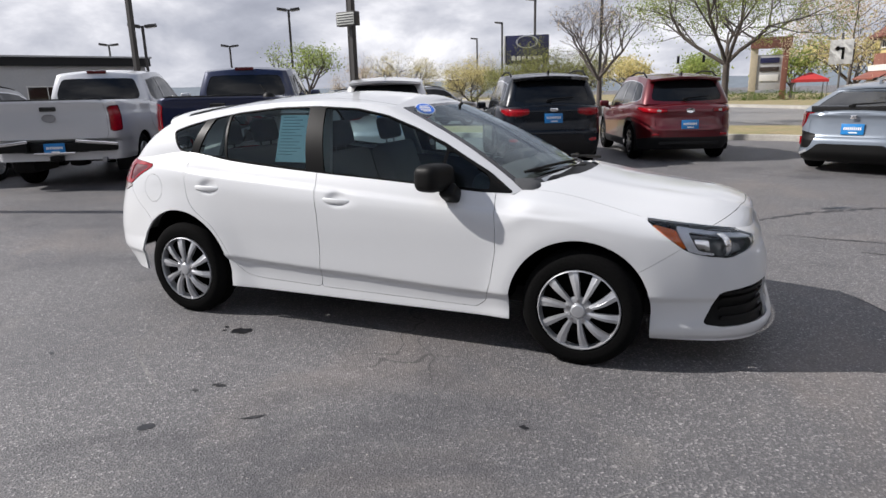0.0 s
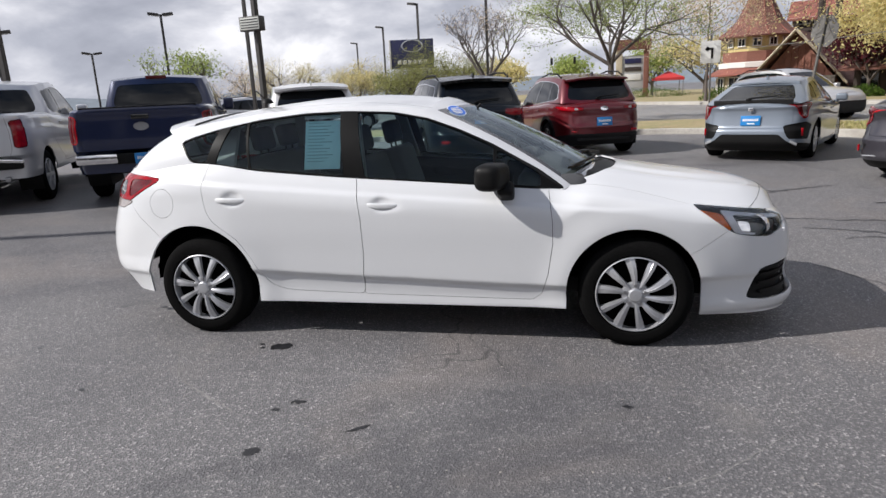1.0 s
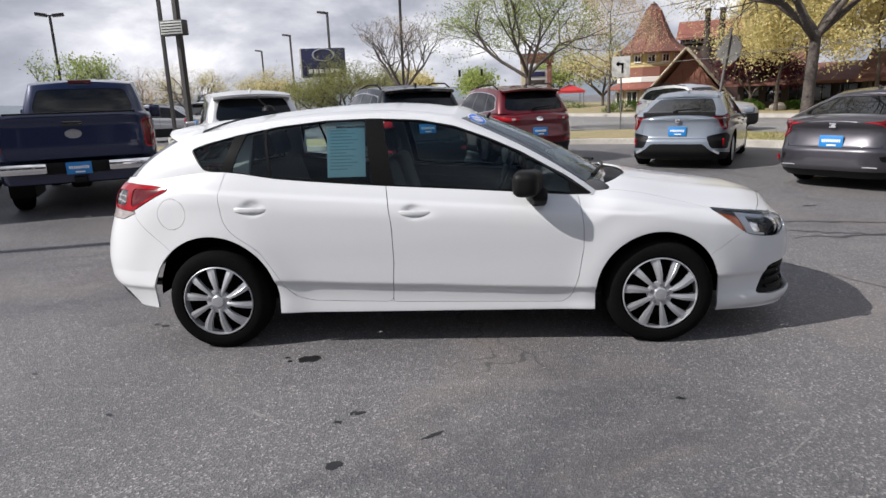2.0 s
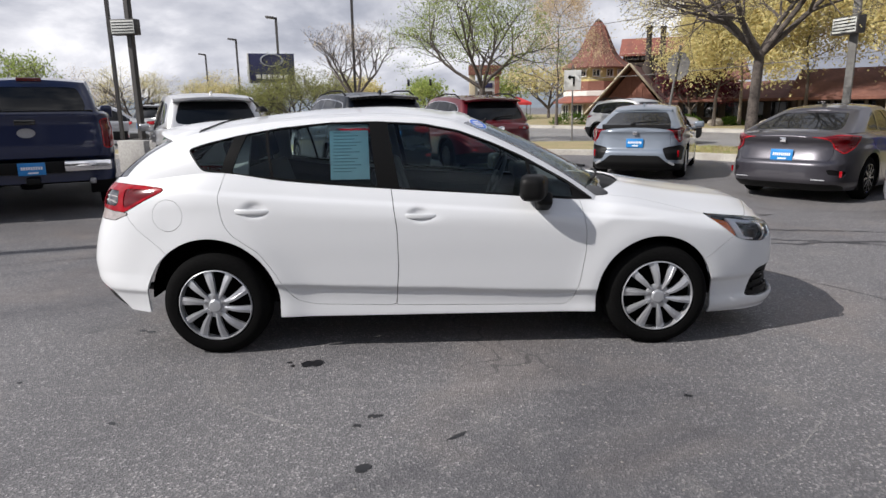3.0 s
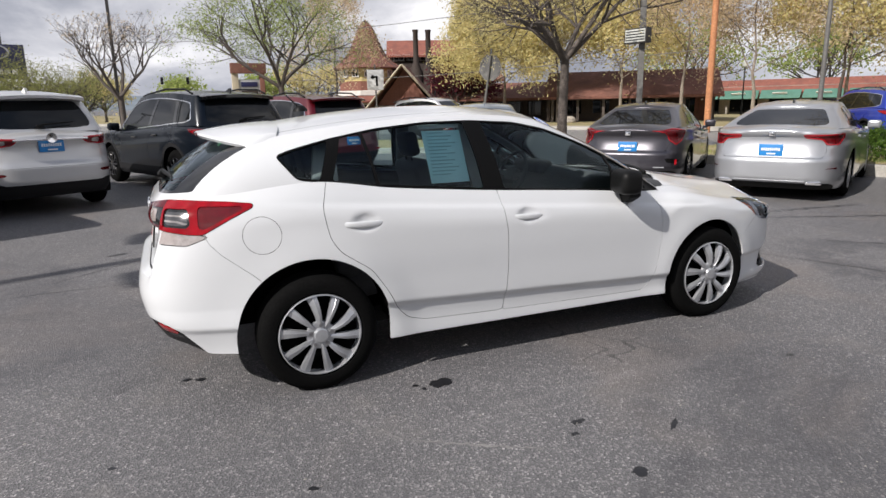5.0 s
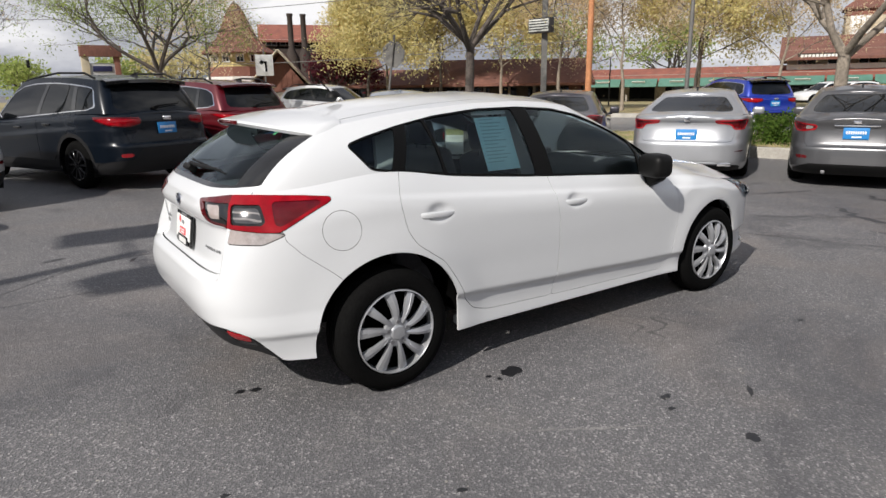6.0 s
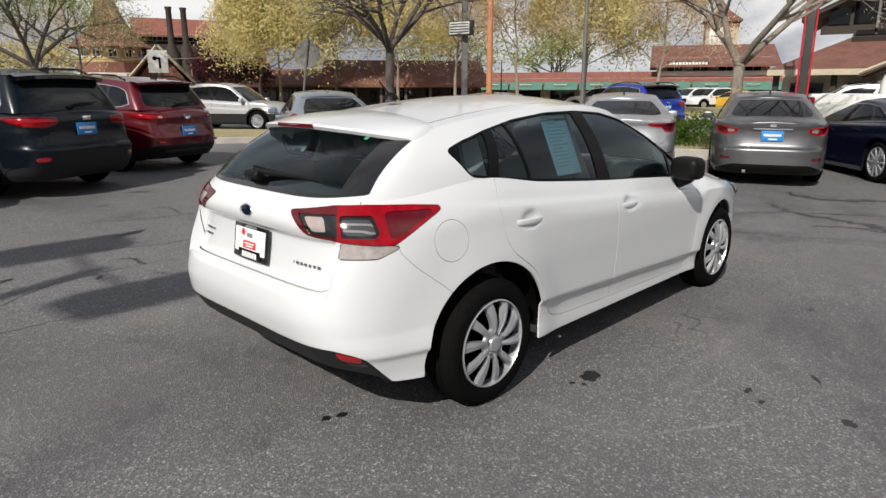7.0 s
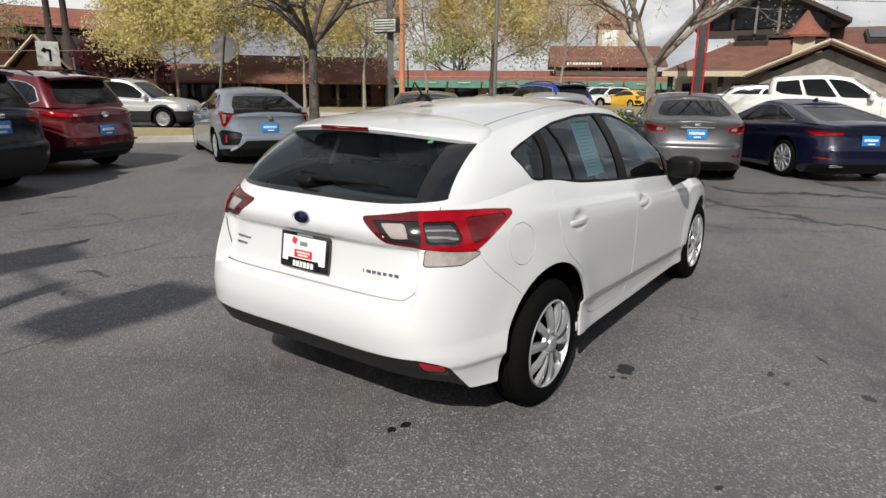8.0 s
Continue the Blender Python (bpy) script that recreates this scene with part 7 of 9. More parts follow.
far_kerb = [tuple((ROAD_A + ROAD_D * s + ROAD_N * 11.5)[:2]) for s in np.linspace(-120, 120, 60)]
strip("far_kerb", far_kerb, M["kerb"], "pale concrete kerb on the far side of the road", 0.05, 0.24, 1.6)
far_lawn = band("far_lawn", "thin dry lawn on the far side of the road", 13.05, 60.0, 0.20, M["dry_grass"], category="lawn")

# distant hills, their haze painted into the colour
hv, hf = [], []
for k in range(120):
    a = 2 * math.pi * k / 120
    h = 26 + 22 * noise.noise((math.cos(a) * 2.2, math.sin(a) * 2.2, 3.1)) + 9 * noise.noise((math.cos(a) * 9, math.sin(a) * 9, 1.7))
    hv += [(1300 * math.cos(a), 1300 * math.sin(a), -2), (1450 * math.cos(a), 1450 * math.sin(a), max(8, h))]
for k in range(120):
    j = (k + 1) % 120
    hf.append((2 * k, 2 * j, 2 * j + 1, 2 * k + 1))
tagged(mesh_object("backdrop", hv, hf, M["hill"], smooth=60), "low hills on the horizon with haze in their blue-grey colour", "hills", kind="structure")


# ---------------------------------------------------------------- poles and signs
def light_pole(place, height, heads=1, radius=0.07, turn=0.0, arm=0.5, mat="pole_dark", label="tall bronze parking lot light pole", base=False, z0=None, size=(0.62, 0.42, 0.16)):
    x, y = place
    z0 = ground_z(x, y) if z0 is None else z0
    pole = thing("light_pole", label, "light pole", pose(x, y, z0, 0, 0, turn))
    bm = bmesh.new()
    box(bm, (radius * 2, radius * 2, height), pose(0, 0, height / 2), 0.006, 1)
    part("shaft", bm, M[mat], pole)
    for k in range(heads):
        s = 1 if k == 0 else -1
        bm = bmesh.new()
        tube(bm, (0, 0, height - 0.08), (s * arm, 0, height - 0.02), 0.03, sides=8)
        part("arm", bm, M[mat], pole)
        bm = bmesh.new()
        box(bm, size, pose(s * (arm + 0.30), 0, height, 0, -8 * s), 0.03)
        head = part("lamp_head", bm, M[mat], pole)
        bm = bmesh.new()
        box(bm, (0.50, 0.34, 0.02), pose(s * (arm + 0.30), 0, height - 0.085, 0, -8 * s), 0.004)
        part("lens", bm, M["lamp_glass"], head)
    if base:
        bm = bmesh.new()
        box(bm, (0.78, 0.78, 0.74), pose(0, 0, 0.37), 0.03)
        part("footing", bm, M["concrete"], pole, "square concrete footing")
        bm = bmesh.new()
        box(bm, (0.30, 0.30, 0.03), pose(0, 0, 0.755), 0.006)
        part("base_plate", bm, M[mat], pole)
    return pole


def flood_box(pole, z, turn, size=(0.62, 0.20, 0.34), m_key="pole_dark"):
    """A flat floodlight on a pole with a pale ribbed face."""
    bm = bmesh.new()
    box(bm, size, pose(0, 0, z, 0, 0, turn) @ pose(0, -0.16, 0), 0.02)
    f = part("floodlight", bm, M[m_key], pole, "flat floodlight with a ribbed pale face")
    bm = bmesh.new()
    box(bm, (size[0] - 0.06, 0.012, size[2] - 0.06), pose(0, 0, z, 0, 0, turn) @ pose(0, -0.16 - size[1] / 2 - 0.004, 0), 0.004)
    part("face", bm, M["lamp_glass"], f)
    for k in range(4):
        bm = bmesh.new()
        box(bm, (size[0] - 0.10, 0.014, 0.022), pose(0, 0, z + (k - 1.5) * 0.062, 0, 0, turn) @ pose(0, -0.16 - size[1] / 2 - 0.010, 0), 0.003)
        part("rib", bm, M["cladding"], f)


pl = light_pole((-6.80, 10.75), 9.0, 0, 0.062, -20, base=True)
flood_box(pl, 3.25, 10)
light_pole((-8.6, 13.6), 9.5, 0, 0.045, 0)
light_pole((-12.4, -0.95), 9.0, 2, 0.07, 90, arm=0.65, size=(0.62, 0.95, 0.25), label="tall bronze two-headed lot light behind the cars")
pl = light_pole((8.45, 8.4), 9.0, 0, 0.07, -40, label="weathered grey pole with a floodlight", mat="pole_grey")
flood_box(pl, 2.90, -38)
for place, h, heads, turn, lab in (
    ((-43.8, 34.8), 5.95, 2, 50, "distant parking lot light with two heads"), ((-37.2, 41.4), 5.90, 2, 50, "distant parking lot light with two heads"), ((-24.4, 32.5), 7.05, 2, 30, "parking lot light with two angled heads"),
    ((-27.4, 23.2), 5.45, 2, 40, "parking lot light with two heads"), ((-14.6, 10.9), 9.0, 0, 0, "tall dark bronze pole"), ((-10.9, 44.0), 8.05, 1, 170, "street light with one head"), ((-17.6, 57.0), 7.95, 1, 170, "street light with one head"), ((-24.3, 68.4), 7.6, 1, 170, "street light with one head"), ((-4.05, 31.9), 11.0, 0, 0, "tall slim dark pole")):
    light_pole(place, h - G0, heads, 0.07, turn, arm=0.12, label=lab)
for (x, y), r, h, key, nm, lab in (((19.2, 16.8), 0.14, 11.0, "pole_orange", "utility_pole", "orange-brown timber utility pole"), ((20.1, 12.4), 0.09, 7.2, "pole_grey", "utility_pole", "slim grey steel pole"), ((33.0, 27.5), 0.05, 3.4, "pole_dark", "lamp_post", "short dark lamp post")):
    p_ = thing(nm, lab, "pole", pose(x, y, G0))
    bm = bmesh.new()
    tube(bm, (0, 0, 0), (0, 0, h), r, r * 0.8, 14)
    part("shaft", bm, M[key], p_)
    if nm == "lamp_post":
        bm = bmesh.new()
        lathe(bm, [(0.05, 0), (0.16, 0.05), (0.18, 0.30), (0.02, 0.42)], 14, pose(0, 0, h))
        part("lantern", bm, M["lamp_glass"], p_)
# overhead wires
for a, b, sag in (((19.2, 16.8, 6.4), (60, -26, 7.5), 1.1), ((19.2, 16.8, 8.1), (60, -26, 9.0), 1.1), ((19.2, 16.8, 6.4), (-8, 60, 7.2), 0.9), ((19.2, 16.8, 3.55), (5.3, 46, 3.4), 0.35)):
    bm = bmesh.new()
    rings = []
    for k in range(25):
        t = k / 24
        q = Vector(a).lerp(Vector(b), t) - Vector((0, 0, sag * 4 * t * (1 - t)))
        across = (Vector(b) - Vector(a)).cross(Vector((0, 0, 1))).normalized()
        rings.append([bm.verts.new(q + across * 0.018 * math.cos(u) + Vector((0, 0, 0.018 * math.sin(u)))) for u in np.linspace(0, 2 * math.pi, 5, endpoint=False)])
    for one, two in zip(rings, rings[1:]):
        for u in range(5):
            bm.faces.new((one[u], one[(u + 1) % 5], two[(u + 1) % 5], two[u]))
    tagged(part("overhead_wire", bm, M["pole_grey"]), "thin overhead utility wire between poles", "wire")

# navy roadside signs with pale blank shapes
sg = thing("pylon_sign", "navy roadside pylon sign with pale oval and bars", "sign", pose(-11.6, 42.2, G0, 0, 0, 12))
for nm, key, size, mm in (("post", "white_trim", (0.9, 0.35, 3.6), pose(0.6, 0.1, 1.8)), ("cabinet", "navy_sign", (3.1, 0.5, 2.0), pose(0.6, 0, 4.3)), ("edge_strip", "white_trim", (0.12, 0.54, 2.02), pose(-1.01, 0, 4.3))):
    bm = bmesh.new()
    box(bm, size, mm, 0.02)
    part(nm, bm, M[key], sg)
bm = bmesh.new()
lathe(bm, [(0.78, 0), (0.80, 0.02), (0.70, 0.03), (0.68, 0.0)], 32, pose(0.6, -0.26, 4.85, 90) @ Matrix.Diagonal((1, 0.55, 1, 1)))
part("oval_mark", bm, M["alloy"], sg)
for k in range(6):
    bm = bmesh.new()
    box(bm, (0.28, 0.03, 0.30), pose(-0.36 + 0.38 * k, -0.262, 3.72), 0.01)
    part("name_bar", bm, M["white_trim"], sg)
sg = thing("small_sign", "small navy and white roadside sign on a post", "sign", pose(-16.6, 42.4, G0, 0, 0, 20))
for nm, key, size, mm in (("post", "white_trim", (0.25, 0.2, 1.2), pose(0, 0, 0.6)), ("cabinet", "navy_sign", (1.35, 0.3, 0.80), pose(0, 0, 2.0)), ("lower_face", "white_trim", (1.35, 0.3, 0.48), pose(0, 0, 1.34)), ("name_bar", "white_trim", (0.9, 0.32, 0.12), pose(0, 0, 1.80))):
    bm = bmesh.new()
    box(bm, size, mm, 0.01)
    part(nm, bm, M[key], sg)
sg = thing("monument_sign", "brick-framed roadside sign with pale panels", "sign", pose(6.2, 65.5, G0, 0, 0, 0))
sg.scale = (0.62, 0.7, 1.0)
for nm, key, size, mm in (("pier", "cream", (1.0, 0.8, 5.0), pose(-2.2, 0, 2.5)), ("pier", "brick_wall", (0.8, 0.8, 5.0), pose(2.1, 0, 2.5)), ("crown", "brown_roof", (5.6, 1.4, 1.0), pose(0, 0, 5.3)), ("face", "grey_wall", (3.4, 0.3, 3.2), pose(0, -0.1, 2.6)), ("name_bar", "navy_sign", (2.6, 0.1, 0.5), pose(0, -0.3, 3.7)), ("name_bar", "timber", (2.6, 0.1, 0.4), pose(0, -0.3, 2.9)), ("name_bar", "white_trim", (2.6, 0.1, 0.6), pose(0, -0.3, 2.1))):
    bm = bmesh.new()
    box(bm, size, mm, 0.02)
    part(nm, bm, M[key], sg)
# turn-arrow board and the back of a stop board on leaning posts
sg = thing("road_sign", "white square turn-arrow sign on a steel post", "sign", pose(5.30, 19.3, 0.2, 0, 0, -8))
bm = bmesh.new()
tube(bm, (0.04, 0.03, 0), (0.0, 0.03, 2.75), 0.03, sides=8)
part("post", bm, M["pole_grey"], sg)
bm = bmesh.new()
box(bm, (0.62, 0.012, 0.72), pose(0, 0, 2.20), 0.004)
part("board", bm, M["sign_white"], sg)
for size, mm in (((0.07, 0.01, 0.30), pose(0.05, -0.010, 2.13)), ((0.17, 0.01, 0.07), pose(0.0, -0.010, 2.30)), ((0.12, 0.01, 0.12), pose(-0.10, -0.010, 2.30, 0, 45))):
    bm = bmesh.new()
    box(bm, size, mm)
    part("arrow_piece", bm, M["black"], sg)
sg = thing("road_sign", "grey bare back of an octagonal road sign on a leaning post", "sign", pose(6.40, 12.3, 0.2, 0, 0, -58))
bm = bmesh.new()
tube(bm, (-0.28, 0.0, 0), (0.12, 0.0, 2.75), 0.032, sides=8)
part("post", bm, M["pole_grey"], sg)
bm = bmesh.new()
prism(bm, [(0.37 * math.cos(a), 0.37 * math.sin(a)) for a in np.linspace(math.pi / 8, math.pi * 17 / 8, 8, endpoint=False)], 0.006, pose(0.05, 0.036, 2.24, 0, 8, 0))
part("board", bm, M["pole_grey"], sg)
for k, x in enumerate((0.7, 2.4)):
    tl_ = thing("traffic_light", "dark traffic light hanging over the junction", "traffic light", pose(-3.0 + x * 1.4, 66, 4.2))
    tl_.scale = (0.6, 0.6, 0.6)
    bm = bmesh.new()
    box(bm, (0.42, 0.35, 1.15), None, 0.05)
    part("housing", bm, M["black"], tl_)
    for q in range(3):
        bm = bmesh.new()
        lathe(bm, [(0.14, 0), (0.12, 0.02), (0.001, 0.03)], 16, pose(0, -0.18, 0.34 - 0.34 * q, 90))
        part("lamp", bm, M["cladding"], tl_)
sg = thing("red_pylon", "tall red steel pylon with a dark centre", "pylon", pose(21.2, 4.3, G0, 0, 0, 105))
for q in (-0.17, 0.17):
    bm = bmesh.new()
    tube(bm, (q, 0, 0), (q, 0, 9), 0.036, sides=10)
    part("red_pipe", bm, M["pole_red"], sg)
bm = bmesh.new()
box(bm, (0.26, 0.16, 7.6), pose(0, 0, 3.8), 0.02)
part("core", bm, M["pole_dark"], sg)
for k in range(5):
    bm = bmesh.new()
    box(bm, (0.30, 0.10, 0.05), pose(0, 0, 1.2 + 1.5 * k), 0.01)
    part("red_rung", bm, M["pole_red"], sg)
bm = bmesh.new()
box(bm, (0.40, 0.3, 0.5), pose(0, 0, 5.1), 0.02)
part("red_box", bm, M["pole_red"], sg)

# ---------------------------------------------------------------- trees
def grow(seed, height, fork, spread, levels=5, first=4, lean=0.0, up=0.25, start_r=None, leader=0.0):
    """Limbs of one tree as (start, end, radius, radius, level), and the twig ends."""
    r = random.Random(seed)
    limbs, ends = [], []
    r0 = start_r or height * 0.018 + 0.03

    def limb(at, way, length, rad, level):
        q, d = Vector(at), Vector(way)
        steps = 3 if level < 3 else 2
        for s in range(steps):
            d = (d + Vector((r.gauss(0, 0.13), r.gauss(0, 0.13), r.gauss(0, 0.08) + 0.05 * up))).normalized()
            e = q + d * length / steps
            ra = rad * (1 - 0.30 * s / steps)
            rb = rad * (1 - 0.30 * (s + 1) / steps)
            limbs.append((q.copy(), e.copy(), ra, rb, level))
            if level >= 2:
                ends.append((e.copy(), level))
            if level < levels and s > 0:
                n = 2 if level < 2 else r.choice((1, 2, 2))
                for _ in range(n):
                    side = Vector((r.gauss(0, 1), r.gauss(0, 1), r.gauss(0, 0.5))).normalized()
                    limb(e, (d * 0.75 + side * 0.75 * spread + Vector((0, 0, up * 0.6))).normalized(), length * r.uniform(0.55, 0.78), rb * r.uniform(0.5, 0.7), level + 1)
            q = e
        if level < levels:
            limb(q, (d + Vector((r.gauss(0, 0.3), r.gauss(0, 0.3), 0.1))).normalized(), length * 0.6, rad * 0.55, level + 1)

    top = Vector((lean * fork, lean * 0.4 * fork, fork))
    limbs.append((Vector((0, 0, -0.1)), Vector((lean * fork * 0.3, 0, fork * 0.45)), r0 * 1.35, r0, 0))
    limbs.append((Vector((lean * fork * 0.3, 0, fork * 0.45)), top, r0, r0 * 0.9, 0))
    turn = r.uniform(0, 6.28)
    if leader:
        # the trunk goes on upwards and limbs leave it all the way
        q, rad = top.copy(), r0 * 0.85
        for k in range(leader):
            e = q + Vector((r.gauss(0, 0.10), r.gauss(0, 0.10), (height - fork) * 0.85 / leader))
            limbs.append((q.copy(), e.copy(), rad, rad * 0.82, 1))
            rad *= 0.82
            for _ in range(2):
                turn += 2.4
                rise = r.uniform(0.35, 0.9)
                limb(e, Vector((math.cos(turn) * spread, math.sin(turn) * spread, rise)).normalized(), (height - e.z) * 0.22 + 0.75, rad * 0.5, 2)
            q = e
        first = 2
        top = q
    for k in range(first):
        a = turn + 2 * math.pi * k / first + r.uniform(-0.4, 0.4)
        tilt = r.uniform(0.5, 1.0) * spread
        limb(top - Vector((0, 0, r.uniform(0, 0.25))), Vector((math.cos(a) * tilt, math.sin(a) * tilt, 1.0)).normalized(), (height - fork) * (0.16 if leader else 0.42) * r.uniform(0.8, 1.1), r0 * (0.3 if leader else 0.62), 1 + bool(leader))
    return limbs, ends


def tubes_mesh(limbs, thin=0.004):
    v, f = [], []
    for a, b, ra, rb, level in limbs:
        sides = 9 if level == 0 else 7 if level == 1 else 5 if level < 4 else 3
        d = (b - a).normalized()
        u = d.orthogonal().normalized()
        w_ = d.cross(u)
        n0 = len(v)
        for q, rad in ((a, ra), (b, rb)):
            for k in range(sides):
                t = 2 * math.pi * k / sides
                v.append(q + (u * math.cos(t) + w_ * math.sin(t)) * max(rad, thin))
        for k in range(sides):
            j = (k + 1) % sides
            f.append((n0 + k, n0 + j, n0 + sides + j, n0 + sides + k))
    return v, f


def tree(place, height, fork, seed, leaf="leaf_lime", leaves=4000, size=0.05, spread=1.0, bark="bark", label="", levels=6, first=4, up=0.25, lean=0.0, clump=0.22, category="tree", z0=None, start_r=None, droop=0.0, leader=0):
    x, y = place
    t = thing("tree", label, category, pose(x, y, (ground_z(x, y) + 0.12) if z0 is None else z0))
    limbs, ends = grow(seed, height, fork, spread, levels, first, lean, up, start_r, leader)
    v, f = tubes_mesh(limbs)
    mesh_object("trunk", v, f, M[bark], t, "branching trunk and limbs", 60)
    if leaves:
        g = np.random.default_rng(seed)
        at = np.array([e[0] for e in ends])
        lv = np.array([e[1] for e in ends], float)
        pick = g.choice(len(at), leaves, p=lv**2 / (lv**2).sum())
        c = at[pick] + g.normal(0, clump, (leaves, 3)) * (1, 1, 0.8)
        c[:, 2] -= droop * np.abs(g.normal(0, 1, leaves))
        a = g.normal(0, 1, (leaves, 3))
        a /= np.linalg.norm(a, axis=1)[:, None]
        b = np.cross(a, g.normal(0, 1, (leaves, 3)))
        b /= np.linalg.norm(b, axis=1)[:, None]
        s = (size * g.uniform(0.6, 1.5, leaves))[:, None]
        quad = np.stack([c - a * s, c - b * s * 0.45, c + a * s, c + b * s * 0.45], 1).reshape(-1, 3)
        idx = np.arange(leaves * 4).reshape(-1, 4)
        mesh_object("crown", quad.tolist(), idx.tolist(), M[leaf], t, "sparse young leaves", 0)["kind"] = "stuff"
    return t


tree((2.12, 21.0), 6.6, 2.1, 11, leaves=17000, size=0.036, spread=1.25, start_r=0.12, label="spreading street tree with sparse lime spring leaves", levels=6, first=5, clump=0.20)
tree((-3.9, 31.0), 6.0, 1.9, 23, leaf="leaf_tan", leaves=700, size=0.05, spread=1.15, label="nearly bare street tree with tan buds", first=4, clump=0.12)
tree((7.33, 10.0), 6.9, 2.45, 37, leaf="leaf_gold", leaves=20000, size=0.022, spread=1.35, label="street tree with grey bark and sparse golden-green leaves", first=7, clump=0.14, start_r=0.118, lean=0.04, up=0.10)
tree((11.8, 3.0), 6.4, 2.1, 41, leaf="leaf_tan", leaves=7000, size=0.020, spread=1.1, bark="pale_bark", label="pale-barked street tree with few leaves", first=4, clump=0.12, start_r=0.13)
tree((-22.5, 31.5), 5.4, 1.6, 53, leaf="leaf_lime", leaves=2600, size=0.07, spread=1.2, label="young tree with lime spring leaves", first=4, levels=4)
for k, (x, y, h, leaf, n_, sd) in enumerate(((-14.5, 40, 4.2, "leaf_gold", 3800, 3), (-10.5, 37.5, 4.4, "leaf_lime", 4200, 4), (-8.2, 36.8, 4.0, "leaf_lime", 3400, 5), (-24.5, 50, 6.0, "leaf_gold", 3200, 6), (-30, 52, 5.4, "leaf_tan", 2600, 7), (-6.6, 40, 4.4, "leaf_lime", 2600, 8))):
    tree((x, y), h, 0.6, 60 + sd, leaf="leaf_olive" if leaf == "leaf_lime" else leaf, leaves=int(n_ * 2.6), size=0.045, spread=1.3, label="bushy roadside tree with young yellow-green leaves", levels=5, first=6, clump=0.24)
for k, (x, y, h, leaf, n_, br) in enumerate((
    (8.6, 38.5, 8.0, "leaf_tan", 1600, "bark"), (18.8, 34.0, 7.6, "leaf_gold", 5200, "pale_bark"), (21.0, 31.0, 8.5, "leaf_gold", 6200, "bark"), (16.9, 33.2, 7.0, "leaf_gold", 5200, "bark"), (23.5, 28.0, 8.5, "leaf_gold", 5200, "pale_bark"), (24.5, 24.0, 9.0, "leaf_tan", 4200, "pale_bark"), (26.0, 20.5, 9.5, "leaf_tan", 4200, "pale_bark"), (29.0, 18.0, 9.0, "leaf_gold", 4200, "bark"), (33.0, 20.5, 9.5, "leaf_tan", 3600, "pale_bark"), (31.0, 14.5, 8.5, "leaf_tan", 3600, "pale_bark"))):
    tree((x, y), h, 1.6 + 0.2 * (k % 3), 200 + k, leaf=leaf, leaves=int(n_ * 6.0), size=0.080 if leaf == "leaf_gold" else 0.058, start_r=0.10, spread=0.95, bark=br, label="tall tree across the road with young golden leaves" if leaf == "leaf_gold" else "tall tree across the road with tan catkins", levels=5, leader=7, clump=0.34, up=0.45, z0=0.2, droop=0.55)
tree((17.6, 38.5), 4.6, 1.0, 301, leaf="leaf_plum", leaves=8000, size=0.10, spread=1.0, label="plum-leaved ornamental tree by the gabled building", levels=5, first=6, clump=0.30, z0=0.2)
for k, (x, y, h, leaf) in enumerate(((0, 72, 5.5, "leaf_lime"), (9, 74, 6.5, "leaf_lime"), (14, 70, 7, "leaf_gold"), (-8, 75, 6, "leaf_gold"), (44, 44, 10, "leaf_lime"), (52, 36, 9, "leaf_lime"), (62, 8, 9, "leaf_lime"))):
    tree((x, y), h, 1.2, 330 + k, leaf=leaf, leaves=2600, size=0.16, spread=1.1, label="distant tree in young leaf", levels=4, first=6, clump=0.5, z0=0.2)


def shrub(place, size, seed, leaf="leaf_green", label="rounded green shrub", leaves=2600, s=0.035):
    g = np.random.default_rng(seed)
    x, y = place
    t = thing("shrub", label, "shrub", pose(x, y, 0.2))
    d = g.normal(0, 1, (leaves, 3))
    d /= np.linalg.norm(d, axis=1)[:, None]
    d[:, 2] = np.abs(d[:, 2])
    c = d * np.array(size) * (0.75 + 0.3 * g.random((leaves, 1)) + 0.12 * np.sin(d[:, :1] * 9 + d[:, 1:2] * 7))
    a = g.normal(0, 1, (leaves, 3))
    a /= np.linalg.norm(a, axis=1)[:, None]
    b = np.cross(a, g.normal(0, 1, (leaves, 3)))
    b /= np.linalg.norm(b, axis=1)[:, None]
    quad = np.stack([c - a * s, c - b * s * 0.5, c + a * s, c + b * s * 0.5], 1).reshape(-1, 3)
    mesh_object("foliage", quad.tolist(), np.arange(leaves * 4).reshape(-1, 4).tolist(), M[leaf], t, "", 0)["kind"] = "stuff"
    bm = bmesh.new()
    for k in range(6):
        an = k * 1.05
        tube(bm, (0, 0, -0.05), (size[0] * 0.6 * math.cos(an), size[1] * 0.6 * math.sin(an), size[2] * 0.8), 0.012, 0.006, 5)
    part("stems", bm, M["bark"], t)


for k in range(5):
    shrub((11.2 + 0.15 * k + 0.1 * (k % 2), 5.6 - 1.0 * k), (0.75, 0.75, 0.62 + 0.05 * (k % 3)), 400 + k, label="clipped green hedge shrub on the verge", leaves=3400)
for k, (x, y, a, b, c) in enumerate(((14.6, 37.6, 1.0, 0.8, 0.7), (16.6, 36.2, 0.9, 0.8, 0.6), (18.6, 34.6, 0.8, 0.7, 0.5), (10.5, 42.0, 1.6, 1.0, 0.8), (3.0, 62, 3.5, 1.2, 0.9), (7.5, 61, 3.5, 1.2, 0.9))):
    shrub((x, y), (a, b, c), 420 + k, label="low green shrub across the road", leaves=1800, s=0.06)
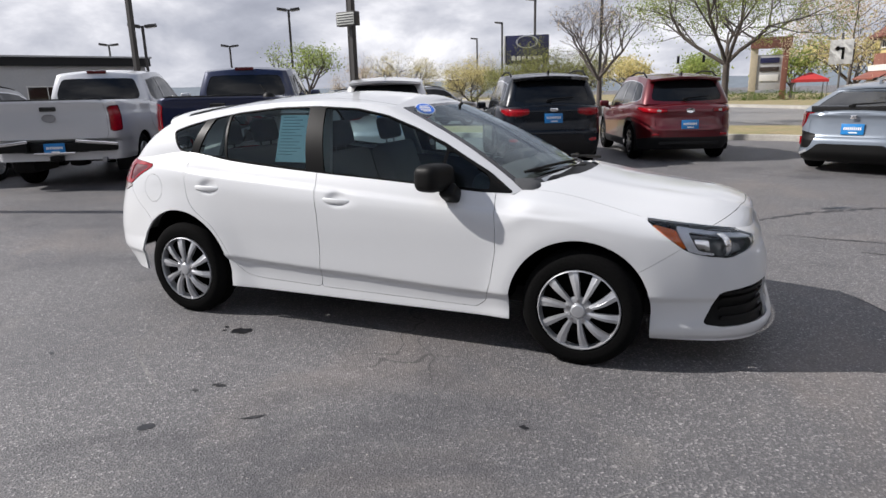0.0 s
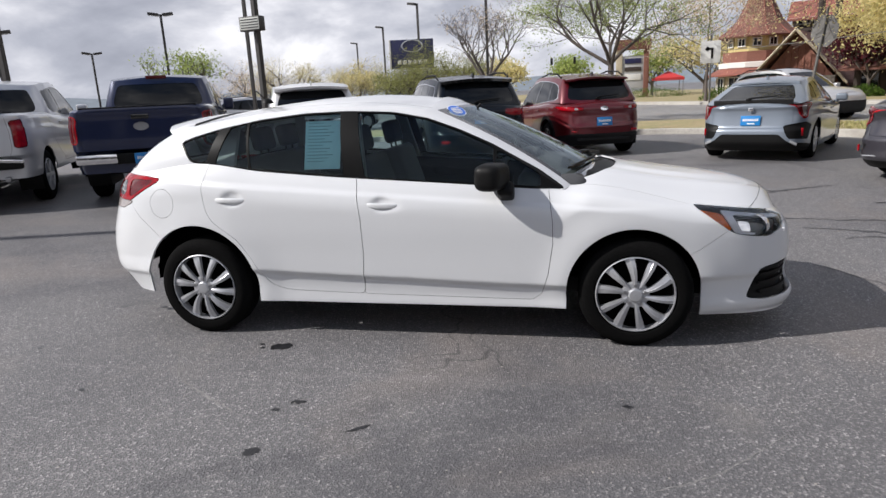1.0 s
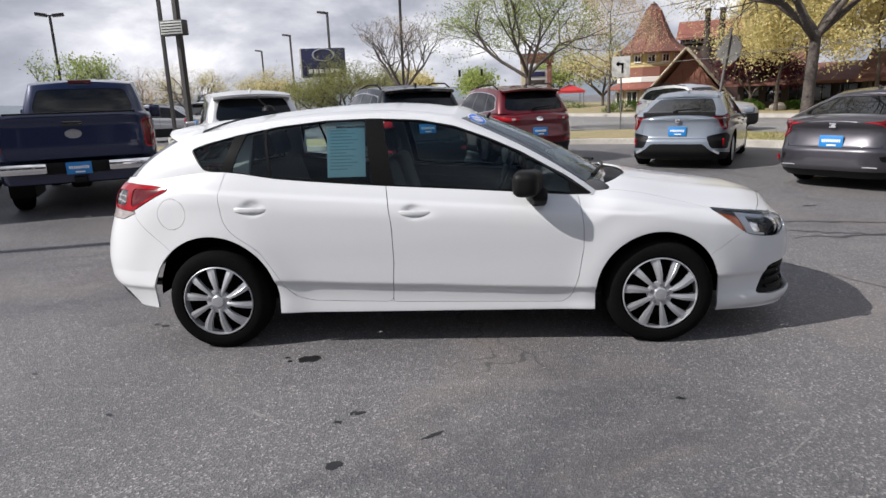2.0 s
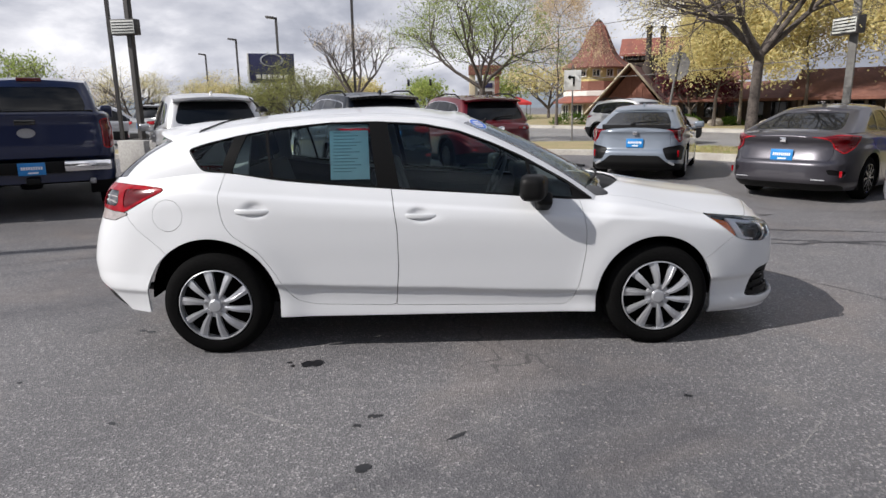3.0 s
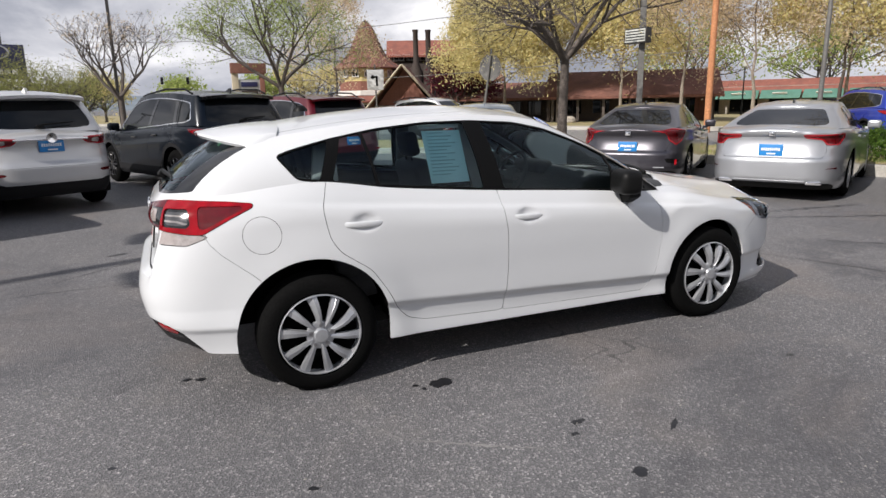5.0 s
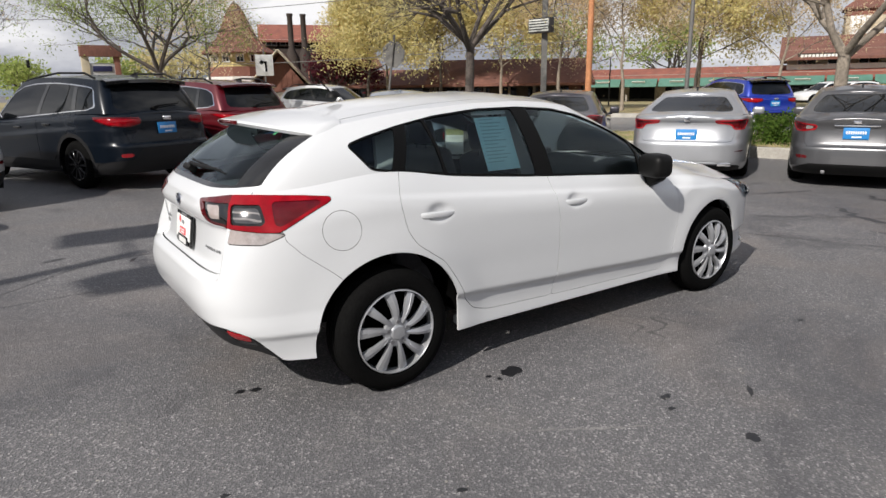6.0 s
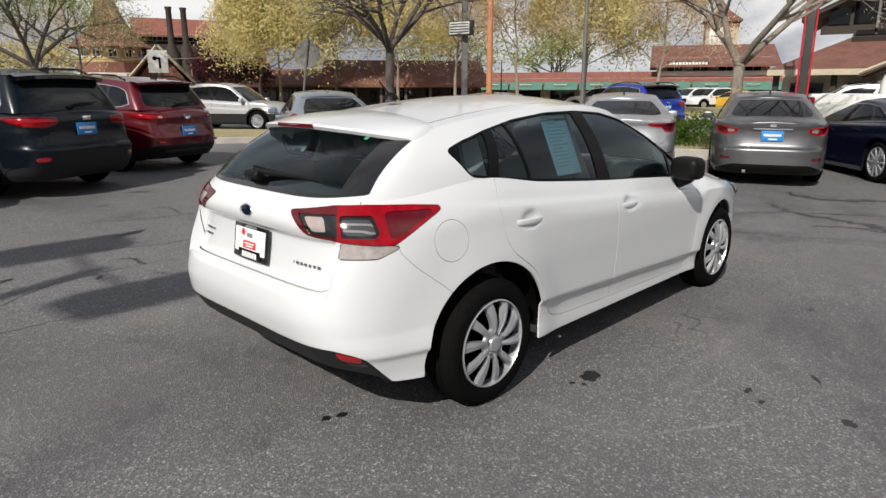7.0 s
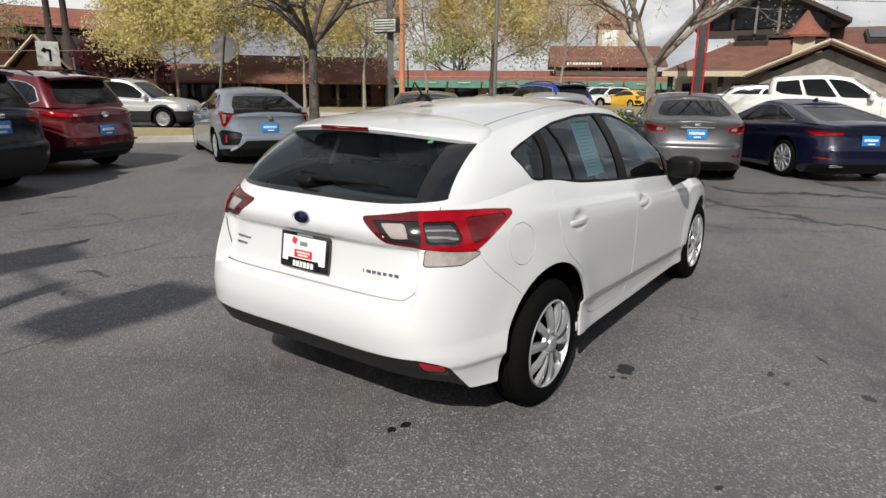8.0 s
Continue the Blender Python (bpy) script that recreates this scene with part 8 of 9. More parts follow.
for k, (x, y, s) in enumerate(((17.4, 34.0, 0.45), (19.6, 32.4, 0.35), (21.5, 30.4, 0.40), (15.6, 35.9, 0.3))):
    bm = bmesh.new()
    bmesh.ops.create_icosphere(bm, subdivisions=3, radius=s)
    for v in bm.verts:
        v.co *= 1 + 0.22 * noise.noise(v.co * 3 + Vector((k, 0, 0)))
        v.co.z *= 0.7
    b_ = tagged(part("boulder", bm, M["boulder"]), "pale rounded landscape boulder on the far lawn", "boulder")
    b_.location = (x, y, 0.2 + s * 0.35)


# ---------------------------------------------------------------- buildings across the road
def slab(parent, name, key, size, m, bevel=0.0, label=""):
    bm = bmesh.new()
    box(bm, size, m, bevel)
    return part(name, bm, M[key], parent, label)


def gable_roof(parent, name, key, long, half, eave, ridge, m, thick=0.18, over=0.4, label=""):
    """Two sloped planes along x with thickness."""
    for s in (-1, 1):
        bm = bmesh.new()
        slope = Vector((0, s * half, eave - ridge))
        o = slope.normalized() * over
        pts = [Vector((-long / 2, 0, ridge)), Vector((long / 2, 0, ridge)), Vector((long / 2, s * half, eave)) + o, Vector((-long / 2, s * half, eave)) + o]
        lo = [bm.verts.new(q) for q in pts]
        hi = [bm.verts.new(q + Vector((0, 0, thick))) for q in pts]
        bm.faces.new(lo)
        bm.faces.new(hi)
        for k in range(4):
            j = (k + 1) % 4
            bm.faces.new((lo[k], lo[j], hi[j], hi[k]))
        bmesh.ops.transform(bm, matrix=m, verts=bm.verts)
        part(name, bm, M[key], parent, label, 20)


def gable_wall(parent, name, key, half, base, eave, ridge, thick, m):
    bm = bmesh.new()
    prism(bm, [(-half, base), (half, base), (half, eave), (0, ridge), (-half, eave)], thick, m)
    return part(name, bm, M[key], parent, "", 20)


def shingle_lines(parent, m, long, slope_len, rows, key="brown_roof"):
    """Courses of shingles: thin steps laid up a slope (x along, y up the slope)."""
    for k in range(rows):
        bm = bmesh.new()
        box(bm, (long, slope_len / rows + 0.03, 0.03), m @ pose(0, (k + 0.5) * slope_len / rows, 0.02, 3))
        part("shingle_course", bm, M[key], parent)


def window(parent, m, wide, high, bars=1, key="white_trim"):
    """Frame, sill and pane; in the x-z plane, outside towards -y."""
    w_ = new("window")
    w_.parent = parent
    w_.matrix_local = m
    for size, mm in (((wide + 0.12, 0.08, 0.06), pose(0, 0, high / 2)), ((wide + 0.12, 0.08, 0.06), pose(0, 0, -high / 2)), ((0.06, 0.08, high), pose(-wide / 2, 0, 0)), ((0.06, 0.08, high), pose(wide / 2, 0, 0))):
        slab(w_, "window_frame", key, size, mm)
    for k in range(bars):
        slab(w_, "glazing_bar", key, (0.04, 0.06, high), pose(-wide / 2 + wide * (k + 1) / (bars + 1), 0, 0))
    slab(w_, "pane", "car_glass", (wide, 0.03, high), pose(0, 0.02, 0))


# round tower with a witch-hat roof
tw = thing("tower_building", "round cream and ochre tower with a brown witch-hat roof", "building", pose(14.2, 50.0, G0))
bm = bmesh.new()
lathe(bm, [(2.75, 0), (2.75, 1.75)], 12)
part("lower_wall", bm, M["cream"], tw, "", 20)
bm = bmesh.new()
lathe(bm, [(3.6, 1.62), (3.62, 1.72), (2.5, 2.25), (2.5, 2.0)], 12)
part("skirt_roof", bm, M["red_roof"], tw, "", 20)
bm = bmesh.new()
lathe(bm, [(2.72, 2.2), (2.75, 2.55), (2.5, 2.6), (2.5, 2.2)], 12)
part("white_band", bm, M["white_trim"], tw, "", 20)
bm = bmesh.new()
lathe(bm, [(2.45, 2.5), (2.45, 3.35)], 12)
part("upper_cladding", bm, M["brick_wall"], tw, "", 20)
bm = bmesh.new()
lathe(bm, [(2.1, 3.3), (2.1, 4.5)], 12)
part("upper_wall", bm, M["yellow_wall"], tw, "", 20)
prof = [(2.85, 4.35), (2.9, 4.45), (2.2, 4.95), (1.6, 5.6), (1.1, 6.6), (0.62, 7.7), (0.24, 8.15)]
bm = bmesh.new()
lathe(bm, prof, 12)
hat = part("hat_roof", bm, M["brown_roof"], tw, "brown shingled flared cone roof", 20)
for k in range(12):
    bm = bmesh.new()
    a = 2 * math.pi * k / 12
    for (r0, z0), (r1, z1) in zip(prof[1:], prof[2:]):
        tube(bm, (r0 * math.cos(a), r0 * math.sin(a), z0), (r1 * math.cos(a), r1 * math.sin(a), z1), 0.04, sides=5)
    part("hip", bm, M["red_roof"], hat)
bm = bmesh.new()
lathe(bm, [(0.26, 8.1), (0.30, 8.2), (0.12, 8.32), (0.001, 8.45)], 10)
part("finial", bm, M["timber"], tw)
for k in range(12):
    a = 2 * math.pi * (k + 0.5) / 12
    window(tw, pose(2.10 * math.cos(a), 2.10 * math.sin(a), 4.0, 0, 0, math.degrees(a) + 90), 0.55, 0.55)
    window(tw, pose(2.76 * math.cos(a), 2.76 * math.sin(a), 0.95, 0, 0, math.degrees(a) + 90), 0.9, 1.1)

# gabled hall beside it
gb = thing("gabled_building", "red-brown hall with a steep front gable and pale barge boards", "building", pose(14.7, 42.5, G0, 0, 0, -28))
gable_wall(gb, "front_wall", "brick_wall", 2.5, 0, 0.9, 4.0, 0.25, pose(0, 0.6, 0))
slab(gb, "stone_plinth", "stone", (4.6, 0.3, 1.35), pose(0, 0.5, 0.68), 0.02)
gable_roof(gb, "steep_roof", "brown_roof", 9, 2.9, 0.95, 4.15, pose(0, 4.2, 0, 0, 0, 90), 0.16)
for s in (-1, 1):
    bm = bmesh.new()
    tube(bm, (0, -0.36, 4.32), (s * 3.1, -0.36, 0.85), 0.085, sides=4)
    part("barge_board", bm, M["cream"], gb, "pale barge board")
for k in range(9):
    slab(gb, "wall_board", "brick_wall", (0.05, 0.05, 2.3 - abs(k - 4) * 0.48), pose(-1.6 + 0.4 * k, 0.58, 1.4 + (2.3 - abs(k - 4) * 0.48) / 2))
window(gb, pose(-1.1, 0.34, 0.8), 0.9, 0.8)
window(gb, pose(1.1, 0.34, 0.8), 0.9, 0.8)
ub = thing("long_building", "long building with an upper red-brown roof over a dark clerestory", "building", pose(20.4, 51.0, G0, 0, 0, -20))
slab(ub, "wall", "timber", (10.5, 6, 5.0), pose(0, 3, 2.5))
gable_roof(ub, "main_roof", "brown_roof", 13, 4.5, 3.4, 5.0, pose(0, 3, 0))
slab(ub, "clerestory", "timber", (7.4, 3.4, 1.4), pose(0.2, 3, 5.5))
gable_roof(ub, "upper_roof", "red_roof", 8.2, 2.6, 5.75, 7.1, pose(0.2, 3, 0))
for k in range(6):
    window(ub, pose(-2.8 + 1.2 * k, 1.27, 5.6), 0.9, 0.5)
slab(ub, "fascia", "white_trim", (8.2, 0.06, 0.16), pose(0.2, 0.12, 5.70))
for k, x in enumerate((17.0, 18.0)):
    c_ = thing("chimney_flue", "tall dark steel chimney flue", "chimney", pose(x, 45.6 - 0.2 * k, 3.4))
    bm = bmesh.new()
    lathe(bm, [(0.6, -3.3), (0.55, 0.6), (0.22, 1.4), (0.20, 3.7), (0.24, 3.75), (0.24, 3.9), (0.001, 3.9)], 14)
    part("flue", bm, M["timber"], c_)
    bm = bmesh.new()
    lathe(bm, [(0.62, -3.3), (0.62, -0.1), (0.4, 0.3)], 4)
    part("chimney_base", bm, M["brick_wall"], c_)
# dark timber lodge behind the trees
lo_ = thing("timber_lodge", "low dark timber lodge with a brown shingle roof and porch", "building", pose(25.2, 29.2, G0, 0, 0, -39))
slab(lo_, "wall", "timber", (10, 5.0, 2.0), pose(0, 3.2, 1.0))
gable_roof(lo_, "roof", "brown_roof", 10.8, 3.3, 1.75, 3.2, pose(0, 2.6, 0), 0.16, 0.5)
for s in (-1, 1):
    gable_wall(lo_, "gable_end", "timber", 2.9, 0.0, 1.75, 3.1, 0.2, pose(s * 5.0, 2.6, 0, 0, 0, 90))
for k in range(7):
    slab(lo_, "porch_post", "bark", (0.16, 0.16, 1.75), pose(-4.8 + 1.6 * k, -0.55, 0.87))
slab(lo_, "porch_beam", "timber", (10.4, 0.18, 0.20), pose(0, -0.55, 1.75))
for k in range(5):
    window(lo_, pose(-3.6 + 1.8 * k, 0.66, 1.05), 1.1, 0.9, 1, "timber")
slab(lo_, "door", "brick_wall", (0.9, 0.08, 1.8), pose(4.4, 0.66, 0.9))
# low range further left behind the trees
lr = thing("timber_lodge", "low dark timber range with a brown roof", "building", pose(20.5, 37.0, G0, 0, 0, -42))
slab(lr, "wall", "timber", (9, 5, 1.9), pose(0, 3, 0.95))
gable_roof(lr, "roof", "brown_roof", 9.6, 3.2, 1.7, 2.7, pose(0, 2.6, 0), 0.16, 0.5)
for k in range(6):
    window(lr, pose(-3.6 + 1.4 * k, 0.46, 1.0), 1.0, 1.0, 1, "timber")
# arcade with green awnings, upper hall and clock tower
ar_ = thing("shopping_arcade", "long low shopping arcade with green awnings and a brown roof", "building", pose(48.3, 25.3, G0, 0, 0, -62.5))
slab(ar_, "wall", "stone", (34, 8, 2.4), pose(0, 5, 1.2))
bm = bmesh.new()
box(bm, (34, 3.2, 0.15), pose(0, 1.2, 2.35, 20))
part("lean_roof", bm, M["red_roof"], ar_)
for k in range(11):
    bm = bmesh.new()
    box(bm, (2.95, 0.9, 0.08), pose(-15.5 + 3.1 * k, -0.55, 1.70, 48), 0.01)
    part("awning", bm, M["green_awning"], ar_, "green awning")
    slab(ar_, "shop_window", "car_glass", (2.2, 0.1, 1.2), pose(-15.5 + 3.1 * k, 0.96, 0.75))
    slab(ar_, "sign_bar", "white_trim", (1.1, 0.03, 0.18), pose(-15.5 + 3.1 * k, -0.78, 1.78, 48))
slab(ar_, "upper_wall", "cream", (9, 6, 2.2), pose(6.4, 5, 3.0))
gable_roof(ar_, "upper_roof", "brown_roof", 10.2, 4.2, 3.4, 5.1, pose(6.4, 5, 0), 0.2)
slab(ar_, "balcony_rail", "white_trim", (9, 0.08, 0.4), pose(6.4, 1.4, 2.75))
slab(ar_, "name_board", "timber", (3.4, 0.12, 0.42), pose(4.3, 0.55, 3.55))
for k in range(12):
    slab(ar_, "board_bar", "white_trim", (0.20, 0.04, 0.22), pose(2.9 + 0.26 * k, 0.47, 3.55))
for k in range(4):
    window(ar_, pose(3.3 + 2.1 * k, 1.95, 3.1), 1.3, 0.7)
ct = thing("clock_tower", "small brick and cream clock tower with a brown pyramid roof", "clock tower", pose(57.3, 21.9, G0, 0, 0, -62.5))
slab(ct, "shaft", "cream", (2.7, 2.7, 7.4), pose(0, 0, 3.7))
slab(ct, "brick_band", "brick_wall", (2.76, 2.76, 0.5), pose(0, 0, 7.0))
bm = bmesh.new()
lathe(bm, [(2.25, 7.25), (2.25, 7.40), (0.9, 8.2), (0.03, 9.1)], 4, pose(0, 0, 0, 0, 0, 45))
part("pyramid_roof", bm, M["brown_roof"], ct, "", 20)
bm = bmesh.new()
box(bm, (1.5, 0.06, 1.5), pose(-0.3, -1.37, 6.0), 0.02)
part("clock_panel", bm, M["white_trim"], ct, "white clock panel")
bm = bmesh.new()
lathe(bm, [(0.001, 0.06), (0.55, 0.06), (0.62, 0.02), (0.62, 0)], 28, pose(-0.3, -1.41, 6.0, 90))
part("clock_face", bm, M["clock_face"], ct, "round white clock face")
slab(ct, "clock_pointer", "black", (0.06, 0.02, 0.46), pose(-0.3, -1.49, 6.2))
slab(ct, "clock_pointer", "black", (0.34, 0.02, 0.06), pose(-0.44, -1.49, 6.0))
# restaurant with a sweeping brown roof
rs = thing("restaurant", "restaurant with a sweeping brown shingle roof, skylights and stone gable", "building", pose(28.8, 2.2, G0, 0, 0, -80.5))
slab(rs, "wall", "cream", (18, 9, 2.1), pose(4, 5, 1.05))
bm = bmesh.new()
v_ = [bm.verts.new(q) for q in ((-5.4, -1.2, 2.05), (13, -1.2, 2.05), (13, 5.0, 4.25), (-1.4, 5.0, 4.25), (-5.4, -1.2, 2.25), (13, -1.2, 2.25), (13, 5.0, 4.45), (-1.4, 5.0, 4.45))]
for q in ((0, 1, 2, 3), (4, 5, 6, 7), (0, 1, 5, 4), (1, 2, 6, 5), (2, 3, 7, 6), (3, 0, 4, 7)):
    bm.faces.new([v_[k] for k in q])
part("sweeping_roof", bm, M["brown_roof"], rs, "brown shingle roof", 20)
slab(rs, "fascia", "cream", (18.4, 0.10, 0.24), pose(3.8, -1.25, 2.12))
tilt = math.degrees(math.atan2(2.2, 6.2))
for x in (-1.9, 0.6, 3.6):
    slab(rs, "skylight_frame", "timber", (1.5, 1.6, 0.25), pose(x, 3.0, 3.85, tilt))
    slab(rs, "skylight_pane", "car_glass", (1.3, 1.4, 0.04), pose(x, 2.95, 4.0, tilt))
for k in range(8):
    slab(rs, "wall_window", "car_glass", (1.3, 0.1, 0.9), pose(-4.0 + 2.2 * k, 0.45, 1.25))
    slab(rs, "wall_post", "timber", (0.22, 0.3, 2.1), pose(-5.1 + 2.2 * k, -0.6, 1.05))
gable_roof(rs, "glass_gable_roof", "timber", 6.0, 3.0, 4.65, 6.1, pose(-1.3, 5.2, 0, 0, 0, 90), 0.2, 0.5)
gable_wall(rs, "glass_gable_wall", "timber", 2.7, 3.9, 4.6, 5.9, 0.15, pose(-1.3, 3.0, 0))
for k in range(5):
    slab(rs, "gable_pane", "car_glass", (0.85, 0.06, 0.70 + 0.32 * (2 - abs(k - 2))), pose(-3.3 + 1.0 * k, 2.95, 4.25 + (0.85 + 0.35 * (2 - abs(k - 2))) / 2))
    slab(rs, "gable_mullion", "pole_grey", (0.10, 0.1, 1.5), pose(-2.8 + 1.0 * k, 2.93, 4.85)) if k in (1, 2) else None
gable_wall(rs, "stone_gable", "stone", 2.3, 0, 1.95, 3.0, 0.4, pose(1.0, -3.2, 0))
gable_roof(rs, "porch_roof", "brown_roof", 4.6, 2.6, 2.0, 3.15, pose(1.0, -1.5, 0, 0, 0, 90), 0.16, 0.3)
for s in (-1, 1):
    bm = bmesh.new()
    tube(bm, (1.0, -3.85, 3.30), (1.0 + s * 2.9, -3.85, 2.0), 0.07, sides=4)
    part("barge_board", bm, M["cream"], rs, "pale barge board")
slab(rs, "cupola_base", "cream", (0.8, 0.8, 0.9), pose(0.2, -1.0, 3.2))
bm = bmesh.new()
lathe(bm, [(0.8, 3.5), (0.82, 3.6), (0.45, 4.0), (0.03, 4.6)], 8, pose(0.2, -1.0, 0.1))
part("cupola_roof", bm, M["red_roof"], rs, "", 20)
# plain unseen block added behind the camera; closes the lot and darkens reflections
sb = thing("showroom", "plain grey flat-roofed block, unseen, added to darken reflections", "building", pose(-2, -24, G0))
slab(sb, "wall", "concrete", (70, 8, 6.5), pose(0, -4, 3.25))
# dark panes added to the unseen block, only met in reflections
for k in range(14):
    slab(sb, "shop_window", "car_glass", (4.2, 0.1, 3.2), pose(-32.5 + 5 * k, 0.05, 1.9))
# pale flat-roofed building far behind the pickup
wb_ = thing("showroom", "pale grey flat-roofed showroom with a dark parapet", "building", pose(-42.5, 25.0, G0, 0, 0, 60))
slab(wb_, "wall", "grey_wall", (16, 9, 3.7), pose(0, 0, 1.85))
slab(wb_, "parapet", "cladding", (16.6, 9.6, 0.55), pose(0, 0, 3.95))
slab(wb_, "coping", "grey_wall", (16.8, 9.8, 0.10), pose(0, 0, 4.25))
for k in range(4):
    window(wb_, pose(-6 + 4 * k, -4.52, 1.6), 2.2, 1.6)
for k, (x, y) in enumerate(((9.8, 66.5),)):
    t_ = thing("canopy_tent", "red canvas canopy tent by the road", "tent", pose(x, y, 0.2))
    bm = bmesh.new()
    lathe(bm, [(2.0, 1.5), (2.0, 1.75), (0.1, 2.4)], 4, pose(0, 0, 0, 0, 0, 45))
    part("canopy", bm, M["tent_red"], t_, "", 20)
    for q in ((-1.3, -1.3), (1.3, -1.3), (-1.3, 1.3), (1.3, 1.3)):
        bm = bmesh.new()
        tube(bm, (*q, 0), (*q, 1.6), 0.04, sides=6)
        part("leg", bm, M["pole_grey"], t_)

# ---------------------------------------------------------------- small cars in the far lots
for k, (x, y, h, sp, lab) in enumerate((
    (46.6, 19.3, 150, far_white, "white SUV in the far lot"), (47.0, 17.9, 150, far_white, "white SUV in the far lot"), (46.6, 16.0, 60, far_yellow, "yellow car in the far lot"), (34.8, 20.5, 100, far_silver, "silver SUV in the far lot"),
    (-14.0, 24.0, 30, far_silver, "silver car in the far lot"), (-12.0, 27.5, 30, far_white, "white car in the far lot"), (-9.5, 21.5, 60, left_suv, "grey car in the far lot"))):
    tagged(vehicle("parked_car", lab, pose(x, y, ground_z(x, y) - 0.004, 0, 0, h), sp), group="cars in the far lots")


# ---------------------------------------------------------------- stains on the asphalt
def blot(x, y, rx, ry, seed, turn=0, key="oil", z=0.0022, label="dark oil stain on the asphalt", name="oil_stain"):
    r = random.Random(seed)
    n = 26
    ph = [r.uniform(0, 6.28) for _ in range(4)]
    v = [(0, 0, 0)] + [((1 + 0.22 * math.sin(2 * a + ph[0]) + 0.16 * math.sin(3 * a + ph[1]) + 0.12 * math.sin(5 * a + ph[2]) + 0.08 * math.sin(9 * a + ph[3])) * rx * math.cos(a), (1 + 0.2 * math.sin(2 * a + ph[1]) + 0.16 * math.sin(4 * a + ph[2])) * ry * math.sin(a), 0) for a in np.linspace(0, 2 * math.pi, n, endpoint=False)]
    f = [(0, 1 + k, 1 + (k + 1) % n) for k in range(n)]
    ob = tagged(mesh_object(name, v, f, M[key], smooth=0), label, "stain", kind="structure")
    ob.matrix_world = pose(x, y, ground_z(x, y) + z, 0, 0, turn)


for k, (x, y, rx, ry, a) in enumerate(((-0.763, -1.07, 0.055, 0.058, 0), (-0.90, -1.045, 0.022, 0.012, 0), (-0.87, -1.10, 0.015, 0.012, 0), (-0.344, -1.742, 0.035, 0.022, 0), (-0.42, -1.83, 0.022, 0.016, 0), (-0.355, -2.196, 0.042, 0.030, 0), (-1.957, -0.455, 0.035, 0.018, 0), (-2.03, -0.43, 0.025, 0.018, 0), (0.05, -1.95, 0.05, 0.012, 35), (0.9, -2.9, 0.035, 0.02, 10), (-1.6, -1.75, 0.018, 0.014, 0), (-2.35, -1.25, 0.02, 0.014, 0), (1.25, -1.6, 0.02, 0.015, 0), (3.3, 4.5, 0.16, 0.07, 30), (4.4, 3.6, 0.12, 0.03, 10), (-2.6, 3.2, 0.10, 0.03, 30), (-1.2, 4.3, 0.16, 0.05, 20), (-2.0, 2.8, 0.05, 0.02, 60))):
    blot(x, y, rx, ry, 700 + k, a)

def streak(line, wide, seed, key="tar", name="crack", label="dark damp crack in the asphalt", lift=0.002):
    """A tarred or damp crack, or a scuff, as a thin uneven ribbon on the asphalt."""
    r = random.Random(seed)
    n = 40
    xs = curve(np.linspace(0, len(line) - 1, n), range(len(line)), [q[0] for q in line])
    ys = curve(np.linspace(0, len(line) - 1, n), range(len(line)), [q[1] for q in line])
    v, f = [], []
    for k in range(n):
        dx, dy = xs[min(k + 1, n - 1)] - xs[max(k - 1, 0)], ys[min(k + 1, n - 1)] - ys[max(k - 1, 0)]
        d = math.hypot(dx, dy) + 1e-9
        wob = r.gauss(0, wide * 0.5)
        h = wide * r.uniform(0.3, 1.0) * math.sin(math.pi * (k + 0.5) / n) ** 0.4
        x, y = xs[k] - dy / d * wob, ys[k] + dx / d * wob
        for s in (-1, 1):
            px, py = x - dy / d * h * s, y + dx / d * h * s
            v.append((px, py, ground_z(px, py) + lift))
    f = [(2 * k, 2 * k + 1, 2 * k + 3, 2 * k + 2) for k in range(n - 1)]
    tagged(mesh_object(name, v, f, M[key], smooth=0), label, "crack" if name == "crack" else "scuff", kind="structure")


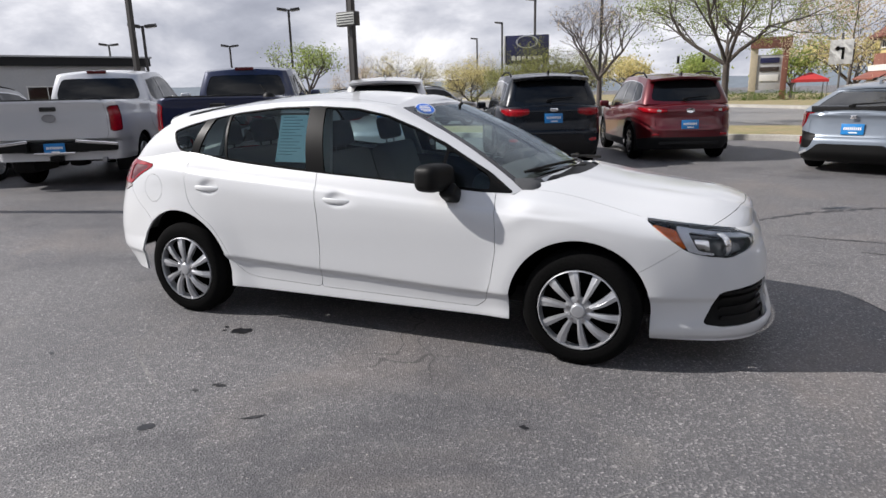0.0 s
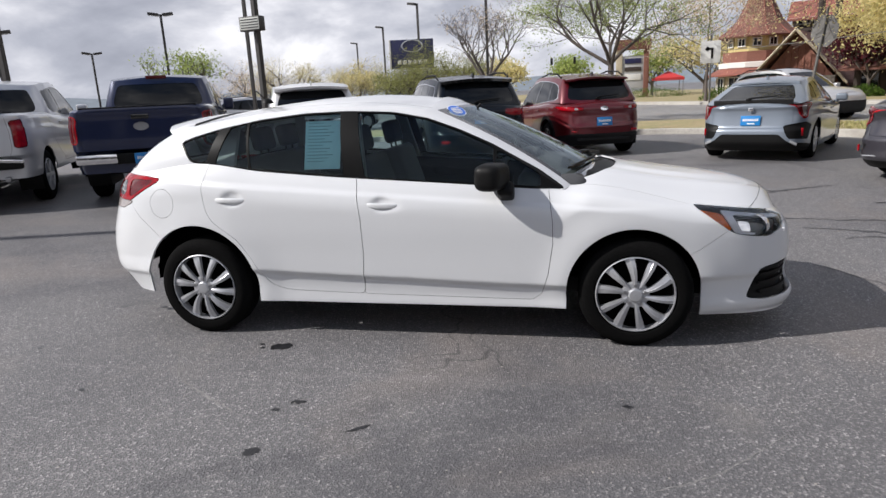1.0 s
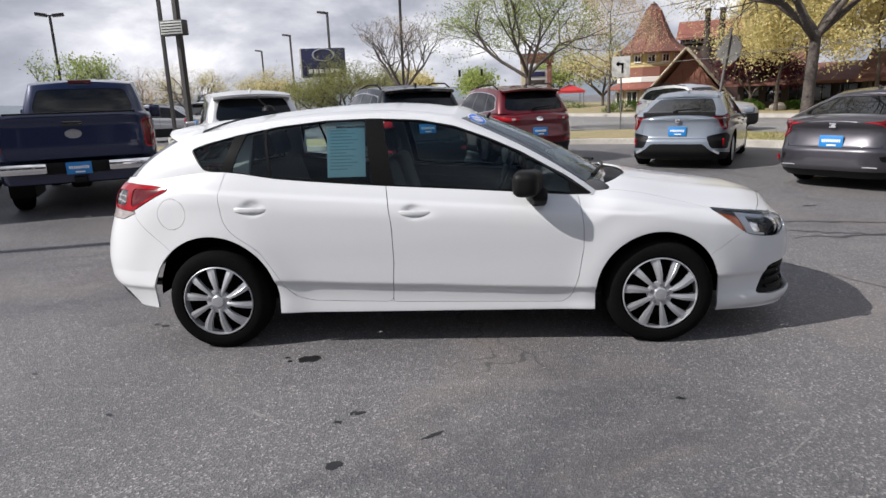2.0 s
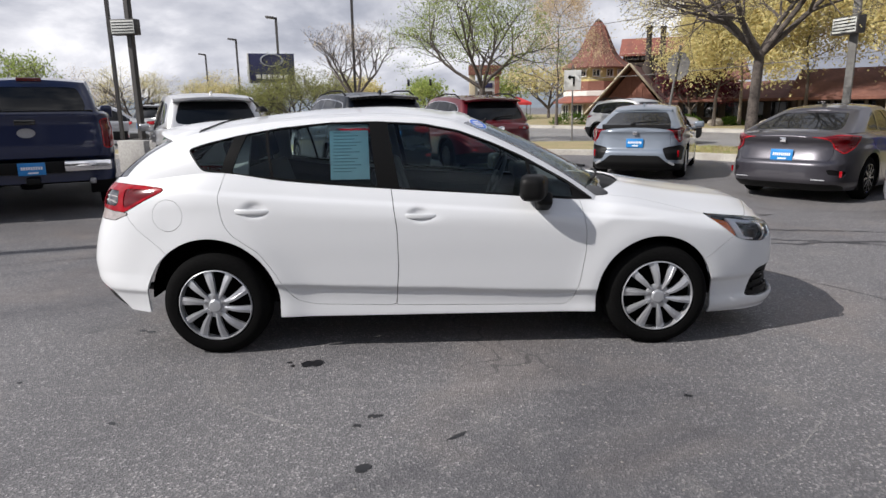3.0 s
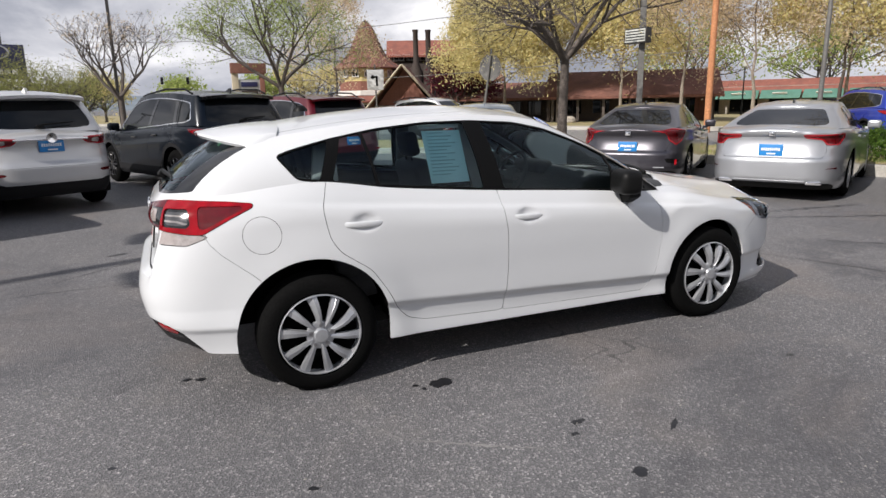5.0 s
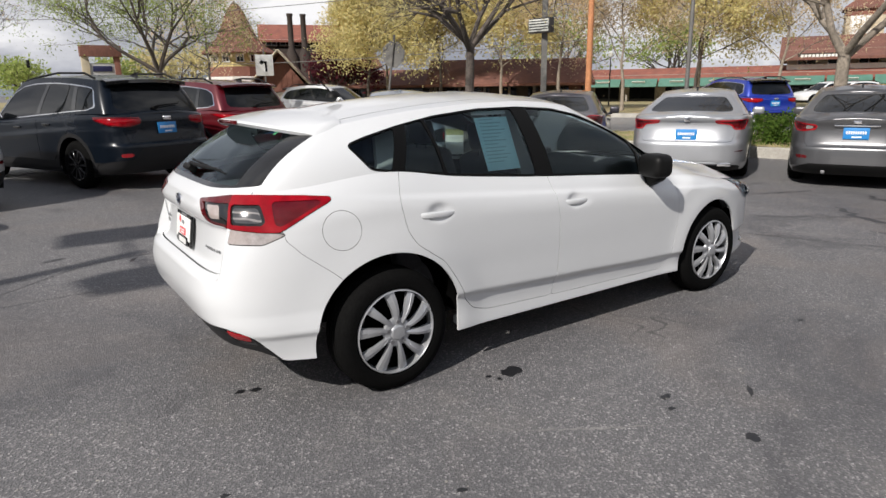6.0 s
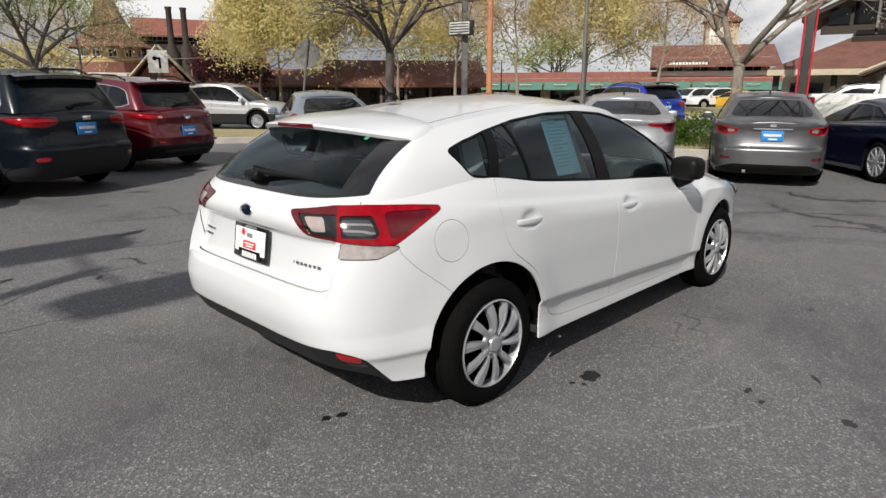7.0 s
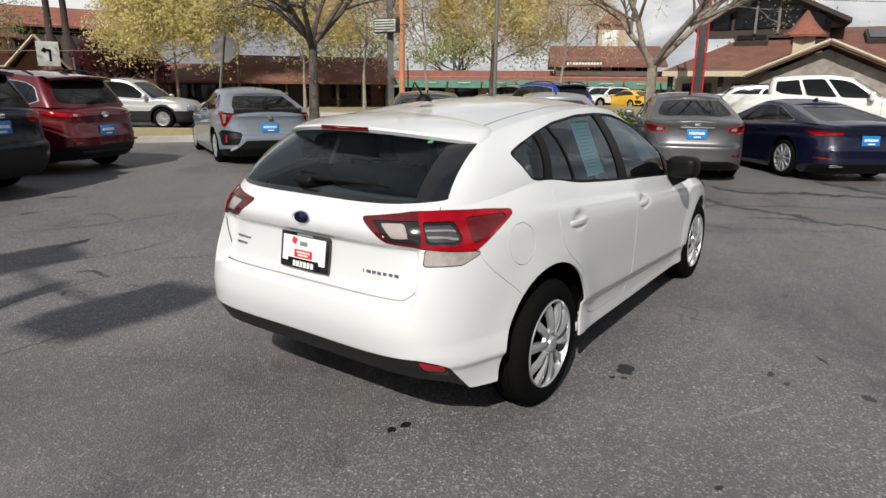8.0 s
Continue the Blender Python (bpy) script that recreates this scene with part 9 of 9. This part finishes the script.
M["tar"] = material("damp_tar", (0.040, 0.040, 0.043), 0.55, 0, 0.3, 40, 0.001)
for k, (line, wide) in enumerate((
    (((6.8, 0.24), (6.5, -0.4), (7.0, -1.02), (7.1, -1.62), (7.15, -2.6)), 0.16), (((5.6, 0.1), (5.06, -0.45), (4.95, -1.1), (4.6, -1.6), (4.66, -2.4)), 0.09), (((4.4, -0.75), (4.6, -1.2), (4.5, -1.5)), 0.05), (((8.6, -1.0), (7.6, -2.1)), 0.12), (((-1.02, 6.06), (-0.84, 6.05)), 0.05), (((-0.35, 6.85), (-0.05, 6.75)), 0.06), (((-0.53, 5.54), (-0.34, 5.4), (-0.38, 4.93)), 0.02), (((-1.68, 3.32), (-1.57, 3.2), (-1.59, 2.97)), 0.03), (((-1.66, 2.62), (-1.58, 2.60), (-1.57, 2.52)), 0.018), (((-0.95, 3.1), (-0.75, 2.9)), 0.025), (((3.2, 2.35), (4.6, 1.75), (6.6, 0.9)), 0.05), (((3.4, 1.9), (5.2, 1.9), (6.8, 1.75)), 0.06), (((2.6, 2.9), (4.2, 2.6), (5.4, 2.3)), 0.04), (((4.3, 0.4), (5.2, -0.5), (5.8, -1.6)), 0.03),
    (((-2.0, 3.9), (-1.1, 3.6), (-0.4, 3.75)), 0.012), (((-1.5, 5.2), (-0.6, 4.9), (0.3, 4.85)), 0.014), (((-3.1, 2.2), (-2.2, 2.9), (-1.3, 3.0)), 0.008), (((2.9, 0.9), (3.3, 0.1), (3.7, -0.9), (4.3, -2.0)), 0.012), (((2.2, 3.4), (3.4, 4.4), (4.4, 4.9)), 0.05), (((-4.6, 1.4), (-3.2, 1.9), (-2.1, 1.95)), 0.006))):
    streak(line, wide, 900 + k)
# pale scuffs and flakes near the car
for k, (line, wide) in enumerate((
    (((-1.124, -1.568), (-0.86, -1.735), (-0.601, -1.885)), 0.012), (((-1.367, -1.207), (-1.25, -1.39), (-1.124, -1.568)), 0.006), (((-2.927, 0.007), (-2.89, -0.039)), 0.010), (((-2.752, -0.258), (-2.715, -0.311)), 0.012), (((-2.598, -0.393), (-2.55, -0.46), (-2.519, -0.502)), 0.010),
    (((-1.678, -0.911), (-1.67, -1.0), (-1.643, -1.058)), 0.012), (((-1.749, -1.186), (-1.70, -1.25), (-1.646, -1.281)), 0.010), (((-1.60, -0.825), (-1.573, -0.855)), 0.012), (((-1.02, -1.31), (-1.01, -1.40)), 0.008), (((0.72, -1.85), (0.86, -2.02)), 0.006), (((1.9, -1.75), (1.55, -2.1), (1.3, -2.25)), 0.006), (((-0.2, -1.35), (0.1, -1.62), (0.3, -1.9)), 0.005))):
    streak(line, wide, 980 + k, "scuff", "scuff_mark", "pale chalky scuff mark on the asphalt", 0.0016)
g = np.random.default_rng(77)
fv, ff = [], []
for k in range(420):
    x, y = g.uniform(-4.2, 2.6), g.uniform(-3.6, -0.2)
    if -2.3 < x < 2.3 and y > -1.0:
        continue
    rad, turn, n0 = g.uniform(0.003, 0.009), g.uniform(0, 6.28), len(fv)
    for q in range(5):
        a = turn + q * 1.2566
        fv.append((x + rad * g.uniform(0.6, 1.3) * math.cos(a), y + rad * g.uniform(0.5, 1.1) * math.sin(a), ground_z(x, y) + 0.001))
    fv.append((x, y, ground_z(x, y) + 0.004))
    ff += [(n0 + q, n0 + (q + 1) % 5, n0 + 5) for q in range(5)]
tagged(mesh_object("grit", fv, ff, M["grit"], smooth=0), "scattered pale grit and leaf flakes on the asphalt", "grit", kind="stuff")
